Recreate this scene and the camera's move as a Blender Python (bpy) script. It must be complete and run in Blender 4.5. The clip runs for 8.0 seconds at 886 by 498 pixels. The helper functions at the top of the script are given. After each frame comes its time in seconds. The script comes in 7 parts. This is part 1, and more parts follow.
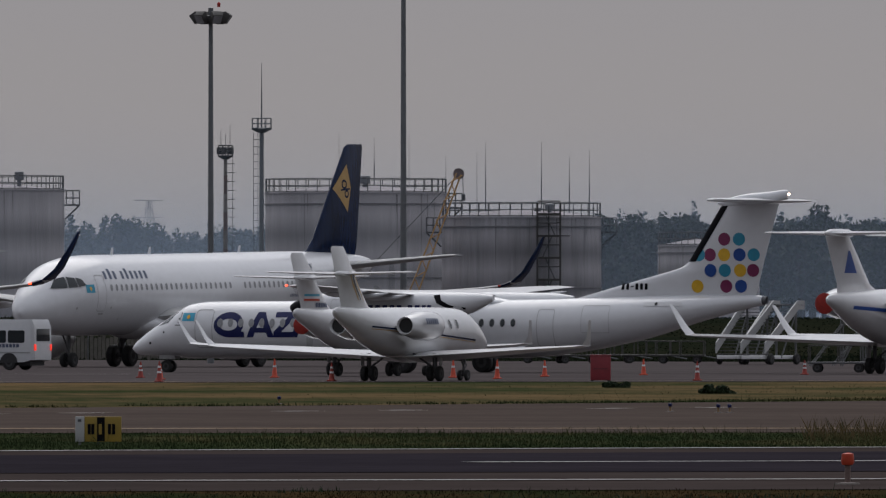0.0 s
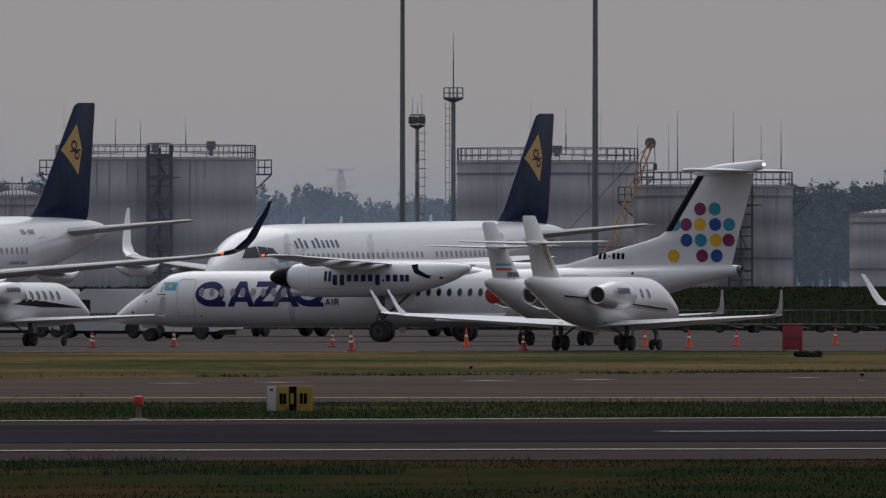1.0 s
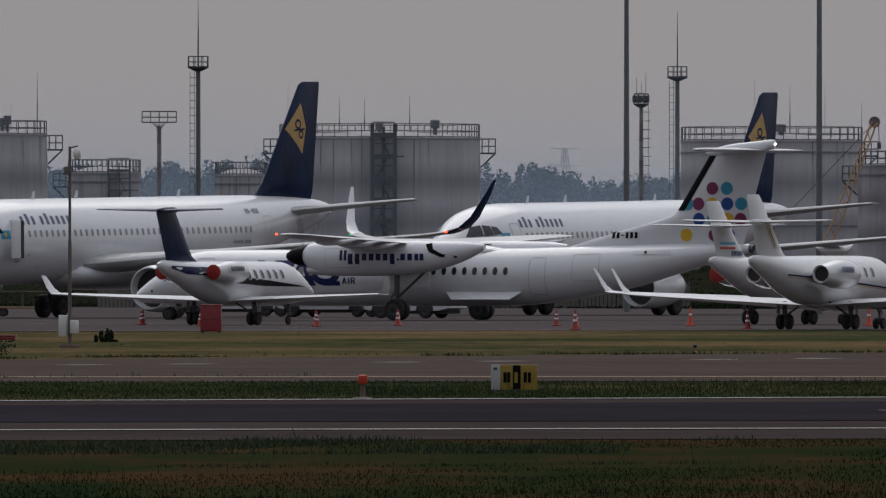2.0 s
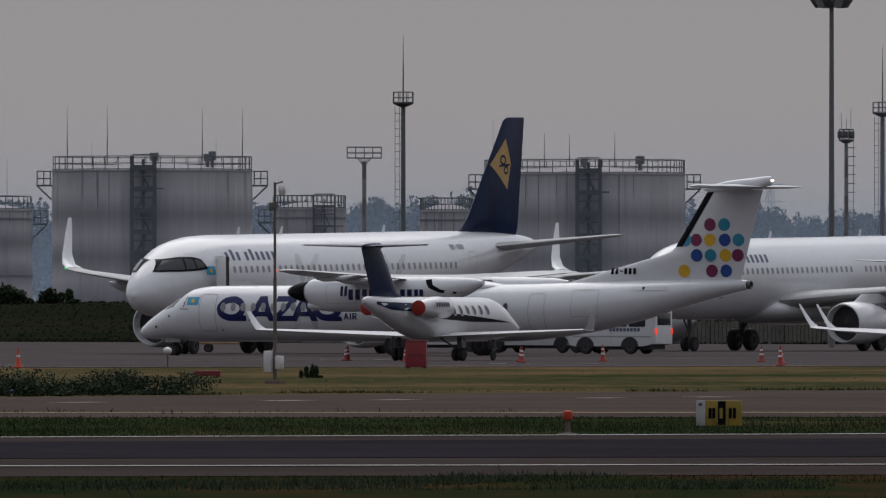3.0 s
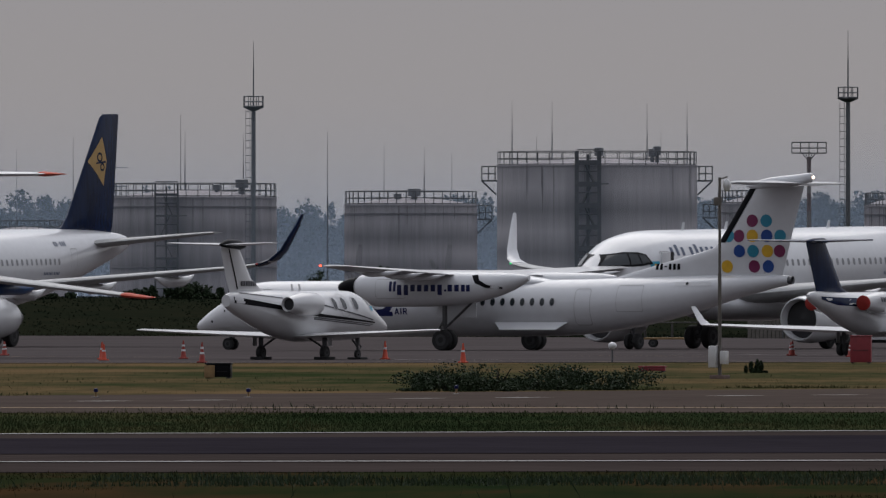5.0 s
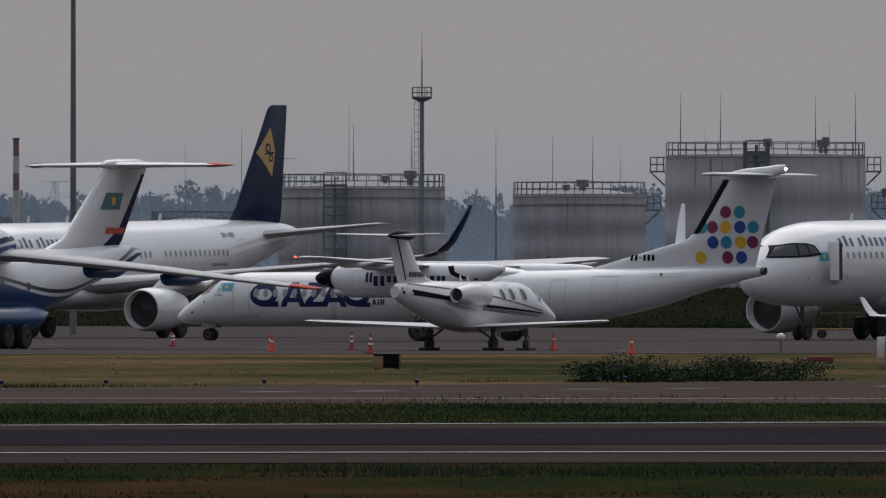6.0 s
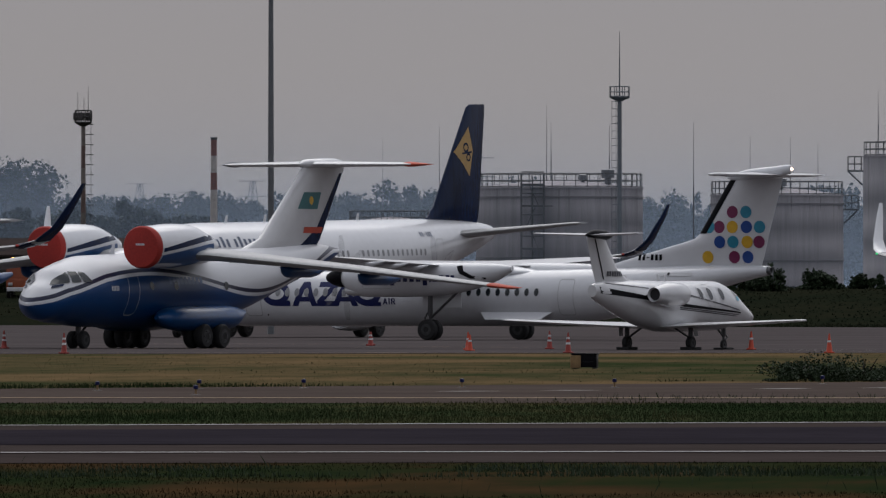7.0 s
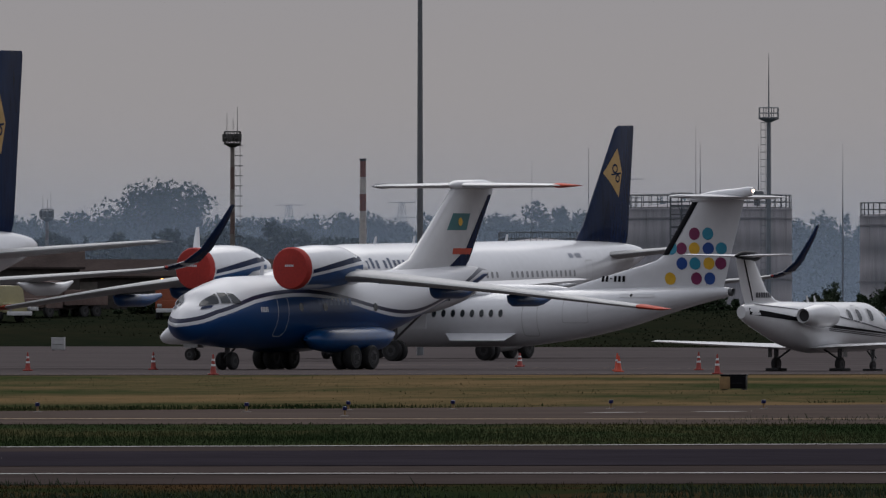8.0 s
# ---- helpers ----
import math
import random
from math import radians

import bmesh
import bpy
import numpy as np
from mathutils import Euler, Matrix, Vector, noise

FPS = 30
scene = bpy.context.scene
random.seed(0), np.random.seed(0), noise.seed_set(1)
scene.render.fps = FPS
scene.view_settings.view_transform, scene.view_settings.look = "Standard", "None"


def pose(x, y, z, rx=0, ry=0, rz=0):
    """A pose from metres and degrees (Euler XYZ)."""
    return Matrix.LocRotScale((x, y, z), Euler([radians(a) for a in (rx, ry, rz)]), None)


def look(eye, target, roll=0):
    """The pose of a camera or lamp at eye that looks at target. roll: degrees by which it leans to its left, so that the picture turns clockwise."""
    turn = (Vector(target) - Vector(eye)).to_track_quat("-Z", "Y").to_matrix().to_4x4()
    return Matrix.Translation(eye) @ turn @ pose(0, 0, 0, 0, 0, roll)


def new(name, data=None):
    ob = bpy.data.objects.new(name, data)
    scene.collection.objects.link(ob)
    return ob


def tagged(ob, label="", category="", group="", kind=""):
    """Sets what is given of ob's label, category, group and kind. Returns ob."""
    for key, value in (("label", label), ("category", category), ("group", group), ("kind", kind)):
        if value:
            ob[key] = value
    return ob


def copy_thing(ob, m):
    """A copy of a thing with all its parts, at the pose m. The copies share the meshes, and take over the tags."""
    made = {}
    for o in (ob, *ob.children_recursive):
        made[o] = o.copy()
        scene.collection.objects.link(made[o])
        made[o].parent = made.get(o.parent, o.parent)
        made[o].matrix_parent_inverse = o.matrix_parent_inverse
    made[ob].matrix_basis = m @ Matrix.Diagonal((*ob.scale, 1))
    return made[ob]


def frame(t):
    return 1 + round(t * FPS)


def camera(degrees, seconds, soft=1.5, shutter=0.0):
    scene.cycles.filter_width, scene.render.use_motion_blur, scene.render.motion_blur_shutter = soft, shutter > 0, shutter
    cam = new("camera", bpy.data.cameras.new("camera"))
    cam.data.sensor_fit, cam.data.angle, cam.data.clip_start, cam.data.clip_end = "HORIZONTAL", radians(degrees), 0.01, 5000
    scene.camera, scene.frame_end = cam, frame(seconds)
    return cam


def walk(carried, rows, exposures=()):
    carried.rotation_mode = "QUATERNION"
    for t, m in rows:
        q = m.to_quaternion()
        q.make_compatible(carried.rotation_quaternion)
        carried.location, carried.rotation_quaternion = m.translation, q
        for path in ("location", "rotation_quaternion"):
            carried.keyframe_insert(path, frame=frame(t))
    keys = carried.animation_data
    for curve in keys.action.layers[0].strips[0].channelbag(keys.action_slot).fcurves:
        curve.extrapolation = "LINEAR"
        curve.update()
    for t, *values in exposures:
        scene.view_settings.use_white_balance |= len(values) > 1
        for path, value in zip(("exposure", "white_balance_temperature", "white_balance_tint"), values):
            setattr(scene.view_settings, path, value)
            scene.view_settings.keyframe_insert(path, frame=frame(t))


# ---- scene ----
# A standing camera on a long lens pans left after a taxiing turboprop.
F = 29250.0           # focal length in picture widths of 1568
EYE = 2.36
B0 = 25.0             # bearing of the first view, degrees left of +Y
cam = camera(3.0707, 8.0, soft=1.3)
PAN = [(0, 0.0, 570.0), (0.5, 164.6, 547.3), (1, 339.4, 515.8), (1.5, 524.2, 481.9), (1.7, 609.4, 472.1),
       (2.8, 1035.4, 535.6), (3, 1098.6, 541.7), (3.5, 1273.9, 530.4), (4, 1521.9, 530.9), (4.5, 1731.4, 546.5),
       (4.7, 1798.1, 542.8), (5.8, 2114.7, 516.0), (6, 2183.7, 516.9), (6.5, 2346.6, 507.6), (7, 2533.5, 515.8),
       (7.5, 2700.6, 551.3), (8, 2797.4, 553.3)]
walk(cam, [(t, pose(0, 0, EYE, 90 + math.degrees((h - 441) / F), 0, B0 + math.degrees(s / F))) for t, s, h in PAN],
     exposures=[(0, 0.0), (8, 0.0)])


def polar(u, d, z=0.0):
    """A place at u sight units left of the first view and d metres away."""
    b = radians(B0) + u / F
    return Vector((-d * math.sin(b), d * math.cos(b), z))


# ---- light: a hazy overcast evening ----
SUN_UP, SUN_AZ = 55.0, -28.0
world = bpy.data.worlds.new("world")
scene.world = world
world.use_nodes = True
wn, wl = world.node_tree.nodes, world.node_tree.links
wn.clear()
sky = wn.new("ShaderNodeTexSky")
sky.sky_type, sky.sun_disc = "NISHITA", False
sky.sun_elevation, sky.sun_rotation = radians(SUN_UP), radians(SUN_AZ)
sky.dust_density, sky.air_density = 4.0, 1.0
sat = wn.new("ShaderNodeHueSaturation")
sat.inputs["Saturation"].default_value = 0.25
bg_clear, bg_cloud, both, wout = wn.new("ShaderNodeBackground"), wn.new("ShaderNodeBackground"), wn.new("ShaderNodeAddShader"), wn.new("ShaderNodeOutputWorld")
wl.new(sky.outputs[0], sat.inputs["Color"])
wl.new(sat.outputs[0], bg_clear.inputs["Color"])
bg_clear.inputs["Strength"].default_value = 0.012
wtc, wsep, wramp = wn.new("ShaderNodeTexCoord"), wn.new("ShaderNodeSeparateXYZ"), wn.new("ShaderNodeValToRGB")
wl.new(wtc.outputs["Generated"], wsep.inputs[0])
wl.new(wsep.outputs["Z"], wramp.inputs[0])
wr = wramp.color_ramp
wr.elements[0].position, wr.elements[0].color = 0.0, (0.318, 0.290, 0.280, 1)
wr.elements[1].position, wr.elements[1].color = 1.0, (0.84, 0.87, 0.97, 1)
e = wr.elements.new(0.022)
e.color = (0.262, 0.253, 0.268, 1)
e = wr.elements.new(0.25)
e.color = (0.54, 0.55, 0.61, 1)
wl.new(wramp.outputs[0], bg_cloud.inputs["Color"])
# the clouds are thinner, and brighter, towards the veiled sun
wdot, wfade = wn.new("ShaderNodeVectorMath"), wn.new("ShaderNodeMath")
wdot.operation, wfade.operation = "DOT_PRODUCT", "MULTIPLY_ADD"
wl.new(wtc.outputs["Generated"], wdot.inputs[0])
wdot.inputs[1].default_value = (-math.sin(radians(27)), math.cos(radians(27)), 0.0)
wl.new(wdot.outputs["Value"], wfade.inputs[0])
wfade.inputs[1].default_value, wfade.inputs[2].default_value = 0.22, 0.78
wl.new(wfade.outputs[0], bg_cloud.inputs["Strength"])
wl.new(bg_clear.outputs[0], both.inputs[0])
wl.new(bg_cloud.outputs[0], both.inputs[1])
wl.new(both.outputs[0], wout.inputs[0])
sun_data = bpy.data.lights.new("sun", "SUN")
sun_data.energy, sun_data.angle, sun_data.color = 0.9, radians(60), (1.0, 0.96, 0.93)
sun = new("sun", sun_data)
sun.matrix_world = look((0, 0, 100), Vector((0, 0, 100)) - Vector((math.sin(radians(SUN_AZ)) * math.cos(radians(SUN_UP)), math.cos(radians(SUN_AZ)) * math.cos(radians(SUN_UP)), math.sin(radians(SUN_UP)))))


# ---- materials ----
def mat(name, color, rough=0.5, metal=0.0, vary=0.12, scale=1.0, bump=0.0, emit=0.0, alpha=1.0, coat=0.0, color2=None, streak=None, spec=0.5):
    """Principled surface with colour variation at two scales and fine relief."""
    m = bpy.data.materials.new(name)
    m.use_nodes = True
    n, l = m.node_tree.nodes, m.node_tree.links
    p = n["Principled BSDF"]
    p.inputs["Roughness"].default_value, p.inputs["Metallic"].default_value = rough, metal
    p.inputs["Coat Weight"].default_value = coat
    p.inputs["Specular IOR Level"].default_value = spec
    p.inputs["Coat Roughness"].default_value = 0.12
    tc = n.new("ShaderNodeTexCoord")
    mp = n.new("ShaderNodeMapping")
    l.new(tc.outputs["Object"], mp.inputs[0])
    if streak:
        mp.inputs["Scale"].default_value = streak
    n1, n2 = n.new("ShaderNodeTexNoise"), n.new("ShaderNodeTexNoise")
    n1.inputs["Scale"].default_value, n2.inputs["Scale"].default_value = 0.35 * scale, 4.0 * scale
    n1.inputs["Detail"].default_value, n2.inputs["Detail"].default_value = 4, 6
    for x in (n1, n2):
        l.new(mp.outputs[0], x.inputs["Vector"])
    mix = n.new("ShaderNodeMath")
    mix.operation = "ADD"
    l.new(n1.outputs["Fac"], mix.inputs[0])
    l.new(n2.outputs["Fac"], mix.inputs[1])
    mr = n.new("ShaderNodeMapRange")
    mr.inputs["From Min"].default_value, mr.inputs["From Max"].default_value = 0.7, 1.3
    l.new(mix.outputs[0], mr.inputs["Value"])
    cm = n.new("ShaderNodeMix")
    cm.data_type = "RGBA"
    l.new(mr.outputs[0], cm.inputs["Factor"])
    c2 = color2 or tuple(min(1, c * (1 + vary)) for c in color)
    c1 = color if color2 else tuple(c * (1 - vary) for c in color)
    cm.inputs[6].default_value, cm.inputs[7].default_value = (*c1, 1), (*c2, 1)
    l.new(cm.outputs[2], p.inputs["Base Color"])
    if bump:
        b = n.new("ShaderNodeBump")
        b.inputs["Strength"].default_value, b.inputs["Distance"].default_value = bump, 0.02
        l.new(n2.outputs["Fac"], b.inputs["Height"])
        l.new(b.outputs[0], p.inputs["Normal"])
    if emit:
        p.inputs["Emission Color"].default_value, p.inputs["Emission Strength"].default_value = (*color, 1), emit
    if alpha < 1:
        p.inputs["Alpha"].default_value = alpha
    m["shade"] = cm.name
    return m


WHITE = mat("white_paint", (0.615, 0.625, 0.65), 0.22, vary=0.04, scale=0.6, coat=0.6)
WHITE2 = mat("ivory_white_paint", (0.575, 0.58, 0.595), 0.22, vary=0.05, scale=0.6, coat=0.5)
GREYP = mat("grey_wing_paint", (0.36, 0.365, 0.37), 0.4, vary=0.1)
WINGP = mat("pale_wing_paint", (0.56, 0.565, 0.58), 0.28, vary=0.1, coat=0.3, metal=0.2)
# upright lighter streaks in the colour stand in for the fins' sheen
NAVY = mat("sheen_streaked_navy_paint", (0.005, 0.014, 0.046), 0.24, vary=0.35, scale=0.9, spec=0.12, streak=(1.6, 1.6, 0.25))
BLUE = mat("blue_logo_paint", (0.006, 0.011, 0.075), 0.4, vary=0.1, spec=0.3)
SLATE = mat("slate_lettering_paint", (0.07, 0.09, 0.15), 0.4, spec=0.3)
GOLD = mat("gold_paint", (0.40, 0.25, 0.08), 0.4)
BLACK = mat("black_paint", (0.006, 0.006, 0.008), 0.4, spec=0.05)
RUBBER = mat("rubber", (0.014, 0.014, 0.015), 0.8, vary=0.3)
DARK = mat("dark_recess", (0.02, 0.02, 0.022), 0.7)
GLASS = mat("window_glass", (0.018, 0.023, 0.028), 0.1, coat=0.1, spec=0.35)
PANE = mat("cabin_pane", (0.24, 0.245, 0.26), 0.25, vary=0.2)
METAL = mat("bare_metal", (0.45, 0.45, 0.46), 0.32, metal=0.9)
STEEL = mat("dull_steel", (0.12, 0.123, 0.13), 0.5, metal=0.6, vary=0.2)
GEARM = mat("gear_steel", (0.07, 0.07, 0.074), 0.55, metal=0.3)
# rim colour darkened to stand in for the low light beneath the bodies
RIMM = mat("shade_darkened_wheel_rim", (0.045, 0.045, 0.048), 0.6, metal=0.3, vary=0.3)
SEAM = mat("seam_line", (0.28, 0.285, 0.29), 0.5)
REDCOV = mat("red_cover_cloth", (0.32, 0.022, 0.016), 0.8, vary=0.2, scale=3, bump=0.3)
CYAN = mat("turquoise_paint", (0.02, 0.28, 0.42), 0.4)
YELLOW = mat("yellow_paint", (0.62, 0.36, 0.02), 0.45)
MAROON = mat("maroon_paint", (0.16, 0.012, 0.07), 0.4)
ROYAL = mat("royal_blue_paint", (0.006, 0.05, 0.24), 0.4)
TEAL = mat("teal_paint", (0.02, 0.22, 0.33), 0.4)
GREYLINE = mat("grey_lettering_paint", (0.05, 0.05, 0.06), 0.5)
ORANGE = mat("orange_plastic", (0.44, 0.045, 0.014), 0.6, vary=0.15)
CONEDARK = mat("faded_red_plastic", (0.24, 0.026, 0.018), 0.65, vary=0.2)
REDBOX = mat("red_sheet_metal", (0.20, 0.018, 0.028), 0.55, vary=0.15, bump=0.1)
BEACON = mat("red_lamp_glow", (1.0, 0.06, 0.015), 0.3, emit=4)
GREENL = mat("green_lamp_glow", (0.05, 0.6, 0.2), 0.3, emit=0.5)
LAMPW = mat("white_lamp_glow", (1.0, 0.75, 0.6), 0.3, emit=6)
AMBER = mat("amber_lamp_glow", (1.0, 0.32, 0.05), 0.3, emit=6)
TAILRED = mat("dim_red_lamp_glow", (0.7, 0.03, 0.015), 0.4, emit=1.2)
BLADE = mat("spinning_blade_grey", (0.05, 0.05, 0.055), 0.5, alpha=0.10)
ASPHALT = mat("runway_asphalt", (0.049, 0.0395, 0.037), 0.95, vary=0.22, scale=0.25, bump=0.2, spec=0.0)
RUBBERED = mat("rubbered_asphalt", (0.0265, 0.0232, 0.0285), 0.95, vary=0.22, scale=0.3, spec=0.0)
TAXI = mat("taxiway_concrete", (0.073, 0.058, 0.051), 0.95, vary=0.2, scale=0.3, bump=0.2, spec=0.0)
APRON = mat("apron_concrete", (0.078, 0.068, 0.068), 0.95, vary=0.2, scale=0.2, bump=0.15, spec=0.0)
MARKW = mat("white_marking", (0.34, 0.33, 0.32), 0.8, vary=0.3, scale=1.5, spec=0.2)
MARKY = mat("worn_yellow_marking", (0.22, 0.14, 0.065), 0.8, vary=0.3, scale=1.5)
SOIL = mat("dry_soil_and_turf", (0.009, 0.013, 0.008), 0.98, color2=(0.018, 0.018, 0.011), scale=0.12, bump=0.4, spec=0.0)
TANKM = mat("weathered_tank_steel", (0.345, 0.325, 0.335), 0.85, vary=0.15, scale=0.5, bump=0.05, streak=(1.5, 1.5, 0.12), spec=0.15)
TANKR = mat("stained_tank_steel", (0.285, 0.265, 0.275), 0.85, vary=0.22, scale=0.55, bump=0.05, streak=(1.6, 1.6, 0.10), spec=0.15)
STAIN = mat("rust_stained_tank_seam", (0.17, 0.155, 0.158), 0.9, vary=0.3)
RAILM = mat("sooty_rail_steel", (0.045, 0.043, 0.042), 0.7, vary=0.3)
MASTM = mat("galvanised_mast", (0.13, 0.14, 0.15), 0.5, metal=0.3, vary=0.15)
RUST = mat("rusty_steel", (0.125, 0.085, 0.075), 0.8, vary=0.3)
CRANEY = mat("faded_crane_yellow", (0.42, 0.22, 0.05), 0.6, vary=0.2)
VANW = mat("white_van_paint", (0.46, 0.47, 0.49), 0.35, vary=0.05, coat=0.4)
CREAM = mat("cream_truck_paint", (0.30, 0.27, 0.15), 0.6)
TRUCKO = mat("orange_truck_paint", (0.24, 0.055, 0.018), 0.6)
SIGNY = mat("faded_sign_yellow", (0.26, 0.175, 0.022), 0.6, vary=0.15)
SHEDM = mat("sooty_shed_wall", (0.075, 0.068, 0.064), 0.9, vary=0.35, scale=0.6, spec=0.0)
WALLM = mat("old_plaster", (0.20, 0.18, 0.165), 0.9, vary=0.3, scale=0.6, spec=0.1)
BRICKR = mat("red_chimney_paint", (0.17, 0.065, 0.05), 0.85, vary=0.25)
ROOFM = mat("dark_sheet_roof", (0.045, 0.036, 0.034), 0.9, vary=0.3, spec=0.0)
FENCEM = mat("weathered_fence", (0.12, 0.11, 0.10), 0.9, vary=0.3)
BARK = mat("bark", (0.018, 0.016, 0.013), 0.95, vary=0.3)


def leafmat(name, c1, c2, spread=0.7):
    m = mat(name, c1, 0.75, color2=c2, scale=0.15)
    n, l = m.node_tree.nodes, m.node_tree.links
    geo, mm = n.new("ShaderNodeNewGeometry"), n.new("ShaderNodeMath")
    mm.operation = "MULTIPLY_ADD"
    l.new(geo.outputs["Random Per Island"], mm.inputs[0])
    mm.inputs[1].default_value, mm.inputs[2].default_value = spread, 1.0 - spread / 2
    hs = n.new("ShaderNodeHueSaturation")
    cm = n[m["shade"]]
    l.new(cm.outputs[2], hs.inputs["Color"])
    l.new(mm.outputs[0], hs.inputs["Value"])
    l.new(hs.outputs[0], n["Principled BSDF"].inputs["Base Color"])
    n["Principled BSDF"].inputs["Specular IOR Level"].default_value = 0.2
    return m


LEAF = leafmat("dark_foliage", (0.012, 0.021, 0.014), (0.020, 0.030, 0.019), 0.25)


def turf(name, cols, broad, spread=0.5):
    """Patchy grass: colours (position, colour) parted by drifts that run along the airfield and by fine tufts."""
    m = mat(name, (0.03, 0.03, 0.01), 0.95, spec=0.0)
    n, l = m.node_tree.nodes, m.node_tree.links
    tc, turn = n.new("ShaderNodeTexCoord"), n.new("ShaderNodeMapping")
    turn.inputs["Rotation"].default_value = (0, 0, radians(-(B0 + 2.5)))
    l.new(tc.outputs["Object"], turn.inputs[0])
    total = None
    for scale, weight in ((broad, 0.85), ((0.9, 0.10, 1), 0.28), ((4.0, 0.4, 1), 0.10)):
        mp, nz, mu = n.new("ShaderNodeMapping"), n.new("ShaderNodeTexNoise"), n.new("ShaderNodeMath")
        mp.inputs["Scale"].default_value = scale
        nz.inputs["Scale"].default_value, nz.inputs["Detail"].default_value = 1.0, 3
        l.new(turn.outputs[0], mp.inputs[0])
        l.new(mp.outputs[0], nz.inputs["Vector"])
        mu.operation = "MULTIPLY_ADD"
        l.new(nz.outputs["Fac"], mu.inputs[0])
        mu.inputs[1].default_value, mu.inputs[2].default_value = weight, -0.115
        if total:
            l.new(total, mu.inputs[2])
        total = mu.outputs[0]
    ramp = n.new("ShaderNodeValToRGB")
    els = ramp.color_ramp.elements
    els[0].position, els[1].position = cols[0][0], cols[-1][0]
    for p, c in cols[1:-1]:
        els.new(p)
    for e_, (p, c) in zip(sorted(els, key=lambda q: q.position), cols):
        e_.color = (*c, 1)
    l.new(total, ramp.inputs[0])
    geo, mm, hs = n.new("ShaderNodeNewGeometry"), n.new("ShaderNodeMath"), n.new("ShaderNodeHueSaturation")
    mm.operation = "MULTIPLY_ADD"
    l.new(geo.outputs["Random Per Island"], mm.inputs[0])
    mm.inputs[1].default_value, mm.inputs[2].default_value = spread, 1.0 - spread / 2
    l.new(ramp.outputs[0], hs.inputs["Color"])
    l.new(mm.outputs[0], hs.inputs["Value"])
    l.new(hs.outputs[0], n["Principled BSDF"].inputs["Base Color"])
    return m


ISLAND = turf("dry_island_turf", [(0.36, (0.028, 0.039, 0.016)), (0.44, (0.052, 0.052, 0.025)), (0.53, (0.088, 0.068, 0.035)), (0.66, (0.140, 0.096, 0.050))], (0.05, 0.022, 1), 0.25)
STRIPT = turf("green_strip_turf", [(0.36, (0.016, 0.027, 0.011)), (0.50, (0.030, 0.040, 0.018)), (0.66, (0.060, 0.055, 0.026))], (0.10, 0.035, 1), 0.3)
VERGET = turf("rough_verge_turf", [(0.36, (0.012, 0.021, 0.009)), (0.48, (0.022, 0.026, 0.011)), (0.56, (0.036, 0.026, 0.013)), (0.68, (0.058, 0.034, 0.016))], (0.16, 0.05, 1), 0.35)
BANKT = turf("dull_bank_turf", [(0.36, (0.014, 0.021, 0.013)), (0.52, (0.022, 0.028, 0.017)), (0.68, (0.036, 0.036, 0.022))], (0.03, 0.012, 1), 0.15)
WEED = leafmat("weed_foliage", (0.013, 0.026, 0.011), (0.022, 0.036, 0.015), 0.25)


# ---- mesh helpers ----
def finish(bm, smooth=True, angle=40):
    bmesh.ops.recalc_face_normals(bm, faces=bm.faces)
    for f in bm.faces:
        f.smooth = smooth
    if smooth:
        lim = radians(angle)
        for e_ in bm.edges:
            if len(e_.link_faces) == 2 and e_.calc_face_angle(0) > lim:
                e_.smooth = False
    return bm


def part(name, bm, material, parent=None, label="", smooth=True, at=None):
    me = bpy.data.meshes.new(name)
    finish(bm, smooth)
    bm.to_mesh(me)
    bm.free()
    me.materials.append(material)
    ob = new(name, me)
    if parent:
        ob.parent = parent
    if at is not None:
        ob.matrix_basis = at
    if label:
        tagged(ob, label)
    return ob


def each(name, maker, polys, material, parent, label=""):
    """One part for every outline."""
    for q in polys:
        part(name, maker([q]), material, parent, label)


def share(name, ob, parent, m):
    o = new(name, ob.data)
    o.parent, o.matrix_basis = parent, m
    return o


def thing(name, label, category, m=None, group="", kind=""):
    ob = new(name)
    if m is not None:
        ob.matrix_basis = m
    return tagged(ob, label, category, group, kind)


def box(bm, x0, x1, y0, y1, z0, z1, bevel=0.0):
    r = bmesh.ops.create_cube(bm, size=1.0)
    vs = r["verts"]
    for v in vs:
        v.co = Vector((x0 + (v.co.x + 0.5) * (x1 - x0), y0 + (v.co.y + 0.5) * (y1 - y0), z0 + (v.co.z + 0.5) * (z1 - z0)))
    if bevel:
        es = list({e_ for v in vs for e_ in v.link_edges})
        bmesh.ops.bevel(bm, geom=es, offset=bevel, segments=2, affect="EDGES", profile=0.6)
    return bm


def boxm(x0, x1, y0, y1, z0, z1, bevel=0.0):
    return box(bmesh.new(), x0, x1, y0, y1, z0, z1, bevel)


def tube(bm, p0, p1, r0, r1=None, n=8):
    p0, p1 = Vector(p0), Vector(p1)
    r1 = r0 if r1 is None else r1
    q = (p1 - p0).to_track_quat("Z", "Y").to_matrix()
    rings = []
    for p, r in ((p0, r0), (p1, r1)):
        rings.append([bm.verts.new(p + q @ Vector((r * math.cos(2 * math.pi * k / n), r * math.sin(2 * math.pi * k / n), 0))) for k in range(n)])
    for k in range(n):
        bm.faces.new((rings[0][k], rings[0][(k + 1) % n], rings[1][(k + 1) % n], rings[1][k]))
    bm.faces.new(rings[0][::-1])
    bm.faces.new(rings[1])
    return bm


def tubes(rows, n=6):
    bm = bmesh.new()
    for r in rows:
        tube(bm, *r, n=n)
    return bm


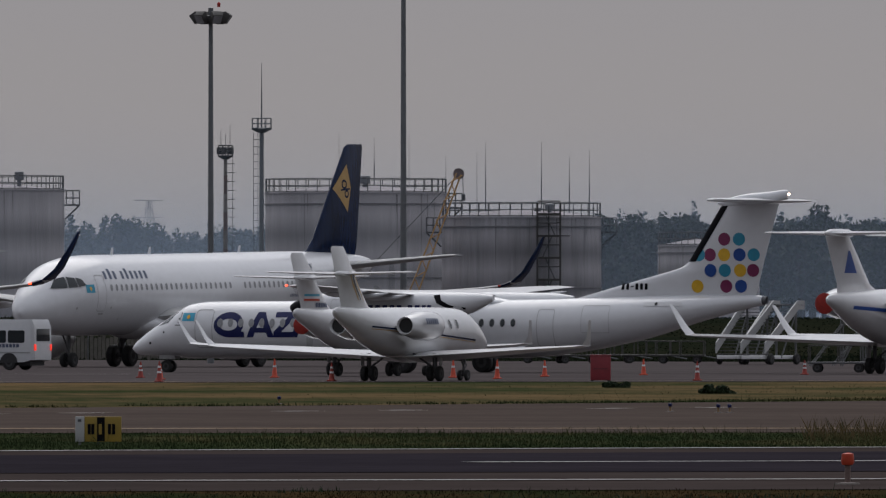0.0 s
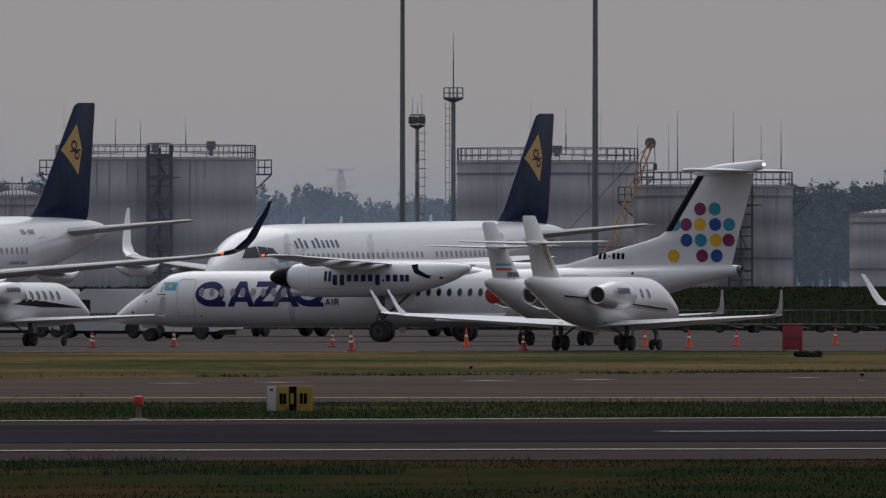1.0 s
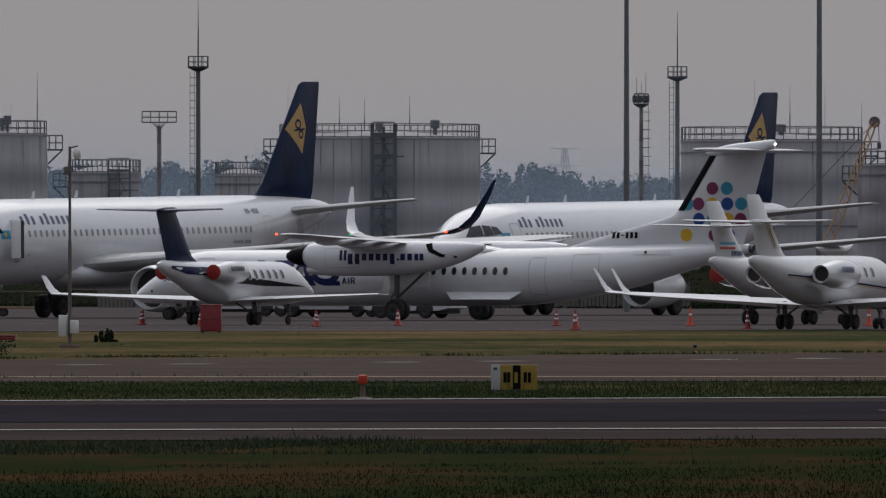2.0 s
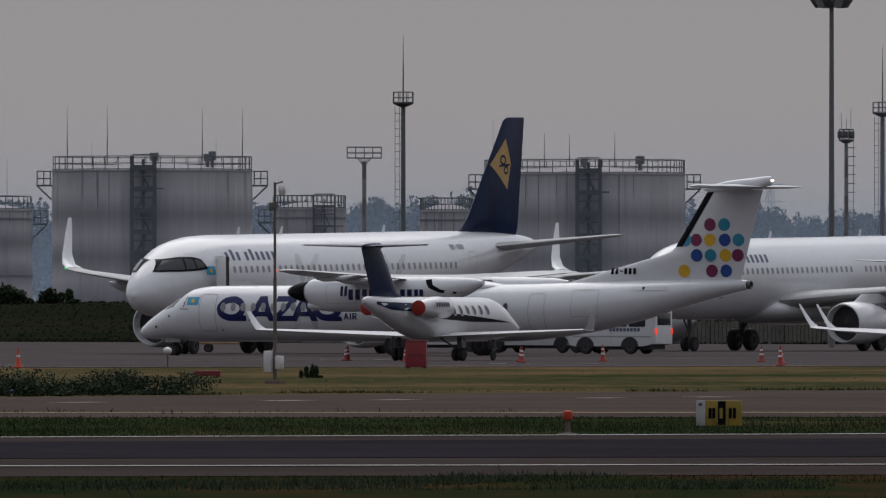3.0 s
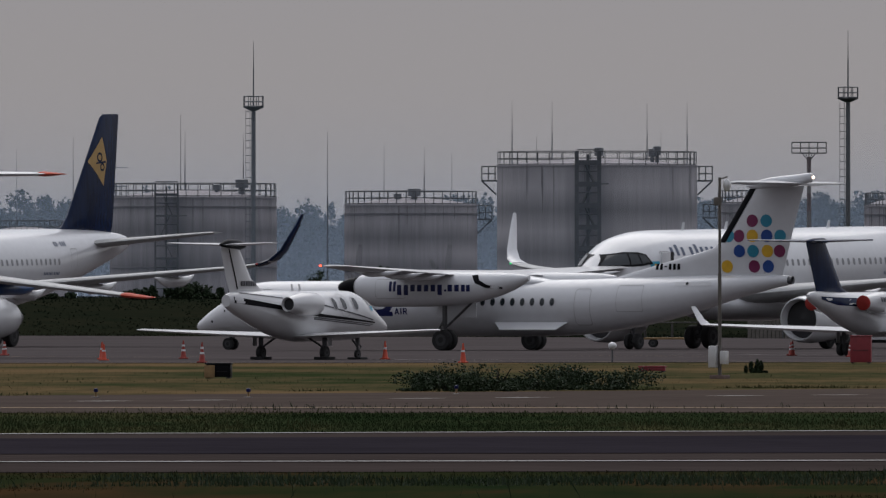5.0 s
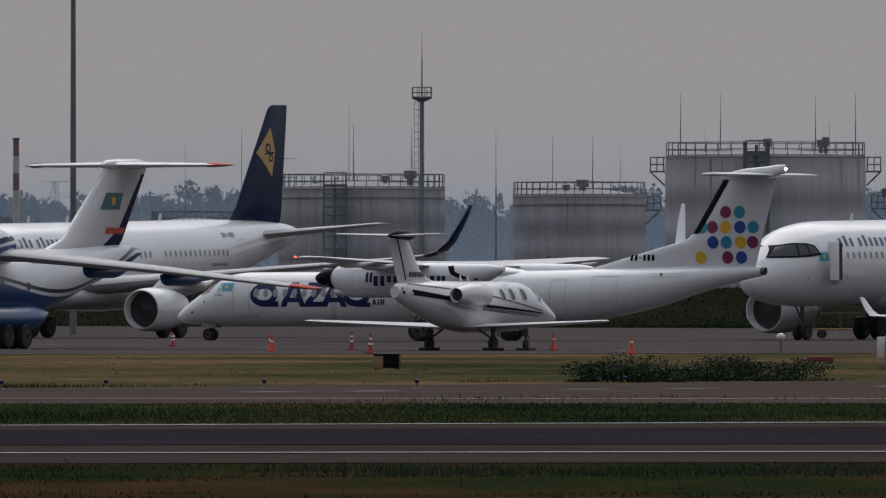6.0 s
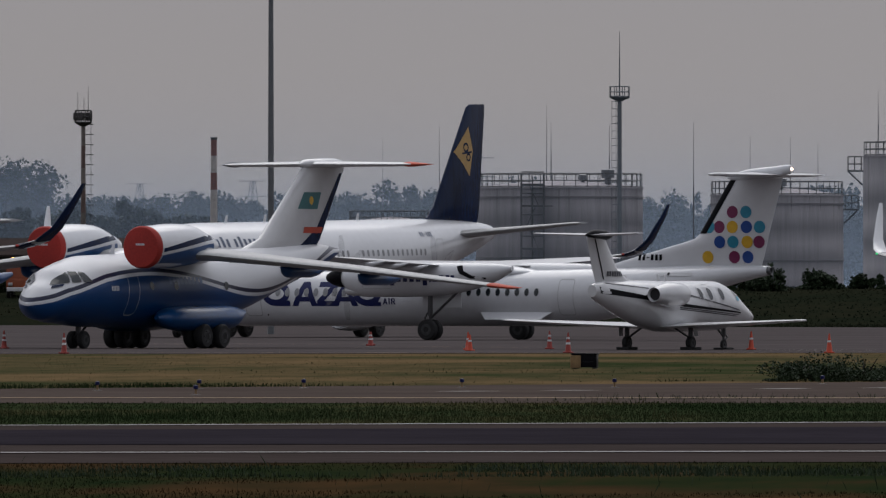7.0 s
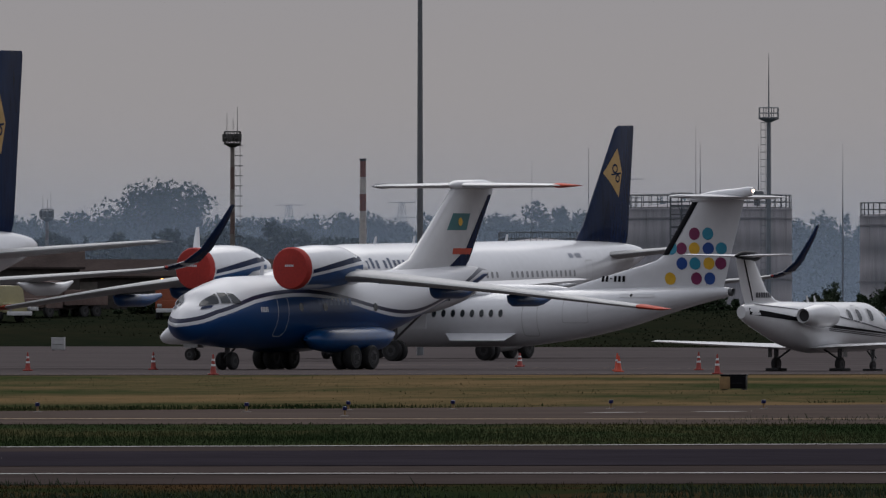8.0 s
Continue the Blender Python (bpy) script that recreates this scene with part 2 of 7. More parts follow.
def skin(bm, rings, closed=False, caps=True):
    vs = [[bm.verts.new(p) for p in ring] for ring in rings]
    n = len(vs[0])
    pairs = list(zip(vs, vs[1:])) + ([(vs[-1], vs[0])] if closed else [])
    for a, b in pairs:
        for k in range(n):
            bm.faces.new((a[k], a[(k + 1) % n], b[(k + 1) % n], b[k]))
    if caps and not closed:
        bm.faces.new(vs[0][::-1])
        bm.faces.new(vs[-1])
    return bm


def lathe(rows, axis="x", n=28, centre=(0, 0, 0), caps=True, bm=None):
    """Rings (along, radius) turned about an axis."""
    bm = bm or bmesh.new()
    c = Vector(centre)
    rings = []
    for a, r in rows:
        ring = []
        for k in range(n):
            s, t = r * math.cos(2 * math.pi * k / n), r * math.sin(2 * math.pi * k / n)
            ring.append(c + Vector({"x": (a, s, t), "y": (s, a, t), "z": (s, t, a)}[axis]))
        rings.append(ring)
    return skin(bm, rings, caps=caps)


class Hull:
    """A fuselage through stations (x, centre z, half width, half height)."""

    def __init__(self, rows, power=2.0):
        self.r = np.array(sorted(rows))
        self.power = power

    def at(self, x):
        r = self.r
        i = int(np.clip(np.searchsorted(r[:, 0], x) - 1, 0, len(r) - 2))
        h = r[i + 1, 0] - r[i, 0]
        t = min(max((x - r[i, 0]) / h, 0), 1)
        out = []
        for c in (1, 2, 3):
            def slope(j):
                if j <= 0 or j >= len(r) - 1:
                    k = min(max(j, 1), len(r) - 1)
                    return (r[k, c] - r[k - 1, c]) / (r[k, 0] - r[k - 1, 0])
                a = (r[j, c] - r[j - 1, c]) / (r[j, 0] - r[j - 1, 0])
                b = (r[j + 1, c] - r[j, c]) / (r[j + 1, 0] - r[j, 0])
                return 0 if a * b <= 0 else 2 * a * b / (a + b)
            m0, m1 = slope(i) * h, slope(i + 1) * h
            out.append((2 * t ** 3 - 3 * t * t + 1) * r[i, c] + (t ** 3 - 2 * t * t + t) * m0 + (3 * t * t - 2 * t ** 3) * r[i + 1, c] + (t ** 3 - t * t) * m1)
        return out

    def mesh(self, n=40, steps=4):
        xs = []
        for a, b in zip(self.r[:-1, 0], self.r[1:, 0]):
            xs += [a + (b - a) * k / steps for k in range(steps)]
        xs.append(self.r[-1, 0])
        rings = []
        for x in xs:
            z, w, h = self.at(x)
            rings.append([Vector((x, w * math.cos(2 * math.pi * k / n), z + h * math.sin(2 * math.pi * k / n))) for k in range(n)])
        return skin(bmesh.new(), rings)

    def side(self, x, z, s, lift):
        zc, w, h = self.at(x)
        q = min(max((z - zc) / h, -0.999), 0.999)
        return Vector((x, s * (w * math.sqrt(1 - q * q)), z)) + Vector((0, s * math.sqrt(1 - q * q), q)) * lift

    def decal(self, shapes, s, lift=0.012, cut=0.22, bm=None):
        """Flat outlines in (x, z) laid on the side s (1 left, -1 right)."""
        bm = bm or bmesh.new()
        for pts in shapes:
            vs = [bm.verts.new((p[0], 0, p[1])) for p in pts]
            bm.faces.new(vs)
        wide = cut if cut <= 0.12 else 4 * cut
        zs = [v.co.z for v in bm.verts]
        xs = [v.co.x for v in bm.verts]
        for k in range(1, int((max(zs) - min(zs)) / cut) + 1):
            bmesh.ops.bisect_plane(bm, geom=bm.verts[:] + bm.edges[:] + bm.faces[:], plane_co=(0, 0, min(zs) + k * cut), plane_no=(0, 0, 1))
        for k in range(1, int((max(xs) - min(xs)) / wide) + 1):
            bmesh.ops.bisect_plane(bm, geom=bm.verts[:] + bm.edges[:] + bm.faces[:], plane_co=(min(xs) + k * wide, 0, 0), plane_no=(1, 0, 0))
        bmesh.ops.triangulate(bm, faces=bm.faces[:])
        for v in bm.verts:
            v.co = self.side(v.co.x, v.co.z, s, lift)
        return bm


def rrect(x, z, w, h, r=None, n=3, lean=0.0):
    r = min(w, h) * 0.45 if r is None else r
    pts = []
    for cx, cz, a0 in ((w / 2 - r, h / 2 - r, 0), (-w / 2 + r, h / 2 - r, 90), (-w / 2 + r, -h / 2 + r, 180), (w / 2 - r, -h / 2 + r, 270)):
        for k in range(n + 1):
            a = radians(a0 + 90 * k / n)
            px, pz = cx + r * math.cos(a), cz + r * math.sin(a)
            pts.append((x + px + lean * pz, z + pz))
    return pts


def outline(x, z, w, h, t=0.03, r=None):
    """The ring of a door's seam as a run of small quads."""
    a, b = rrect(x, z, w, h, r, 4), rrect(x, z, w - 2 * t, h - 2 * t, None if r is None else max(r - t, 0.01), 4)
    n = len(a)
    return [(a[k], a[(k + 1) % n], b[(k + 1) % n], b[k]) for k in range(n)]


def disc(x, z, r, n=24):
    return [(x + r * math.cos(2 * math.pi * k / n), z + r * math.sin(2 * math.pi * k / n)) for k in range(n)]


def ring_quads(x, z, rx, rz, t, n=24):
    o = [(x + rx * math.cos(2 * math.pi * k / n), z + rz * math.sin(2 * math.pi * k / n)) for k in range(n)]
    i = [(x + (rx - t) * math.cos(2 * math.pi * k / n), z + (rz - t) * math.sin(2 * math.pi * k / n)) for k in range(n)]
    return [(o[k], o[(k + 1) % n], i[(k + 1) % n], i[k]) for k in range(n)]


FOIL = [(0, 0), (0.02, 0.022), (0.08, 0.043), (0.2, 0.058), (0.36, 0.062), (0.55, 0.052), (0.78, 0.028), (1.0, 0.003)]


def foil(stations, upright=False, bm=None):
    """A wing or fin through stations (leading edge x, y, z, chord, thickness)."""
    bm = bm or bmesh.new()
    prof = [(a, b) for a, b in FOIL] + [(a, -b) for a, b in FOIL[-1:0:-1]]
    rings = []
    for x, y, z, c, t in stations:
        k = t / 0.12
        rings.append([Vector((x - a * c, y + (b * c * k if upright else 0), z + (0 if upright else b * c * k))) for a, b in prof])
    return skin(bm, rings)


def mirror(stations):
    return [(x, -y, z, c, t) for x, y, z, c, t in stations]


def wheel(parent, x, y, r, w, name="wheel"):
    """A wheel whose axle is its own y axis."""
    t = part(name, lathe([(-w / 2, r * 0.55), (-w / 2, r * 0.88), (-w * 0.36, r * 0.98), (0, r), (w * 0.36, r * 0.98), (w / 2, r * 0.88), (w / 2, r * 0.55)], "y", 24), RUBBER, parent, at=pose(x, y, r))
    rim = lathe([(-w * 0.42, r * 0.2), (-w * 0.53, r * 0.3), (-w * 0.5, r * 0.56), (w * 0.5, r * 0.56), (w * 0.53, r * 0.3), (w * 0.42, r * 0.2)], "y", 20)
    for k in range(5):
        a = 2 * math.pi * k / 5
        for s in (-1, 1):
            lathe([(s * w * 0.5, r * 0.07), (s * w * 0.56, r * 0.07)], "y", 8, (r * 0.42 * math.cos(a), 0, r * 0.42 * math.sin(a)), bm=rim)
    part("rim", rim, RIMM, t)
    return t


def gear(parent, x, y, top, r, w, gap, name="landing_gear_leg", brace=(0.9, 0), shin=0.07, tandem=0.0, lift=0.0):
    """A leg with its wheels; gap is the spacing of the pair (0: one wheel)."""
    bm = tubes([((x, y, r), (x, y, top * 0.55), shin * 0.8), ((x, y, top * 0.5), (x, y, top), shin * 1.35),
                ((x, y, top * 0.45), (x - brace[0], y + brace[1], top), shin * 0.6), ((x, y - max(gap, 0.2) / 2, r), (x, y + max(gap, 0.2) / 2, r), shin * 0.7),
                ((x + shin, y, top * 0.3), (x + 0.3, y, top * 0.45), shin * 0.4), ((x + 0.3, y, top * 0.45), (x + shin, y, top * 0.6), shin * 0.4)])
    part(name, bm, GEARM, parent, at=pose(0, 0, lift))
    ws = []
    for dx in ((tandem, -tandem) if tandem else (0,)):
        for s in ((-0.5, 0.5) if gap else (0,)):
            ws.append(wheel(parent, x + dx, y + s * gap, r, w))
            ws[-1].matrix_basis = pose(x + dx, y + s * gap, r + lift)
    return ws


def bars(x, z, w, h, n, gapf=0.35, lean=0.0):
    """A row of plain bars as long as a word."""
    step = w / n
    return [[(x + k * step - lean * h / 2, z), (x + k * step + step * (1 - gapf) - lean * h / 2, z), (x + k * step + step * (1 - gapf) + lean * h / 2, z + h), (x + k * step + lean * h / 2, z + h)] for k in range(n)]


def word(x, z, pitch, xh, text, fill=0.58, lean=0.0):
    """Plain bars with a word's rhythm, read towards -x: o low, l tall, p hanging, w wide, i thin, h hyphen, . dot, space."""
    out = []
    for c in text:
        step = pitch * {"w": 1.55, "i": 0.6, "l": 0.6, ".": 0.5, " ": 0.6}.get(c, 1.0)
        z0 = z - (xh * 0.55 if c == "p" else 0) + (xh * 0.42 if c == "h" else 0)
        z1 = z + {"l": xh * 1.5, "t": xh * 1.3, ".": xh * 0.3, "h": xh * 0.6}.get(c, xh)
        if c != " ":
            cuts = [(0.0, 0.40), (0.52, 0.92)] if c == "w" else [(0.0, 1.0)]
            for a, b in cuts:
                wd = step * fill * (1.35 if c == "w" else 1.0)
                x0, x1 = x - wd * a, x - wd * b
                out.append([(x0 - lean * (z0 - z), z0), (x1 - lean * (z0 - z), z0), (x1 - lean * (z1 - z), z1), (x0 - lean * (z1 - z), z1)])
        x -= step
    return out


def flat_part(name, polys, y, material, parent, s=1):
    """Plain shapes on an upright plane, a finger proud."""
    bm = bmesh.new()
    for pts in polys:
        f = bm.faces.new([bm.verts.new((p[0], y, p[1])) for p in pts])
    r = bmesh.ops.extrude_face_region(bm, geom=bm.faces[:])
    for v in [g for g in r["geom"] if isinstance(g, bmesh.types.BMVert)]:
        v.co.y += 0.006 * s
    return part(name, bm, material, parent, smooth=False)


def foil_decal(stations, polys, s, lift=0.012, cut=0.3):
    """Flat outlines in (x, z) laid on one side of an upright fin."""
    st = sorted(stations, key=lambda q: q[2])
    zs = [q[2] for q in st]
    bm = bmesh.new()
    for pts in polys:
        bm.faces.new([bm.verts.new((p[0], 0, p[1])) for p in pts])
    for axis, c in ((2, cut), (0, cut)):
        vals = [v.co[axis] for v in bm.verts]
        no = (0, 0, 1) if axis == 2 else (1, 0, 0)
        for k in range(1, int((max(vals) - min(vals)) / c) + 1):
            q = min(vals) + k * c
            bmesh.ops.bisect_plane(bm, geom=bm.verts[:] + bm.edges[:] + bm.faces[:], plane_co=(q, 0, q), plane_no=no)
    bmesh.ops.triangulate(bm, faces=bm.faces[:])
    for v in bm.verts:
        le, ch, th = (np.interp(v.co.z, zs, [q[i] for q in st]) for i in (0, 3, 4))
        f = min(max((le - v.co.x) / ch, 0), 1)
        v.co.y = s * (ch * th / 0.12 * np.interp(f, [p[0] for p in FOIL], [p[1] for p in FOIL]) + lift)
    return bm


def flag(hull, parent, x, z, w, h, s=1):
    f = part("flag_marking", hull.decal([[(x, z), (x + w, z), (x + w, z + h), (x, z + h)]], s, 0.012), CYAN, parent, "turquoise flag marking")
    part("flag_emblem", hull.decal([disc(x + w / 2, z + h / 2, h * 0.24, 14)], s, 0.02), YELLOW, f)


# ---- aircraft ----
def turboprop():
    """High-wing twin turboprop; nose at the origin, facing +x."""
    a = thing("turboprop_airliner", "white twin turboprop airliner with coloured dots on its fin", "aircraft")
    hull = Hull([(0, 1.10, 0.03, 0.03), (-0.25, 1.13, 0.33, 0.27), (-0.9, 1.33, 0.68, 0.55), (-1.8, 1.60, 0.98, 0.83), (-2.5, 1.78, 1.14, 1.06), (-3.1, 1.90, 1.25, 1.25),
                 (-4.2, 1.96, 1.34, 1.31), (-7, 1.97, 1.345, 1.315), (-14, 1.98, 1.345, 1.32), (-20, 2.02, 1.345, 1.33), (-23, 2.20, 1.28, 1.22), (-26, 2.52, 1.05, 0.98),
                 (-29, 2.98, 0.70, 0.58), (-31.2, 3.25, 0.36, 0.30), (-31.85, 3.30, 0.26, 0.22)])
    body = part("fuselage", hull.mesh(), WHITE, a)
    part("exhaust_pipe", lathe([(-31.8, 0.2), (-32.05, 0.19), (-32.0, 0.14), (-31.7, 0.13)], "x", 16, (0, 0, 3.3)), STEEL, a, "dark tail exhaust pipe")
    part("wing_fairing", Hull([(-12.6, 3.2, 0.2, 0.05), (-13.6, 3.25, 1.0, 0.38), (-16.5, 3.27, 1.1, 0.42), (-18.6, 3.2, 0.7, 0.24), (-19.8, 3.15, 0.2, 0.08)]).mesh(28), WHITE, a)
    st = [(-13.5, 0.0, 3.55, 3.1, 0.15), (-13.5, 4.6, 3.56, 3.1, 0.15), (-14.35, 12.4, 3.88, 1.75, 0.13), (-14.7, 14.0, 3.95, 1.35, 0.10), (-15.2, 14.25, 3.96, 0.5, 0.08)]
    for s in (1, -1):
        w = part("wing", foil(st if s > 0 else mirror(st)), WINGP, a, "pale grey wing with dark leading edge")
        part("deicing_boot", foil([(x + 0.012, s * y, z, c * 0.09, t * 1.35) for x, y, z, c, t in st[1:4]]), BLACK, w, "black rubber leading edge strip")
        for fy in (6.6, 8.6, 10.8):
            part("flap_track_fairing", Hull([(-14.9, 3.42 + (fy - 6.6) * 0.045, 0.02, 0.02), (-15.4, 3.38 + (fy - 6.6) * 0.045, 0.09, 0.12), (-16.4, 3.42 + (fy - 6.6) * 0.045, 0.10, 0.12), (-17.1, 3.55 + (fy - 6.6) * 0.045, 0.02, 0.02)]).mesh(12, 2), WHITE, w).location.y = s * fy
        part("wingtip_lamp", lathe([(-14.55, 0.015), (-14.6, 0.045), (-14.68, 0.035)], "x", 10, (0, s * 14.13, 3.97)), BEACON if s > 0 else GREENL, w, "glowing navigation lamp")
        nac = Hull([(-11.2, 2.98, 0.40, 0.40), (-11.5, 2.95, 0.58, 0.62), (-12.4, 2.86, 0.64, 0.80), (-15, 2.88, 0.66, 0.82), (-17, 2.94, 0.66, 0.76), (-18.4, 3.06, 0.60, 0.62), (-19.6, 3.24, 0.44, 0.40), (-20.4, 3.4, 0.14, 0.12)])
        n = part("engine_nacelle", nac.mesh(30), WHITE, a, "long white engine nacelle")
        n.location.y = s * 4.4
        part("engine_intake", Hull([(-11.35, 2.36, 0.30, 0.16), (-11.5, 2.34, 0.36, 0.21), (-12.6, 2.33, 0.40, 0.22), (-14.0, 2.4, 0.3, 0.15)]).mesh(20), WHITE, n)
        part("intake_mouth", lathe([(-11.30, 0.02), (-11.33, 0.20)], "x", 16, (0, 0, 2.36)), DARK, n)
        each("nacelle_lettering", lambda q: nac.decal(q, s), word(-13.25, 2.78, 0.362, 0.31, "llppoooop.oow", 0.66), BLUE, n, "dark blue lettering bar")
        part("exhaust_lip", nac.decal([[(-17.6, 3.52), (-17.9, 3.56), (-18.05, 3.30), (-18.5, 3.08), (-19.25, 2.98), (-19.2, 2.90), (-18.4, 2.94), (-17.85, 3.16)]], s, 0.02), BLACK, n, "soot-black exhaust slot")
        part("panel_seam", nac.decal(outline(-13.3, 2.9, 1.6, 0.9, 0.015, 0.1), s, 0.008), SEAM, n)
        spin = part("propeller", lathe([(0.0, 0.47), (0.3, 0.45), (0.65, 0.34), (0.95, 0.17), (1.05, 0.02)], "x", 24), BLACK, a, "black spinner with blades blurred by their spin", at=pose(-11.2, s * 4.4, 2.98))
        for k in range(6):
            ang = math.pi / 3 * k
            blade = foil([(0.14 + 0.06, 0, 0.38, 0.14, 0.3), (0.2, 0, 0.9, 0.30, 0.14), (0.22, 0, 1.6, 0.34, 0.09), (0.14, 0, 2.05, 0.2, 0.06)], True)
            b = part("blade", blade, BLADE, spin, "blade blurred to a grey veil")
            b.rotation_euler.x = ang
        gear(a, -15.9, s * 4.4, 2.3, 0.5, 0.34, 0.52, brace=(1.5, 0), shin=0.1)
        part("gear_door", boxm(-17.3, -15.2, s * 4.4 - 0.55 - 0.02, s * 4.4 - 0.55 + 0.02, 1.55, 2.25, 0.01), WHITE, a)
        part("belly_panel", skin(bmesh.new(), [[Vector((x0, s * 1.16, 1.30 + q)), Vector((x1, s * 1.62, 0.96 + q)), Vector((x3, s * 1.62, 0.96 + q)), Vector((x2, s * 1.16, 1.30 + q))] for x0, x1, x2, x3, q in ((-16.8, -17.3, -20.7, -20.3, 0), (-16.8, -17.3, -20.7, -20.3, 0.04))]), WHITE, a, "white strake along the belly")
    gear(a, -1.85, 0, 0.95, 0.29, 0.2, 0.42, shin=0.06, brace=(0.5, 0))
    for s in (1, -1):
        part("nose_gear_door", boxm(-2.3, -1.5, s * 0.28 - 0.015, s * 0.28 + 0.015, 0.62, 0.9, 0.01), GREYP, a)
    fin = [(-21.8, 0, 3.2, 9.6, 0.025), (-24.8, 0, 4.0, 6.85, 0.04), (-27.3, 0, 4.65, 4.5, 0.08), (-27.85, 0, 4.82, 4.0, 0.09), (-28.15, 0, 5.05, 3.75, 0.10), (-29.85, 0, 7.7, 2.8, 0.10)]
    f = part("fin", foil(fin, True), WHITE, a, "tall white fin with coloured dots")
    for s in (1, -1):
        part("deicing_boot", foil_decal(fin, [[(-28.17, 5.07), (-28.58, 5.07), (-30.18, 7.6), (-29.80, 7.6)]], s, 0.02, 0.05), BLACK, f, "black rubber leading edge strip")
    dots = [(-30.0, 6.09, MAROON), (-30.72, 6.09, TEAL), (-28.75, 5.38, TEAL), (-29.3, 5.38, MAROON), (-30.0, 5.38, YELLOW), (-30.74, 5.38, ROYAL), (-31.42, 5.38, TEAL),
            (-29.32, 4.67, ROYAL), (-30.02, 4.67, TEAL), (-30.76, 4.67, YELLOW), (-31.38, 4.67, MAROON), (-28.65, 3.95, YELLOW), (-30.06, 3.95, MAROON), (-30.78, 3.95, ROYAL)]

    for s in (1, -1):
        for x, z, m in dots:
            part("dot_marking", foil_decal(fin, [disc(x, z, 0.295, 28)], s, 0.014), m, f)
        each("registration_bar", lambda q: foil_decal(fin, q, s, 0.02, 0.06), word(-24.85, 3.80, 0.235, 0.28, "oohooo", 0.6), BLACK, f)
        part("rudder_seam", foil([(-30.55, 0, 3.6, 0.03, 3.2), (-31.6, 0, 7.5, 0.03, 2.2)], True), SEAM, f) if s > 0 else None
        part("vent_plate", hull.decal([rrect(-27.2, 3.12, 1.9, 0.16, 0.05)], s, 0.03), WHITE2, a)
        part("vent_hole", hull.decal([disc(-26.9, 3.13, 0.07)], s, 0.045), DARK, a)
    tail = [(-30.4, 0.0, 7.83, 2.3, 0.12), (-30.95, 4.3, 7.85, 1.65, 0.10), (-31.4, 4.6, 7.85, 0.9, 0.08)]
    for s in (1, -1):
        part("tailplane", foil(tail if s > 0 else mirror(tail)), WINGP, a)
    part("tail_bullet", Hull([(-29.6, 7.72, 0.04, 0.04), (-30.1, 7.75, 0.2, 0.2), (-31, 7.86, 0.27, 0.28), (-32.3, 8.0, 0.25, 0.26), (-33.05, 8.1, 0.17, 0.22), (-33.1, 8.1, 0.13, 0.18)]).mesh(20), WHITE, a)
    part("tail_lamp", lathe([(-33.1, 0.05), (-33.14, 0.06), (-33.2, 0.015)], "x", 10, (0, 0, 8.12)), LAMPW, a, "bright white tail lamp")
    for s in (1, -1):
        for k in range(29):
            x = -5.12 - 0.53 * k
            w = part("cabin_window", hull.decal([rrect(x, 2.28, 0.22, 0.34, 0.10)], s, 0.02), PANE if x > -12 else GLASS, a)
            part("window_frame", hull.decal(ring_quads(x, 2.28, 0.14, 0.20, 0.028, 16), s, 0.024), SEAM, w)
        part("cabin_door", hull.decal(outline(-4.27, 2.02, 0.9, 1.75, 0.028, 0.16), s, 0.01), SEAM, a)
        part("cabin_door", hull.decal(outline(-21.55, 2.05, 0.85, 1.72, 0.028, 0.16), s, 0.01), SEAM, a)
        part("cargo_door", hull.decal(outline(-24.0, 2.45, 1.35, 1.25, 0.02, 0.1), s, 0.01), SEAM, a)
        flag(hull, a, -3.75, 2.36, 0.66, 0.38, s)
        # the airline's mark as plain heavy shapes
        z0, z1 = 1.62, 2.78
        zc, zh = (z0 + z1) / 2, (z1 - z0) / 2
        part("logo_shape", hull.decal(ring_quads(-5.55, zc, 0.76, zh, 0.31), s), BLUE, a, "heavy dark blue logo shape")
        part("logo_shape", hull.decal([[(-5.6, z0), (-6.35, z0), (-6.35, z0 + 0.26), (-5.75, z0 + 0.3)]], s, 0.014), BLUE, a)
        for x in (-7.15, -9.4):
            part("logo_shape", hull.decal([[(x + 0.68, z0), (x + 0.36, z0), (x - 0.02, z1 - 0.32), (x - 0.4, z0), (x - 0.74, z0), (x - 0.2, z1), (x + 0.16, z1)], [(x + 0.3, z0 + 0.22), (x - 0.36, z0 + 0.22), (x - 0.28, z0 + 0.44), (x + 0.22, z0 + 0.44)]], s, 0.013), BLUE, a)
        part("logo_shape", hull.decal([[(-7.9, z1), (-8.95, z1), (-8.95, z1 - 0.25), (-7.9, z1 - 0.25)], [(-8.55, z1 - 0.25), (-8.95, z1 - 0.25), (-8.25, z0 + 0.25), (-7.85, z0 + 0.25)], [(-7.85, z0 + 0.25), (-8.95, z0 + 0.25), (-8.95, z0), (-7.85, z0)]], s), BLUE, a)
        part("logo_shape", hull.decal(ring_quads(-10.65, zc, 0.76, zh, 0.31), s), BLUE, a)
        part("logo_shape", hull.decal([[(-10.6, z0), (-11.4, z0), (-11.4, z0 + 0.2), (-10.75, z0 + 0.26)]], s, 0.014), BLUE, a)
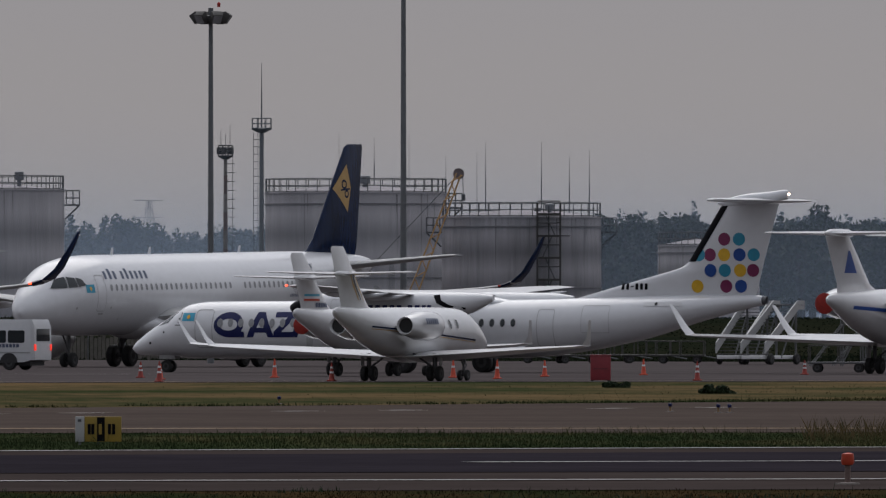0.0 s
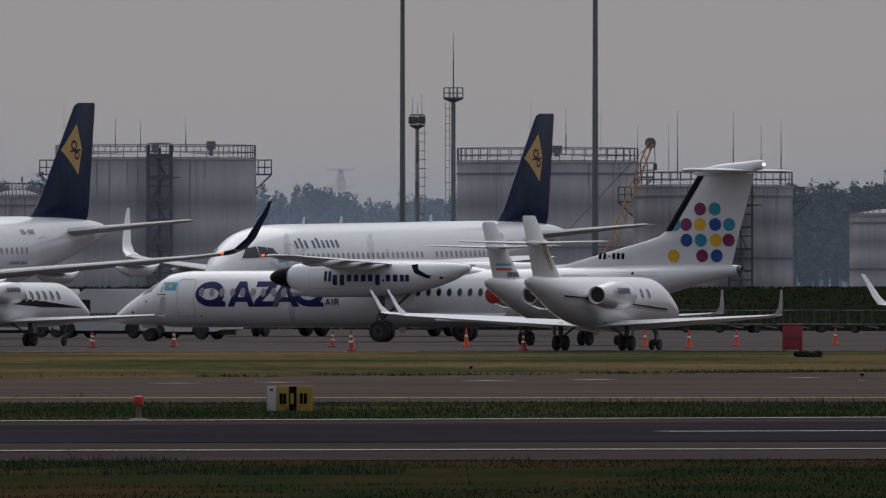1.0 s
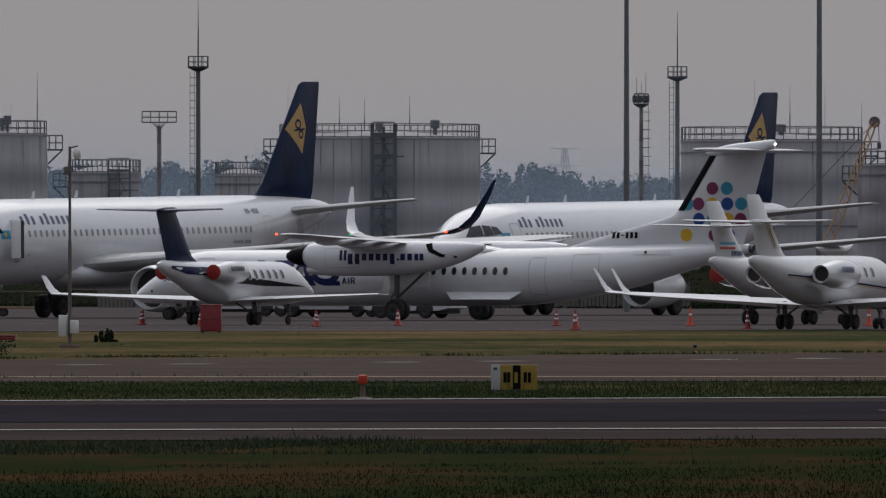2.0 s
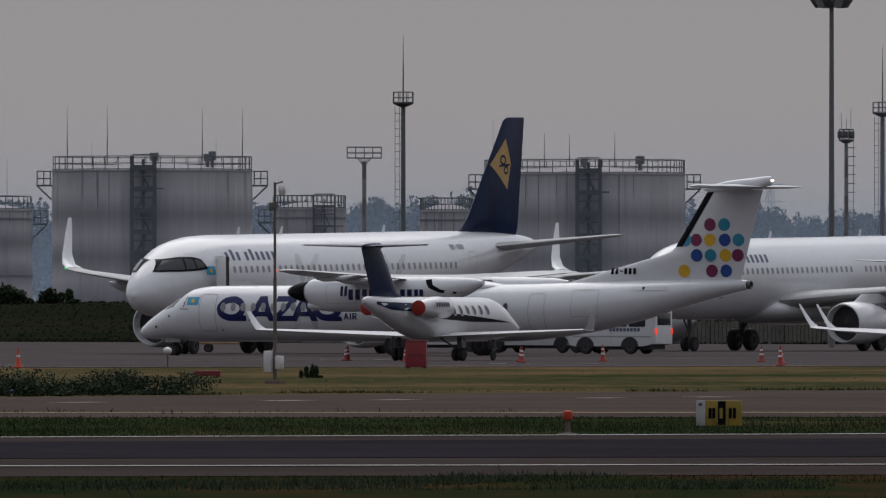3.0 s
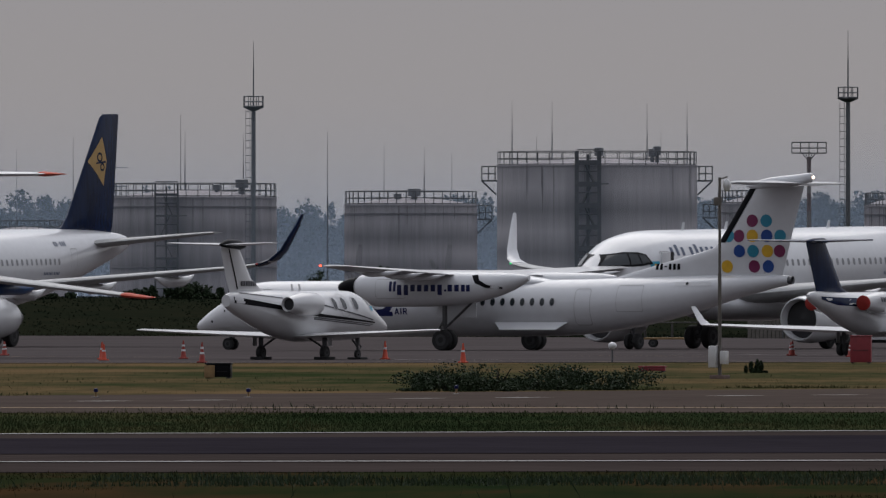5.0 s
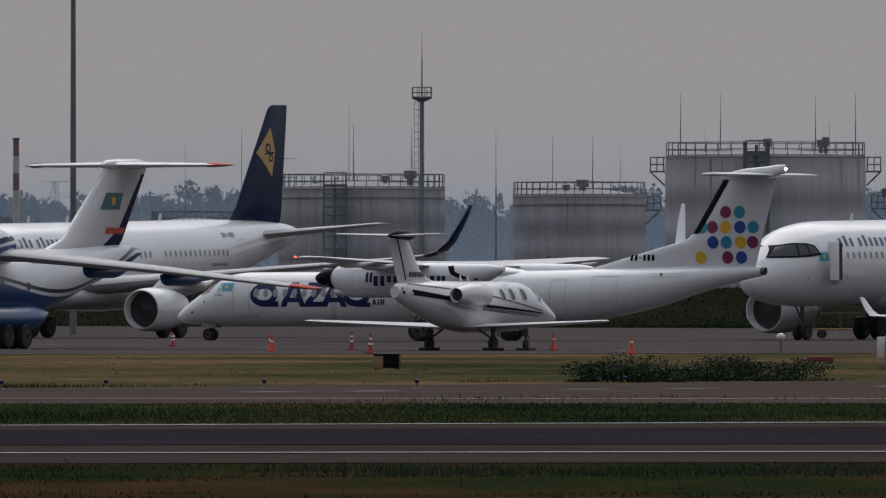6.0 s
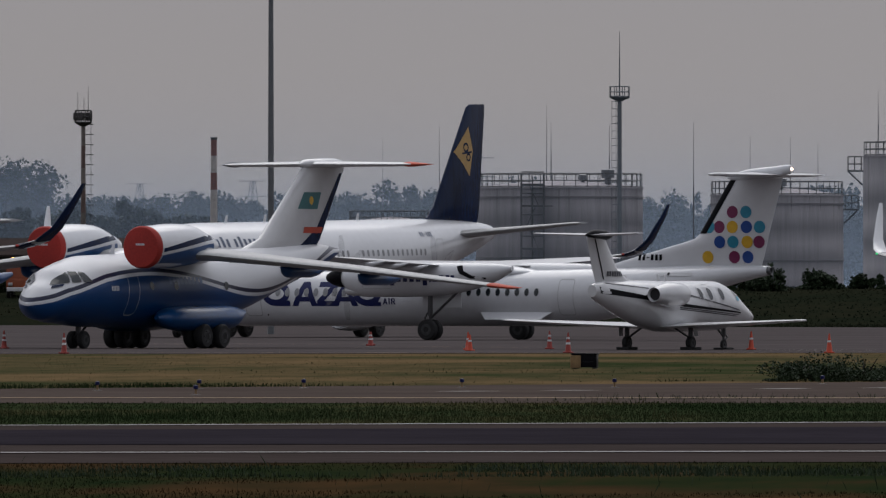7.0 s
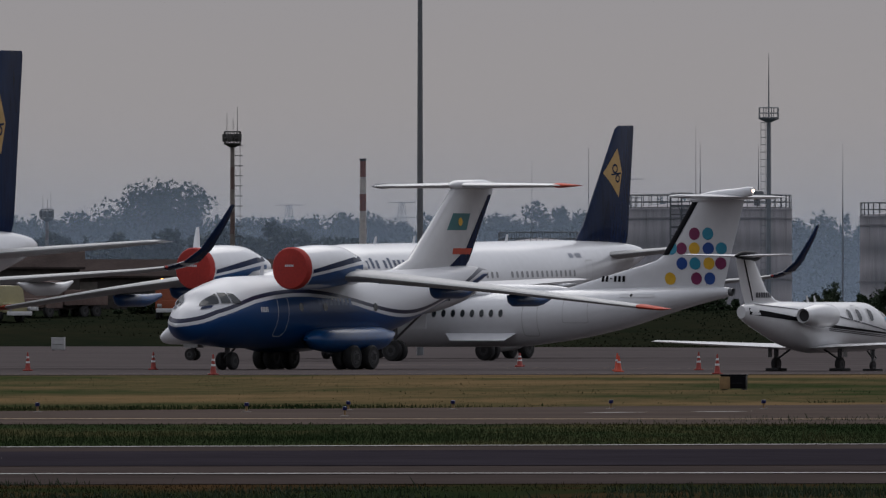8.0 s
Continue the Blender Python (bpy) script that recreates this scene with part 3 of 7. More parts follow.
        for q in ([[(-11.50, 1.70), (-11.57, 1.70), (-11.67, 1.99), (-11.60, 1.99)], [(-11.67, 1.99), (-11.60, 1.99), (-11.70, 1.70), (-11.77, 1.70)], [(-11.57, 1.76), (-11.70, 1.76), (-11.68, 1.81), (-11.59, 1.81)]],
                  [[(-11.82, 1.70), (-11.89, 1.70), (-11.89, 1.99), (-11.82, 1.99)]],
                  [[(-11.96, 1.70), (-12.03, 1.70), (-12.03, 1.99), (-11.96, 1.99)], [(-12.03, 1.94), (-12.18, 1.94), (-12.15, 1.99), (-12.03, 1.99)], [(-12.13, 1.94), (-12.19, 1.93), (-12.19, 1.86), (-12.13, 1.87)], [(-12.03, 1.82), (-12.15, 1.82), (-12.18, 1.87), (-12.03, 1.87)], [(-12.06, 1.82), (-12.13, 1.82), (-12.21, 1.70), (-12.13, 1.70)]]):
            part("letter", hull.decal(q, s, 0.014), BLUE, a, "small dark blue capital letter")
        part("small_marking", hull.decal([[(-2.72, 2.16), (-3.2, 2.16), (-3.2, 2.2), (-2.72, 2.2)], disc(-2.1, 1.85, 0.05), disc(-1.3, 1.35, 0.06), disc(-5.0, 1.2, 0.04)], s, 0.01), BLACK, a)
        part("cockpit_window", hull.decal([[(-2.12, 2.26), (-2.95, 2.28), (-3.02, 2.76), (-2.6, 2.78)]], s, 0.012), GLASS, a)
        part("windscreen", hull.decal([[(-1.66, 2.14), (-2.04, 2.24), (-2.5, 2.77), (-2.28, 2.66)]], s, 0.012, 0.1), GLASS, a)
    return a


def airliner(length, engine_r=1.15, fin_top=11.76, half=17.0, label="", masked=False, lit=False):
    """Low-wing twin-jet airliner; nose at the origin, facing +x."""
    a = thing("jet_airliner", label, "aircraft", group="parked airliners")
    L = length
    hull = Hull([(0, 3.02, 0.05, 0.05), (-0.25, 3.06, 0.52, 0.50), (-1.0, 3.22, 1.02, 1.02), (-2.2, 3.48, 1.50, 1.52), (-3.6, 3.70, 1.80, 1.88), (-5.4, 3.80, 1.95, 2.04), (-7.0, 3.82, 1.975, 2.07),
                 (-L * 0.5, 3.82, 1.975, 2.07), (-L + 14.5, 3.84, 1.975, 2.06), (-L + 10.5, 4.05, 1.82, 1.85), (-L + 6.5, 4.45, 1.38, 1.42), (-L + 2.2, 4.88, 0.78, 0.85), (-L - 0.2, 5.1, 0.34, 0.38), (-L - 0.6, 5.12, 0.2, 0.22)])
    part("fuselage", hull.mesh(44), WHITE, a)
    part("tail_exhaust", lathe([(-L - 0.55, 0.18), (-L - 0.72, 0.16), (-L - 0.66, 0.1), (-L - 0.4, 0.08)], "x", 14, (0, 0, 5.12)), STEEL, a)
    wx = -12.0 if L < 40 else -0.352 * L
    part("belly_fairing", Hull([(wx + 2.2, 2.3, 0.4, 0.3), (wx, 2.25, 1.9, 0.75), (wx - 5, 2.2, 2.1, 0.85), (wx - 9, 2.3, 1.8, 0.7), (wx - 12, 2.5, 0.5, 0.3)]).mesh(28), WHITE, a)
    k = half / 17.0
    st = [(wx + 0.9, 1.0, 2.65, 7.2, 0.14), (wx - 0.4, 2.4, 2.75, 6.1, 0.14), (wx - 3.1, 6.4 * k, 3.15, 3.9, 0.12), (wx - 8.2, 15.6 * k, 3.98, 1.75, 0.11), (wx - 8.8, 16.6 * k, 4.12, 1.5, 0.10),
          (wx - 9.25, 17.15 * k, 4.35, 1.20, 0.10), (wx - 9.8, 17.5 * k, 4.85, 0.92, 0.09), (wx - 10.7, 17.85 * k, 6.0, 0.6, 0.09), (wx - 11.2, 18.0 * k, 6.65, 0.3, 0.08)]
    for s in (1, -1):
        w = part("wing", foil([(x, s * y, z, c, t) for x, y, z, c, t in st[:6]]), GREYP, a, "grey swept wing")
        # the upturned tip keeps its thickness across the span
        tip = bmesh.new()
        prof = [(p, q) for p, q in FOIL] + [(p, -q) for p, q in FOIL[-1:0:-1]]
        rings = []
        for j, (x, y, z, c, t) in enumerate(st[4:]):
            up = min(1.0, j / 2.0)
            rings.append([Vector((x - p * c, s * (y - q * c * up * 1.1), z + q * c * (1 - up) * 1.1 + 0.004)) for p, q in prof])
        part("winglet", skin(tip, rings), NAVY if s > 0 else WHITE, w, "dark blue upturned wingtip" if s > 0 else "white upturned wingtip")
        for fy in (5.0 * k, 8.6 * k, 12.4 * k):
            i = np.interp(fy, [p[1] for p in st], [p[0] - p[3] for p in st])
            zz = np.interp(fy, [p[1] for p in st], [p[2] for p in st])
            part("flap_track_fairing", Hull([(i + 3.0, zz - 0.2, 0.04, 0.04), (i + 1.6, zz - 0.42, 0.2, 0.28), (i, zz - 0.42, 0.22, 0.26), (i - 1.2, zz - 0.12, 0.04, 0.05)]).mesh(14, 2), WHITE2, w).location.y = s * fy
        part("wingtip_lamp", lathe([(0.08, 0.02), (0.02, 0.06), (-0.08, 0.05)], "x", 10, (wx - 8.8, s * 16.7 * k, 4.15)), (BEACON if lit else REDCOV) if s > 0 else GREENL, w, "navigation lamp")
        r, ex, ez = engine_r * 0.9, wx + 1.0, 1.52
        eng = part("engine_nacelle", lathe([(-0.9, r * 0.82), (-0.1, r * 0.88), (0.03, r * 0.92), (0, r * 0.97), (-0.3, r * 1.04), (-1.2, r * 1.08), (-2.6, r), (-3.6, r * 0.8), (-3.55, r * 0.7)], "x", 32, (ex, s * 5.75 * k, ez), caps=False), WHITE2, a, "white jet engine with a dark intake")
        part("engine_fan", lathe([(-0.2, 0.02), (-0.4, r * 0.25), (-0.45, r * 0.84)], "x", 24, (ex, s * 5.75 * k, ez)), DARK, eng)
        part("exhaust_cone", lathe([(-3.2, r * 0.68), (-4.3, r * 0.5), (-4.7, r * 0.32), (-5.3, 0.03)], "x", 20, (ex, s * 5.75 * k, ez)), STEEL, eng)
        part("pylon", foil([(ex - 0.9, s * 5.75 * k, ez + r * 0.95, 4.6, 0.06), (ex - 2.0, s * 5.75 * k, 3.0, 4.6, 0.06)], True), WHITE2, a)
        gear(a, -0.112 * L - 17.0 if L > 40 else -17.7, s * 3.8, 2.6, 0.58, 0.42, 0.93, shin=0.13, brace=(0.3, -s * 1.2))
        ts, td = (1.2, 0.35) if L > 40 else (1.0, 0.0)
        tp = [(-L + 5.6, 0.4, 5.05 - td, 4.0, 0.11), (-L + 5.0, 1.0, 5.1 - td, 3.7, 0.11), (-L + 2.1, 6.0 * ts, 5.6 - td, 1.5 * ts, 0.10), (-L + 1.7, 6.22 * ts, 5.62 - td, 1.1 * ts, 0.08)]
        part("tailplane", foil([(x, s * y, z, c, t) for x, y, z, c, t in tp]), GREYP, a)
        for j in range(int((L - 15.3) / 0.533)):
            x = -6.2 - 0.533 * j
            if abs((x + 6.2) % 14.2) > 1.0 or j == 0:
                part("cabin_window", hull.decal([rrect(x, 4.22, 0.23, 0.34, 0.10)], s, 0.012), PANE, a)
        for dx in ((-5.2, -13.8, -L + 20.5, -L + 8.0) if L > 40 else (-5.2, -L + 8.0)):
            part("cabin_door", hull.decal(outline(dx, 3.95, 0.86, 1.86, 0.03, 0.14), s, 0.01), SEAM, a)
        flag(hull, a, -4.55, 3.98, 0.75, 0.42, s)
        # the airline's name as a run of plain slanted bars
        each("name_bar", lambda q: hull.decal(q, s), word(-5.75, 4.66, 0.50, 0.40, "oto otoooo", 0.5, 0.14), SLATE, a, "slate blue lettering bar")
        each("registration_bar", lambda q: hull.decal(q, s), word(-L + 10.1, 5.0, 0.25, 0.24, "oohooo", 0.55), SLATE, a)
        each("type_bar", lambda q: hull.decal(q, s), word(-L + 11.9, 3.55, 0.19, 0.15, "oooooo oooo", 0.5), SLATE, a)
        part("small_marking", hull.decal([rrect(-5.3, 2.9, 0.5, 0.1), disc(-3.0, 3.2, 0.07), disc(-6.2, 3.2, 0.07), disc(-7.4, 2.6, 0.06)], s, 0.01), SEAM, a)
        part("cockpit_window", hull.decal([[(-2.52, 4.24), (-3.15, 4.28), (-3.15, 4.74), (-2.70, 4.78)]], s, 0.040, 0.12), GLASS, a)
        part("cockpit_window", hull.decal([[(-3.22, 4.28), (-3.85, 4.36), (-3.6, 4.68), (-3.22, 4.74)]], s, 0.040, 0.12), GLASS, a)
        part("windscreen", hull.decal([[(-1.12 if masked else -1.5, 4.20), (-2.44, 4.24), (-2.62, 4.78), (-1.80 if masked else -2.05, 4.68)]], s, 0.044, 0.08), GLASS, a)
        if masked:
            part("windscreen_mask", hull.decal([[(-1.0, 4.14), (-2.4, 4.16), (-3.3, 4.20), (-4.0, 4.28), (-3.72, 4.74), (-3.3, 4.84), (-2.6, 4.86), (-1.74, 4.74)]], s, 0.022, 0.1), BLACK, a, "black surround of the cockpit windows")
    gear(a, -5.1, 0, 1.9, 0.38, 0.24, 0.5, shin=0.08, brace=(-0.8, 0), lift=0.16)
    fk = (fin_top - 5.7) / 6.06
    fs = [(-L + 8.4, 0, 5.55, 7.2, 0.03), (-L + 6.6, 0, 5.95, 5.6, 0.08), (-L + 5.9, 0, 6.5, 5.0, 0.10), (-L + 2.3, 0, 5.7 + 5.9 * fk, 2.05, 0.10), (-L + 1.95, 0, fin_top, 1.65, 0.07)]
    f = part("fin", foil(fs, True), NAVY, a, "dark navy fin with a gold diamond")
    for s in (1, -1):
        c, zc = -L + 2.75, 5.7 + 3.55 * fk
        part("fin_emblem", foil_decal(fs, [[(c + 1.05, zc + 0.05), (c - 0.45, zc + 1.35), (c - 0.95, zc + 0.1), (c - 0.55, zc - 1.2)]], s), GOLD, f)
        part("fin_emblem_curl", foil_decal(fs, ring_quads(c - 0.12, zc + 0.28, 0.30, 0.26, 0.11, 14) + ring_quads(c - 0.4, zc - 0.22, 0.26, 0.22, 0.1, 14) + [[(c + 0.3, zc + 0.02), (c - 0.8, zc + 0.1), (c - 0.8, zc + 0.0), (c + 0.3, zc - 0.06)]], s, 0.022), NAVY, f)
    for x in (-9.5, -0.36 * L, -0.62 * L):
        part("blade_antenna", foil([(x, 0, 5.8, 0.35, 0.1), (x - 0.22, 0, 6.25, 0.2, 0.1)], True), WHITE, a)
    return a


def jet(name, label, hull_rows, wing, fin, tail, engines, gears, body, cover=False, winglet=None, windows=(), fin_mat=None, stripes=(), tail_mat=None):
    """Rear-engined business jet; nose at the origin, facing +x."""
    a = thing(name, label, "aircraft", group="parked business jets")
    hull = Hull(hull_rows)
    part("fuselage", hull.mesh(36), body, a)
    for s in (1, -1):
        w = part("wing", foil([(x, s * y, z, c, t) for x, y, z, c, t in wing]), WINGP, a, "pale wing with a bright leading edge")
        if winglet:
            part("winglet", foil([(x, s * y, z, c, t) for x, y, z, c, t in winglet], True), WHITE2, w, "upturned white wingtip")
        part("tailplane", foil([(x, s * y, z, c, t) for x, y, z, c, t in tail]), tail_mat or WHITE2, a)
        ex, ey, ez, r, ln = engines
        eng = part("engine_nacelle", lathe([(-0.35, r * 0.66), (0, r * 0.78), (0.02, r * 0.86), (-0.12, r * 0.96), (-0.8, r * 1.05), (-ln * 0.6, r), (-ln, r * 0.62), (-ln + 0.05, r * 0.54), (-ln + 0.6, r * 0.42)], "x", 26, (ex, s * ey, ez)), body, a, "rear-mounted jet engine")
        part("engine_core", lathe([(-ln + 0.3, r * 0.5), (-ln + 0.12, r * 0.5)], "x", 18, (ex, s * ey, ez)), DARK, eng)
        part("pylon", foil([(ex - 0.5, s * (ey - r * 0.8), ez - 0.02, ln * 0.7, 0.1), (ex - 0.6, s * 0.3, ez - 0.08, ln * 0.75, 0.1)]), body, a)
        if cover:
            part("exhaust_cover", lathe([(-ln + 0.03, r * 0.66), (-ln - 0.07, r * 0.7), (-ln - 0.12, r * 0.5), (-ln - 0.13, 0.02)], "x", 18, (ex, s * ey, ez)), REDCOV, eng, "red cloth exhaust cover")
        for x, z, ww, hh in windows:
            part("cabin_window", hull.decal([rrect(x, z, ww, hh)], s, 0.012), GLASS, a)
            part("window_frame", hull.decal(ring_quads(x, z, ww * 0.68, hh * 0.66, 0.035, 16), s, 0.015), METAL, a)
        for m, shapes, nm in stripes:
            part(nm, hull.decal(shapes, s, 0.014), m, a)
    f = part("fin", foil(fin, True), fin_mat or body, a)
    ng, mg = gears
    gear(a, *ng, name="nose_gear_leg")
    for s in (1, -1):
        gear(a, mg[0], s * mg[1], *mg[2:], brace=(0.1, -s * 0.9))
        part("gear_door", boxm(mg[0] - 0.2, mg[0] + 0.12, s * (mg[1] + 0.26) - 0.012, s * (mg[1] + 0.26) + 0.012, mg[2] * 0.55, mg[2], 0.006), GREYP, a)
    return a, hull, f


def hawker(covered, stripe):
    rows = [(0, 1.38, 0.03, 0.03), (-0.3, 1.41, 0.32, 0.28), (-1.2, 1.56, 0.62, 0.58), (-2.2, 1.76, 0.82, 0.82), (-3.2, 1.89, 0.95, 0.97), (-4.5, 1.92, 0.97, 0.98), (-9.5, 1.92, 0.97, 0.98), (-11.5, 2.08, 0.82, 0.80), (-13.5, 2.4, 0.5, 0.5), (-15.2, 2.68, 0.2, 0.22), (-15.5, 2.72, 0.06, 0.06)]
    wing = [(-5.6, 0.3, 0.95, 3.6, 0.13), (-5.9, 0.9, 0.98, 3.2, 0.13), (-8.3, 7.6, 1.36, 1.1, 0.10), (-8.45, 7.95, 1.41, 0.95, 0.1)]
    wl = [(-8.45, 7.92, 1.41, 0.85, 0.07), (-8.85, 8.12, 1.7, 0.45, 0.07), (-9.45, 8.35, 2.4, 0.2, 0.07)]
    fin = [(-10.9, 0, 2.6, 3.9, 0.05), (-12.1, 0, 2.95, 2.7, 0.09), (-13.1, 0, 3.8, 2.1, 0.1), (-14.45, 0, 5.15, 1.4, 0.1), (-14.6, 0, 5.28, 1.15, 0.06)]
    tail = [(-13.5, 0.05, 4.2, 1.5, 0.09), (-14.4, 3.05, 4.28, 0.75, 0.08)]
    a, hull, f = jet("business_jet", "white mid-tailed business jet with bare metal wings parked on apron", rows, wing, fin, tail, (-8.7, 1.42, 2.18, 0.56, 3.0),
                     ((-2.0, 0, 1.35, 0.22, 0.13, 0.3), (-8.5, 1.4, 1.1, 0.30, 0.2, 0.36)), WHITE2, covered, wl,
                     [(-5.0 - 0.72 * k, 2.24, 0.24, 0.36) for k in range(6)], None,
                     [(NAVY, [[(-3, 1.58), (-13, 2.12), (-13, 2.18), (-3, 1.64)]], "stripe_marking"), (stripe, [[(-3, 1.52), (-13, 2.05), (-13, 2.08), (-3, 1.55)]], "stripe_marking")])
    part("tail_bullet", Hull([(-13.2, 4.22, 0.02, 0.02), (-13.6, 4.22, 0.13, 0.13), (-15.0, 4.22, 0.12, 0.12), (-15.5, 4.22, 0.02, 0.02)]).mesh(14, 2), WHITE2, a)
    for s in (1, -1):
        part("registration_bars", lathe_bars(-9.6, -10.9, 1.42 * s, 2.18, 0.585, s), SLATE, a)
        if covered:
            for z, m in ((3.42, CYAN), (3.32, WHITE), (3.22, ORANGE)):
                part("flag_stripe", foil_decal(fin, [[(-13.2, z), (-14.6, z), (-14.6, z + 0.1), (-13.2, z + 0.1)]], s), m, f)
        else:
            for o in (0, 0.28, 0.5):
                part("swirl_marking", foil_decal(fin, [[(-12.3 - o, 2.9), (-12.85 - o, 3.2), (-13.4 - o, 3.75), (-13.7 - o, 4.3), (-13.6 - o, 4.3), (-13.2 - o, 3.7), (-12.7 - o, 3.12)]], s), GOLD if o != 0.28 else GREYLINE, f)
        if covered:
            each("registration_bar", lambda q: foil_decal(fin, q, s, 0.02, 0.06), bars(-13.6, 2.95, 1.2, 0.2, 5, 0.2), SLATE, f)
    return a


def lathe_bars(x0, x1, y, z, r, s):
    """Small bars laid round a nacelle's outer side."""
    bm = bmesh.new()
    n = 6
    for k in range(n):
        a0, a1 = x0 + (x1 - x0) * k / n, x0 + (x1 - x0) * (k + 0.7) / n
        ring = []
        for q in range(4):
            ang = radians(5 + 8 * q)
            ring.append((y + s * (r + 0.012) * math.cos(ang), z + (r + 0.012) * math.sin(ang)))
        for p, q in zip(ring, ring[1:]):
            bm.faces.new([bm.verts.new(v) for v in ((a0, *p), (a1, *p), (a1, *q), (a0, *q))])
    return bm


def light_jet():
    rows = [(0, 1.3, 0.03, 0.03), (-0.3, 1.33, 0.28, 0.25), (-1.3, 1.5, 0.58, 0.52), (-2.3, 1.68, 0.78, 0.82), (-3.3, 1.76, 0.86, 0.94), (-8.5, 1.75, 0.86, 0.96), (-10.5, 1.92, 0.74, 0.78), (-12.5, 2.25, 0.46, 0.48), (-14.0, 2.5, 0.2, 0.22), (-14.3, 2.53, 0.08, 0.08)]
    wing = [(-6.0, 0.3, 1.02, 2.9, 0.13), (-6.4, 1.0, 1.05, 2.4, 0.13), (-8.2, 7.85, 1.32, 0.95, 0.1)]
    wl = [(-8.2, 7.80, 1.33, 0.95, 0.1), (-8.45, 8.0, 1.55, 0.7, 0.09), (-8.9, 8.2, 2.1, 0.4, 0.08)]
    fin = [(-10.2, 0, 2.5, 3.2, 0.05), (-11.2, 0, 2.9, 2.4, 0.1), (-12.7, 0, 4.75, 1.75, 0.11), (-12.8, 0, 4.9, 1.5, 0.06)]
    tail = [(-12.9, 0.0, 4.85, 1.4, 0.1), (-13.8, 2.85, 4.9, 0.75, 0.08)]
    a, hull, f = jet("business_jet", "white light jet with black fin and red engine covers", rows, wing, fin, tail, (-9.0, 1.22, 2.25, 0.46, 2.5),
                     ((-2.2, 0, 1.2, 0.2, 0.12, 0.0), (-8.2, 1.43, 1.0, 0.28, 0.2, 0.3)), WHITE2, True, wl,
                     [(-4.3 - 0.62 * k, 2.15, 0.27, 0.38) for k in range(6)], NAVY,
                     [(BLACK, [[(-1.9, 1.62), (-6, 1.66), (-9.3, 1.80), (-9.3, 2.12), (-6, 1.92)]], "stripe_marking"), (NAVY, [[(-9.0, 2.26), (-10.5, 2.08), (-12.5, 2.16), (-13.6, 2.40), (-13.6, 2.52), (-12.5, 2.48), (-10.5, 2.44)]], "tail_marking")], NAVY)
    part("tail_bullet", Hull([(-12.4, 4.84, 0.03, 0.03), (-12.9, 4.86, 0.14, 0.14), (-14.0, 4.86, 0.1, 0.1), (-14.4, 4.86, 0.02, 0.02)]).mesh(14, 2), NAVY, a)
    for s in (1, -1):
        part("registration_bars", lathe_bars(-9.6, -10.9, 1.22 * s, 2.25, 0.49, s), GREYLINE, a)
    return a


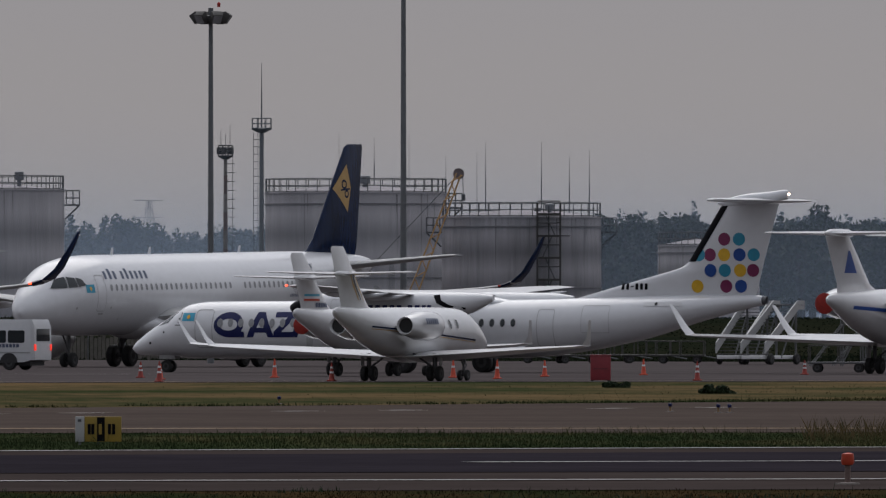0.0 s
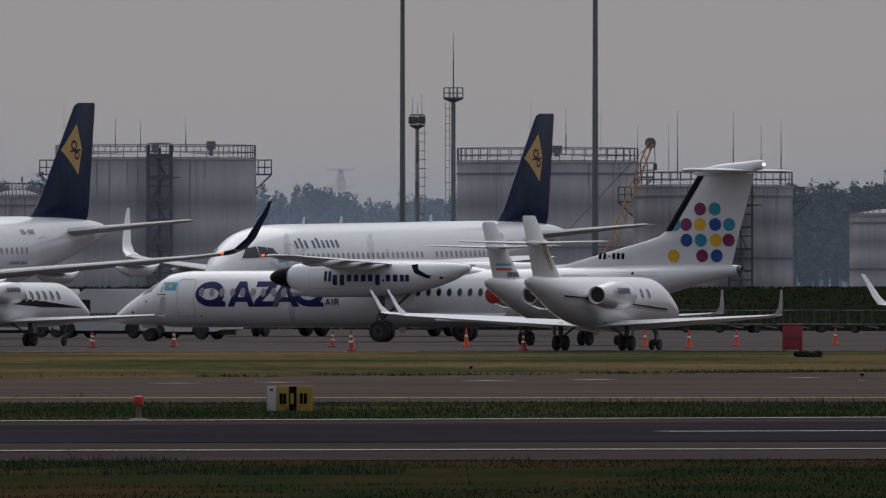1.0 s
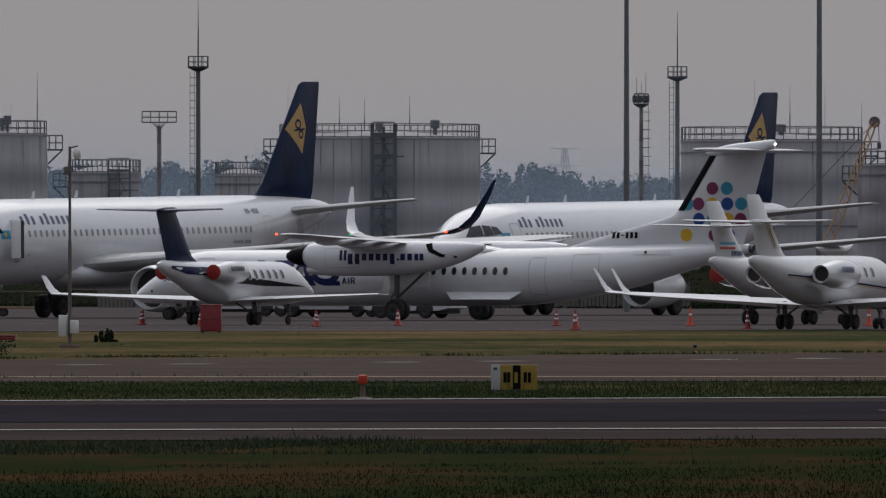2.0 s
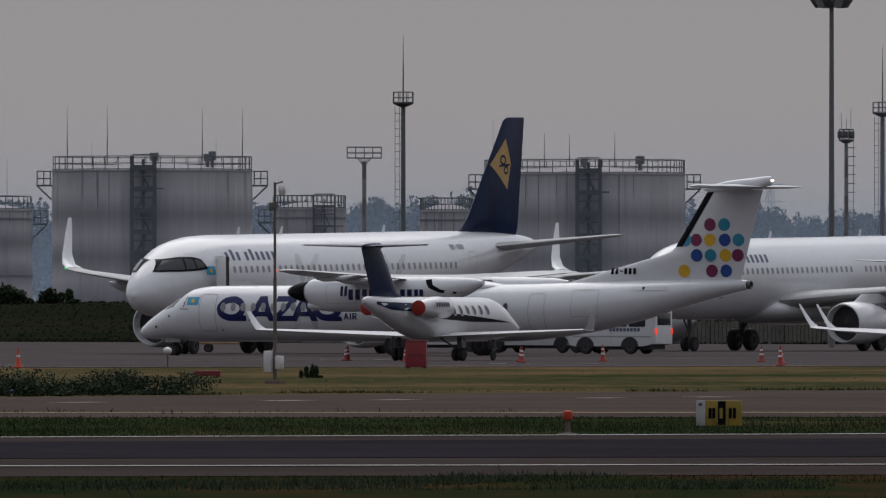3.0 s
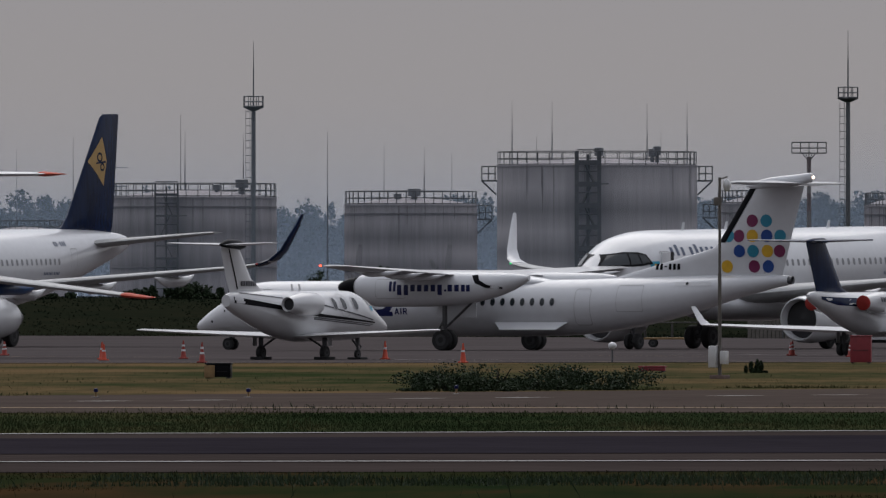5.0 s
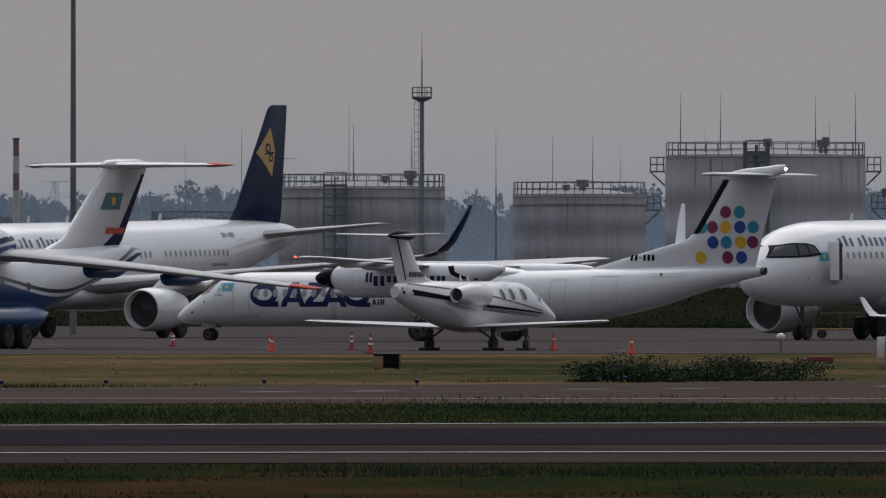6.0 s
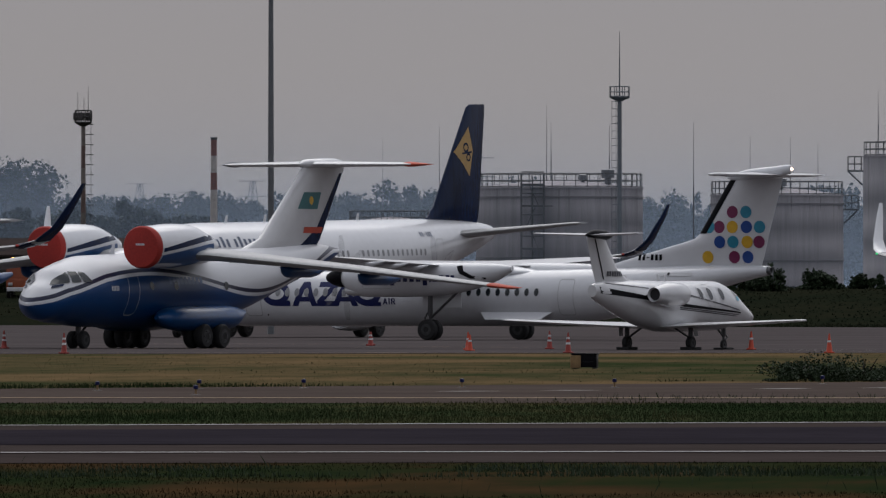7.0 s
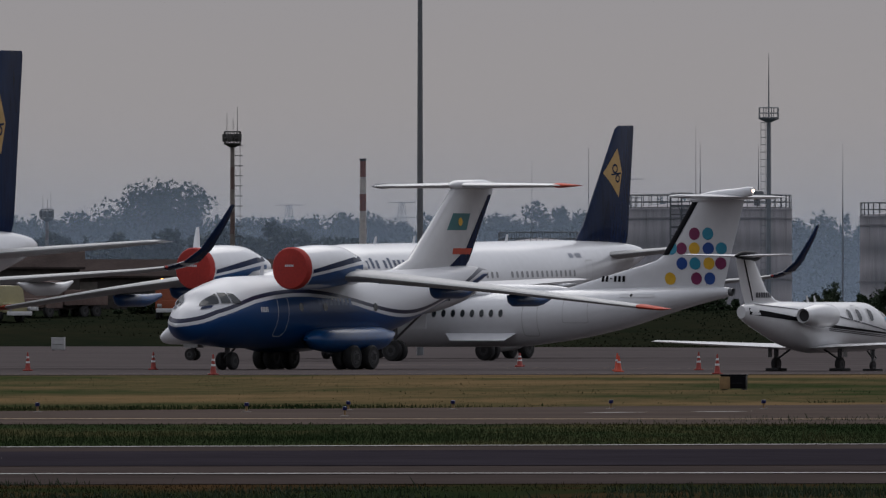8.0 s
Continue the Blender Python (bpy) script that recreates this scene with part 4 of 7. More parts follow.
def striped_jet():
    rows = [(0, 1.25, 0.03, 0.03), (-0.3, 1.28, 0.26, 0.22), (-1.3, 1.45, 0.55, 0.50), (-2.4, 1.66, 0.78, 0.82), (-3.4, 1.75, 0.88, 0.99), (-7.4, 1.72, 0.90, 1.02), (-9.3, 1.86, 0.80, 0.90), (-11.3, 2.12, 0.55, 0.62), (-12.6, 2.30, 0.32, 0.38), (-13.0, 2.34, 0.2, 0.24)]
    wing = [(-5.7, 0.3, 0.92, 2.6, 0.12), (-6.1, 1.0, 0.94, 2.2, 0.12), (-7.6, 6.7, 1.18, 0.85, 0.1), (-7.8, 6.78, 1.18, 0.4, 0.08)]
    fin = [(-9.3, 0, 2.65, 3.4, 0.05), (-10.3, 0, 2.85, 2.5, 0.09), (-11.0, 0, 3.2, 2.0, 0.1), (-12.0, 0, 4.45, 1.45, 0.1)]
    tail = [(-12.0, 0.0, 4.55, 1.35, 0.1), (-13.0, 2.35, 4.62, 0.65, 0.08)]
    st = [(BLACK, [[(-12.8, 2.25), (-10, 2.0), (-7, 1.70), (-2.2, 1.45), (-2.2, 1.50), (-7, 1.83), (-10, 2.17), (-12.8, 2.5)]], "stripe_marking"),
          (GREYLINE, [[(-7.5, 1.66), (-2.4, 1.38), (-2.4, 1.41), (-7.5, 1.71)], [(-7.5, 1.60), (-2.6, 1.33), (-2.6, 1.36), (-7.5, 1.64)], [(-7.4, 2.25), (-2.4, 1.55), (-2.4, 1.60), (-7.4, 2.32)], [(-12.3, 2.62), (-9.5, 2.42), (-9.5, 2.46), (-12.3, 2.67)]], "stripe_marking")]
    a, hull, f = jet("business_jet", "small white business jet with black stripes and chocked wheels", rows, wing, fin, tail, (-7.9, 1.22, 2.2, 0.46, 2.3),
                     ((-2.3, 0, 1.1, 0.2, 0.12, 0.0), (-7.6, 1.45, 1.0, 0.28, 0.2, 0.0)), WHITE2, False, None, [(-3.9, 2.22, 0.34, 0.46), (-4.85, 2.22, 0.34, 0.46), (-5.6, 2.22, 0.3, 0.44)], None, st, WHITE2)
    part("tail_bullet", Hull([(-11.4, 4.5, 0.03, 0.03), (-12.0, 4.54, 0.17, 0.2), (-12.9, 4.58, 0.16, 0.18), (-13.5, 4.55, 0.03, 0.03)]).mesh(16, 2), BLACK, a, "black fairing on the fin top")
    for s in (1, -1):
        part("entry_door", hull.decal(outline(-4.85, 2.15, 0.7, 0.95, 0.02, 0.3), s, 0.01), SEAM, a)
        part("rudder_line", foil_decal(fin, [[(-12.15, 2.8), (-12.24, 2.8), (-12.92, 4.4), (-12.83, 4.4)]], s), BLACK, f)
        each("registration_bar", lambda q: foil_decal(fin, q, s, 0.02, 0.06), bars(-12.0, 2.92, 1.3, 0.2, 7, 0.25), GREYLINE, f)
        part("flag_marking", hull.decal([[(-2.3, 1.95), (-2.6, 1.95), (-2.6, 2.12), (-2.3, 2.12)]], s, 0.02), CYAN, a)
        part("cockpit_window", hull.decal([[(-1.95, 2.05), (-2.7, 2.18), (-2.75, 2.42), (-2.45, 2.42)]], s, 0.012, 0.1), GLASS, a)
        part("wheel_chock", boxm(-7.95, -7.25, s * 1.45 - 0.3, s * 1.45 + 0.3, 0.0, 0.12, 0.03), RUBBER, a)
    part("wheel_chock", boxm(-2.6, -2.0, -0.3, 0.3, 0.0, 0.08, 0.02), RUBBER, a)
    for x in (-6.9, -7.5):
        part("blade_antenna", foil([(x, 0, 2.72, 0.2, 0.1), (x - 0.15, 0, 3.0, 0.12, 0.1)], True), WHITE2, a)
    return a


def large_jet():
    rows = [(0, 1.9, 0.03, 0.03), (-0.3, 1.95, 0.4, 0.35), (-1.5, 2.2, 0.85, 0.8), (-3, 2.45, 1.15, 1.15), (-4.5, 2.52, 1.28, 1.28), (-13, 2.52, 1.28, 1.28), (-16, 2.75, 1.0, 1.0), (-18.5, 3.1, 0.5, 0.55), (-20, 3.3, 0.2, 0.22), (-20.3, 3.3, 0.06, 0.06)]
    wing = [(-8.0, 0.4, 1.4, 4.6, 0.12), (-8.8, 1.3, 1.42, 3.9, 0.12), (-13.0, 9.3, 1.72, 1.3, 0.1), (-13.2, 9.6, 1.75, 1.1, 0.1)]
    wl = [(-13.2, 9.55, 1.75, 1.1, 0.1), (-13.6, 9.75, 2.1, 0.85, 0.09), (-14.5, 10.1, 3.1, 0.4, 0.08)]
    fin = [(-14.2, 0, 3.5, 5.0, 0.05), (-15.6, 0, 4.0, 3.6, 0.09), (-17.9, 0, 6.15, 2.6, 0.1)]
    tail = [(-17.9, 0.0, 6.25, 2.2, 0.1), (-19.2, 3.1, 6.3, 1.0, 0.08)]
    a, hull, f = jet("business_jet", "large white T-tailed business jet with red engine cover", rows, wing, fin, tail, (-13.0, 1.75, 3.15, 0.68, 3.5),
                     ((-3.2, 0, 1.4, 0.25, 0.16, 0.36), (-11.3, 1.6, 1.3, 0.36, 0.26, 0.5)), WHITE2, True, wl, [(-5.5 - 0.85 * k, 2.9, 0.36, 0.46) for k in range(7)], None,
                     [(ROYAL, [[(-3, 2.0), (-18.5, 2.9), (-18.5, 3.05), (-3, 2.25)]], "stripe_marking")], None)
    part("tail_bullet", Hull([(-17.3, 6.2, 0.03, 0.03), (-18, 6.25, 0.2, 0.2), (-20, 6.28, 0.15, 0.16), (-20.6, 6.28, 0.02, 0.02)]).mesh(16, 2), WHITE2, a)
    for s in (1, -1):
        part("fin_emblem", foil_decal(fin, [[(-17.4, 4.5), (-18.6, 4.5), (-18.3, 5.5), (-18.1, 5.5)]], s), ROYAL, f)
    return a


def transport_paint():
    """White above, royal blue below, parted by dark and white waves along the side."""
    m = mat("waved_blue_and_white_paint", (0.62, 0.63, 0.65), 0.3, vary=0.05, coat=0.1, spec=0.3)
    n, l = m.node_tree.nodes, m.node_tree.links
    tc, sp = n.new("ShaderNodeTexCoord"), n.new("ShaderNodeSeparateXYZ")
    l.new(tc.outputs["Object"], sp.inputs[0])
    fx = n.new("ShaderNodeMapRange")
    fx.inputs["From Min"].default_value, fx.inputs["From Max"].default_value = 0.0, -24.0
    l.new(sp.outputs["X"], fx.inputs["Value"])
    wave = n.new("ShaderNodeValToRGB")
    wave.color_ramp.interpolation = "B_SPLINE"
    els = wave.color_ramp.elements
    rows = [(0.0, 0.36), (0.06, 0.45), (0.16, 0.58), (0.30, 0.64), (0.44, 0.60), (0.58, 0.46), (0.72, 0.44), (0.86, 0.60), (1.0, 0.86)]
    els[0].position, els[1].position = rows[0][0], rows[-1][0]
    for p, v in rows[1:-1]:
        els.new(p)
    for e_, (p, v) in zip(sorted(els, key=lambda q: q.position), rows):
        e_.color = (v, v, v, 1)
    l.new(fx.outputs[0], wave.inputs[0])
    ma = n.new("ShaderNodeMath")
    ma.operation = "MULTIPLY"
    l.new(wave.outputs[0], ma.inputs[0])
    ma.inputs[1].default_value = 5.0
    d = n.new("ShaderNodeMath")
    d.operation = "SUBTRACT"
    l.new(sp.outputs["Z"], d.inputs[0])
    l.new(ma.outputs[0], d.inputs[1])
    mr = n.new("ShaderNodeMapRange")
    mr.inputs["From Min"].default_value, mr.inputs["From Max"].default_value = -2.0, 2.0
    l.new(d.outputs[0], mr.inputs["Value"])
    band = n.new("ShaderNodeValToRGB")
    band.color_ramp.interpolation = "CONSTANT"
    b = band.color_ramp.elements
    b[0].position, b[0].color = 0.0, (0.002, 0.042, 0.15, 1)
    b[1].position, b[1].color = 0.50, (0.012, 0.016, 0.045, 1)
    for p, c in ((0.462, (0.60, 0.61, 0.635)), (0.536, (0.60, 0.61, 0.635))):
        q = b.new(p)
        q.color = (*c, 1)
    l.new(mr.outputs[0], band.inputs[0])
    l.new(band.outputs[0], n["Principled BSDF"].inputs["Base Color"])
    return m


GREENFLAG = mat("dark_turquoise_paint", (0.012, 0.12, 0.13), 0.4)
WAVES = transport_paint()
LOWBLUE = mat("royal_blue_body_paint", (0.003, 0.055, 0.18), 0.3, vary=0.15, coat=0.1)


def transport():
    """High-wing jet transport with its engines above the wing; nose at the origin."""
    a = thing("transport_jet", "white and blue high-wing transport jet with red engine covers", "aircraft")
    hull = Hull([(0, 1.78, 0.04, 0.04), (-0.3, 1.8, 0.42, 0.36), (-0.75, 1.86, 0.84, 0.68), (-1.25, 1.97, 1.10, 0.83), (-1.8, 2.13, 1.29, 1.09), (-2.5, 2.23, 1.41, 1.23), (-4.2, 2.33, 1.52, 1.45), (-12.5, 2.38, 1.55, 1.55), (-16, 2.75, 1.42, 1.3),
                 (-20, 3.35, 0.98, 0.85), (-23.5, 3.85, 0.45, 0.42), (-24.8, 4.0, 0.12, 0.12)])
    part("fuselage", hull.mesh(44, 5), WAVES, a, "body in white over blue with dark waves")
    part("wing_box", Hull([(-7.2, 3.6, 0.2, 0.1), (-8.2, 3.65, 1.2, 0.42), (-12.0, 3.65, 1.2, 0.42), (-14, 3.55, 0.3, 0.12)]).mesh(24), WHITE, a)
    for s in (1, -1):
        st = [(-8.1, 0.0, 3.85, 4.0, 0.13), (-8.2, 3.6, 3.80, 3.8, 0.13), (-9.6, 9.5, 3.22, 2.7, 0.11), (-11.1, 15.2, 2.55, 1.6, 0.1), (-11.4, 15.8, 2.48, 1.2, 0.08)]
        # the darker grey puts the shade on the wing's front into its colour
        w = part("wing", foil([(x, s * y, z, c, t) for x, y, z, c, t in st]), GREYP, a, "drooping pale wing with orange tip")
        part("wingtip_paint", foil([(-11.0 + 0.01, s * 15.1, 2.57, 1.66, 0.12), (-11.4 + 0.01, s * 15.85, 2.475, 1.24, 0.1), (-11.7, s * 15.95, 2.47, 0.6, 0.06)]), ORANGE, w, "orange wingtip")
        for fy in (6.2, 9.4):
            zz = np.interp(fy, [p[1] for p in st], [p[2] for p in st])
            xx = np.interp(fy, [p[1] for p in st], [p[0] for p in st])
            part("wing_pod", Hull([(xx - 0.9, zz - 0.25, 0.05, 0.05), (xx - 1.4, zz - 0.4, 0.26, 0.26), (xx - 3.2, zz - 0.4, 0.28, 0.26), (xx - 4.6, zz - 0.2, 0.08, 0.1)]).mesh(16, 3), LOWBLUE, w, "blue pod under the wing").location.y = s * fy
        eng = part("engine_nacelle", Hull([(-6.0, 4.55, 0.76, 0.78), (-6.4, 4.55, 0.84, 0.86), (-7.8, 4.6, 0.89, 0.90), (-9.5, 4.65, 0.86, 0.82), (-10.6, 4.6, 0.74, 0.58), (-11.1, 4.6, 0.62, 0.42)]).mesh(34), WHITE, a, "fat white engine nacelle above the wing")
        eng.location = (0.85, s * 2.3, -0.43)
        low = Hull([(-6.35, 4.55, 0.845, 0.865), (-7.8, 4.6, 0.895, 0.905), (-9.5, 4.65, 0.865, 0.825), (-10.6, 4.6, 0.745, 0.585)])
        for q in (1, -1):
            part("engine_wave", low.decal([[(-6.4, 4.22), (-8.2, 4.46), (-9.6, 4.64), (-10.5, 4.72), (-10.5, 4.14), (-9.5, 3.86), (-8, 3.72), (-6.4, 3.71)]], q, 0.012), LOWBLUE, eng)
            part("engine_wave", low.decal([[(-6.4, 4.50), (-8.2, 4.80), (-9.6, 5.0), (-10.5, 5.04), (-10.5, 4.86), (-9.6, 4.78), (-8.2, 4.58), (-6.4, 4.34)]], q, 0.014), NAVY, eng)
        cov = part("intake_cover", lathe([(-6.3, 0.86), (-6.02, 0.86), (-5.95, 0.81), (-5.92, 0.5), (-5.91, 0.02)], "x", 34, (0.85, s * 2.3, 4.12)), REDCOV, a, "taut red cloth intake cover")
        bm = bmesh.new()
        for k in range(5):
            box(bm, -5.056, -5.046, s * 2.3 - 0.2 + k * 0.085, s * 2.3 - 0.14 + k * 0.085, 4.19, 4.27)
        part("cover_bars", bm, WHITE, cov)
        spon = Hull([(-7.6, 1.25, 0.1, 0.08), (-8.4, 1.22, 0.55, 0.42), (-10, 1.2, 0.72, 0.52), (-13, 1.25, 0.68, 0.5), (-14.6, 1.45, 0.1, 0.1)])
        sp = part("gear_sponson", spon.mesh(24), LOWBLUE, a, "glossy blue wheel sponson")
        sp.location.y = s * 1.55
        for dx in (-10.3, -11.7):
            gear(a, dx, s * 1.9, 1.0, 0.5, 0.4, 0.5, shin=0.09, brace=(0.1, -s * 0.4))
        tp = [(-22.3, 0.0, 7.62, 2.6, 0.1), (-23.0, 4.3, 7.6, 1.7, 0.09), (-23.3, 4.6, 7.6, 1.3, 0.07)]
        t = part("tailplane", foil([(x, s * y, z, c, q) for x, y, z, c, q in tp]), WINGP, a)
        part("tailplane_tip", foil([(-23.0, s * 4.25, 7.6, 1.74, 0.12), (-23.3, s * 4.62, 7.6, 1.34, 0.1), (-23.7, s * 4.9, 7.6, 0.7, 0.07)]), ORANGE if s > 0 else NAVY, t)
        part("door_outline", hull.decal(outline(-5.9, 2.2, 0.85, 1.7, 0.03, 0.25), s, 0.012), WINGP, a)
        each("type_bar", lambda q: hull.decal(q, s, 0.014), bars(-4.7, 2.35, 0.6, 0.2, 5, 0.25), WHITE, a)
        each("number_bar", lambda q: hull.decal(q, s, 0.014), bars(-15.4, 3.5, 1.3, 0.3, 5, 0.3), GREYLINE, a)
        each("word_bar", lambda q: hull.decal(q, s, 0.014), bars(-11.3, 2.62, 2.7, 0.28, 9, 0.3), LOWBLUE, a)
        for x in (-7.3, -9.2, -13.2):
            part("porthole", hull.decal([disc(x, 2.55, 0.17, 16)], s, 0.014), GLASS, a)
        part("cockpit_window", hull.decal([[(-1.72, 2.68), (-2.2, 2.70), (-2.25, 3.10), (-1.92, 3.10)]], s, 0.04, 0.12), GLASS, a)
        part("cockpit_window", hull.decal([[(-2.30, 2.70), (-2.85, 2.70), (-2.62, 3.06), (-2.34, 3.10)]], s, 0.04, 0.12), GLASS, a)
        part("windscreen", hull.decal([[(-0.98, 2.57), (-1.64, 2.68), (-1.84, 3.08), (-1.56, 2.94)]], s, 0.04, 0.08), GLASS, a)
        part("glare_panel", hull.decal([[(-0.85, 2.42), (-1.30, 2.51), (-1.42, 2.61), (-1.02, 2.54)]], s, 0.04, 0.08), NAVY, a)
    gear(a, -4.0, 0, 1.1, 0.36, 0.25, 0.5, shin=0.08)
    fin = [(-14.8, 0, 3.8, 8.2, 0.04), (-17.0, 0, 4.1, 6.0, 0.08), (-18.4, 0, 4.5, 5.0, 0.1), (-22.0, 0, 7.5, 3.4, 0.1)]
    f = part("fin", foil(fin, True), WHITE2, a, "white fin with a dark blue rudder")
    part("tail_bullet", Hull([(-21.7, 7.6, 0.03, 0.03), (-22.2, 7.62, 0.28, 0.2), (-24.5, 7.66, 0.3, 0.22), (-25.6, 7.62, 0.05, 0.06)]).mesh(18, 2), WHITE2, a)
    for s in (1, -1):
        fl = part("flag_marking", foil_decal(fin, [[(-21.2, 5.75), (-22.95, 5.75), (-23.25, 6.45), (-21.75, 6.45)]], s), GREENFLAG, f, "turquoise flag marking")
        part("flag_emblem", foil_decal(fin, [disc(-22.35, 6.1, 0.18, 14)], s, 0.02), YELLOW, fl)
        part("rudder", foil_decal(fin, [[(-21.3, 4.12), (-22.9, 4.12), (-23.35, 4.52), (-25.2, 7.25), (-24.9, 7.25), (-23.0, 5.0)]], s), NAVY, f, "dark blue rudder")
        part("rudder_band", foil_decal(fin, [[(-21.7, 4.75), (-23.4, 4.75), (-23.55, 5.0), (-21.75, 5.0)]], s, 0.02), ORANGE, f)
    part("nose_blade_antenna", foil([(-6.5, 0, 3.85, 0.35, 0.1), (-6.7, 0, 4.3, 0.2, 0.1)], True), WHITE, a)
    return a


def placed(a, x, y, heading, droop=0.0):
    """heading: degrees, 0 along +x; droop: degrees nose-down about the main wheels."""
    a.matrix_basis = pose(x, y, 0.03 - math.sin(radians(droop)) * 17.7, 0, 0, heading) @ pose(0, 0, 0, 0, droop, 0)
    return a


dash = turboprop()
placed(airliner(37.6, 1.15, 11.5, 17.0, "white airliner with dark navy fin parked behind others"), -375.3, 753.9, -92.6, 0.7)
OPENED = placed(airliner(37.6, 1.2, 11.5, 17.0, "white airliner with navy fin and open front door", True, True), -374.9, 698.5, -93.3, 0.7)
part("open_door", boxm(-4.75, -3.95, 2.25, 2.33, 3.05, 4.85, 0.04), WHITE, OPENED, "front door swung open beside its frame")
part("doorway", boxm(-5.6, -4.8, 1.93, 1.985, 3.05, 4.85, 0.0), DARK, OPENED)
placed(airliner(37.6, 1.15, 11.76, 17.0, "white airliner with navy fin and gold diamond"), -424.0, 704.5, -88.3, 0.7)
placed(airliner(47.3, 1.2, 13.25, 20.6, "large white airliner with navy fin and wide wings"), -365.0, 538.5, -90)
HAWKER = placed(hawker(False, GOLD), -276.7, 597.1, 93.0)
placed(hawker(True, CYAN), -303.3, 650.9, 90)
placed(light_jet(), -320.9, 632.6, 90)
placed(striped_jet(), -320.65, 581.0, 90)
BIG = placed(large_jet(), -294.2, 691.5, 90)
copy_thing(BIG, pose(-300.0, 716.0, 0.03, 0, 0, 90))
placed(transport(), -348.0, 570.0, -90)


# ---- ground ----
def rise(d):
    t = min(max((d - 1130) / 85, 0), 1)
    return 2.6 * t * t * (3 - 2 * t)


def ground():
    bm = bmesh.new()
    ds = [0, 60, 120, 180, 260, 350, 450, 600, 800, 980, 1060] + [1125 + 10 * k for k in range(11)] + [1300, 1500, 2000, 3000, 4600]
    angs = [radians(a) for a in np.concatenate([np.arange(-320, 15, 5), np.arange(15, 40, 1)])]
    rows = []
    for d in ds:
        rows.append([bm.verts.new((-d * math.sin(a), d * math.cos(a), rise(d))) if d else None for a in angs])
    c = bm.verts.new((0, 0, 0))
    n = len(angs)
    for k in range(n):
        bm.faces.new((c, rows[1][k], rows[1][(k + 1) % n]))
        for i in range(1, len(ds) - 1):
            bm.faces.new((rows[i][k], rows[i + 1][k], rows[i + 1][(k + 1) % n], rows[i][(k + 1) % n]))
    return tagged(part("ground", bm, SOIL), "flat airfield ground with dry turf", "ground", kind="structure")


ground()
UR, UL = -700.0, 3480.0


class Line:
    """A straight line on the ground through two places given by their distances at the view's two ends."""

    def __init__(self, dr, dl):
        self.a, self.b = polar(UR, dr), polar(UL, dl)
        self.dir = (self.b - self.a).normalized()

    def p(self, s, z=0.0):
        return self.a + self.dir * s + Vector((0, 0, z))

    def at_u(self, u):
        b = radians(B0) + u / F
        v = Vector((-math.sin(b), math.cos(b), 0))
        n = Vector((-self.dir.y, self.dir.x, 0))
        return self.a.dot(n) / v.dot(n) * v

    def s_at(self, u):
        return (self.at_u(u) - self.a).dot(self.dir)


def strip(name, near, far, z, material, label, s0=-900.0, s1=900.0, thick=0.0, step=60.0):
    bm = bmesh.new()
    n = max(1, int((s1 - s0) / step))
    prev = None
    for k in range(n + 1):
        s = s0 + (s1 - s0) * k / n
        a, b = near.p(s, z), far.p(s, z)
        cur = (bm.verts.new(a), bm.verts.new(b))
        if prev:
            bm.faces.new((prev[0], cur[0], cur[1], prev[1]))
        prev = cur
    return tagged(part(name, bm, material, smooth=False), label, name.split("_")[0], kind="structure")


def along(line, off):
    """The same line, moved off metres away from the camera."""
    m = Line(1, 1)
    n = Vector((-line.dir.y, line.dir.x, 0))
    n = n if n.dot(line.a) > 0 else -n
    m.a, m.b, m.dir = line.a + n * off, line.b + n * off, line.dir
    return m


RW_NEAR, RW_FAR = Line(244.6, 238.1), Line(307.5, 287.0)
TX_NEAR, TX_FAR = Line(350, 346), Line(488.0, 394.0)
AP_NEAR, AP_FAR = Line(650.0, 616.0), Line(960, 1165)
strip("runway", along(RW_NEAR, -13), along(RW_FAR, 2.0), 0.02, ASPHALT, "grey asphalt runway with white edge lines")
strip("runway_wheel_track", along(RW_NEAR, 13), along(RW_FAR, -9), 0.03, RUBBERED, "dark tyre-blackened middle of the runway")
strip("runway_edge_line", RW_NEAR, along(RW_NEAR, 0.9), 0.036, MARKW, "white painted runway edge line")
strip("runway_edge_line", along(RW_FAR, -0.9), RW_FAR, 0.036, MARKW, "white painted runway edge line")
mid = Line(1, 1)
mid.a, mid.dir = (RW_NEAR.a + RW_FAR.a) / 2, (RW_NEAR.dir + RW_FAR.dir).normalized()
s_end = mid.s_at(-64)
s_gap = mid.s_at(3575)
strip("runway_centre_stripe", along(mid, 0), along(mid, 0.9), 0.04, MARKW, "white painted runway centre stripe", s_end - 34, s_end, step=40)
strip("runway_centre_stripe", along(mid, 0), along(mid, 0.9), 0.04, MARKW, "white painted runway centre stripe", s_gap, s_gap + 30, step=40)
strip("taxiway", TX_NEAR, TX_FAR, 0.02, TAXI, "pale worn concrete taxiway")
strip("taxiway_edge_line", Line(362, 362), Line(363.6, 363.6), 0.03, MARKY, "worn yellow taxiway edge line")
for u in np.arange(-600, 3700, 190):
    s = TX_FAR.s_at(float(u))
    if int(u) % 3 != 1:
        strip("taxiway_joint_mark", along(TX_FAR, -16), along(TX_FAR, -15.2), 0.03, MARKW, "worn white paint dash on taxiway", s, s + 1.6, step=40)
strip("apron", AP_NEAR, AP_FAR, 0.025, APRON, "broad grey concrete apron")
strip("apron_lead_line", along(AP_NEAR, 6), along(AP_NEAR, 6.5), 0.033, MARKY, "faded apron edge paint line")
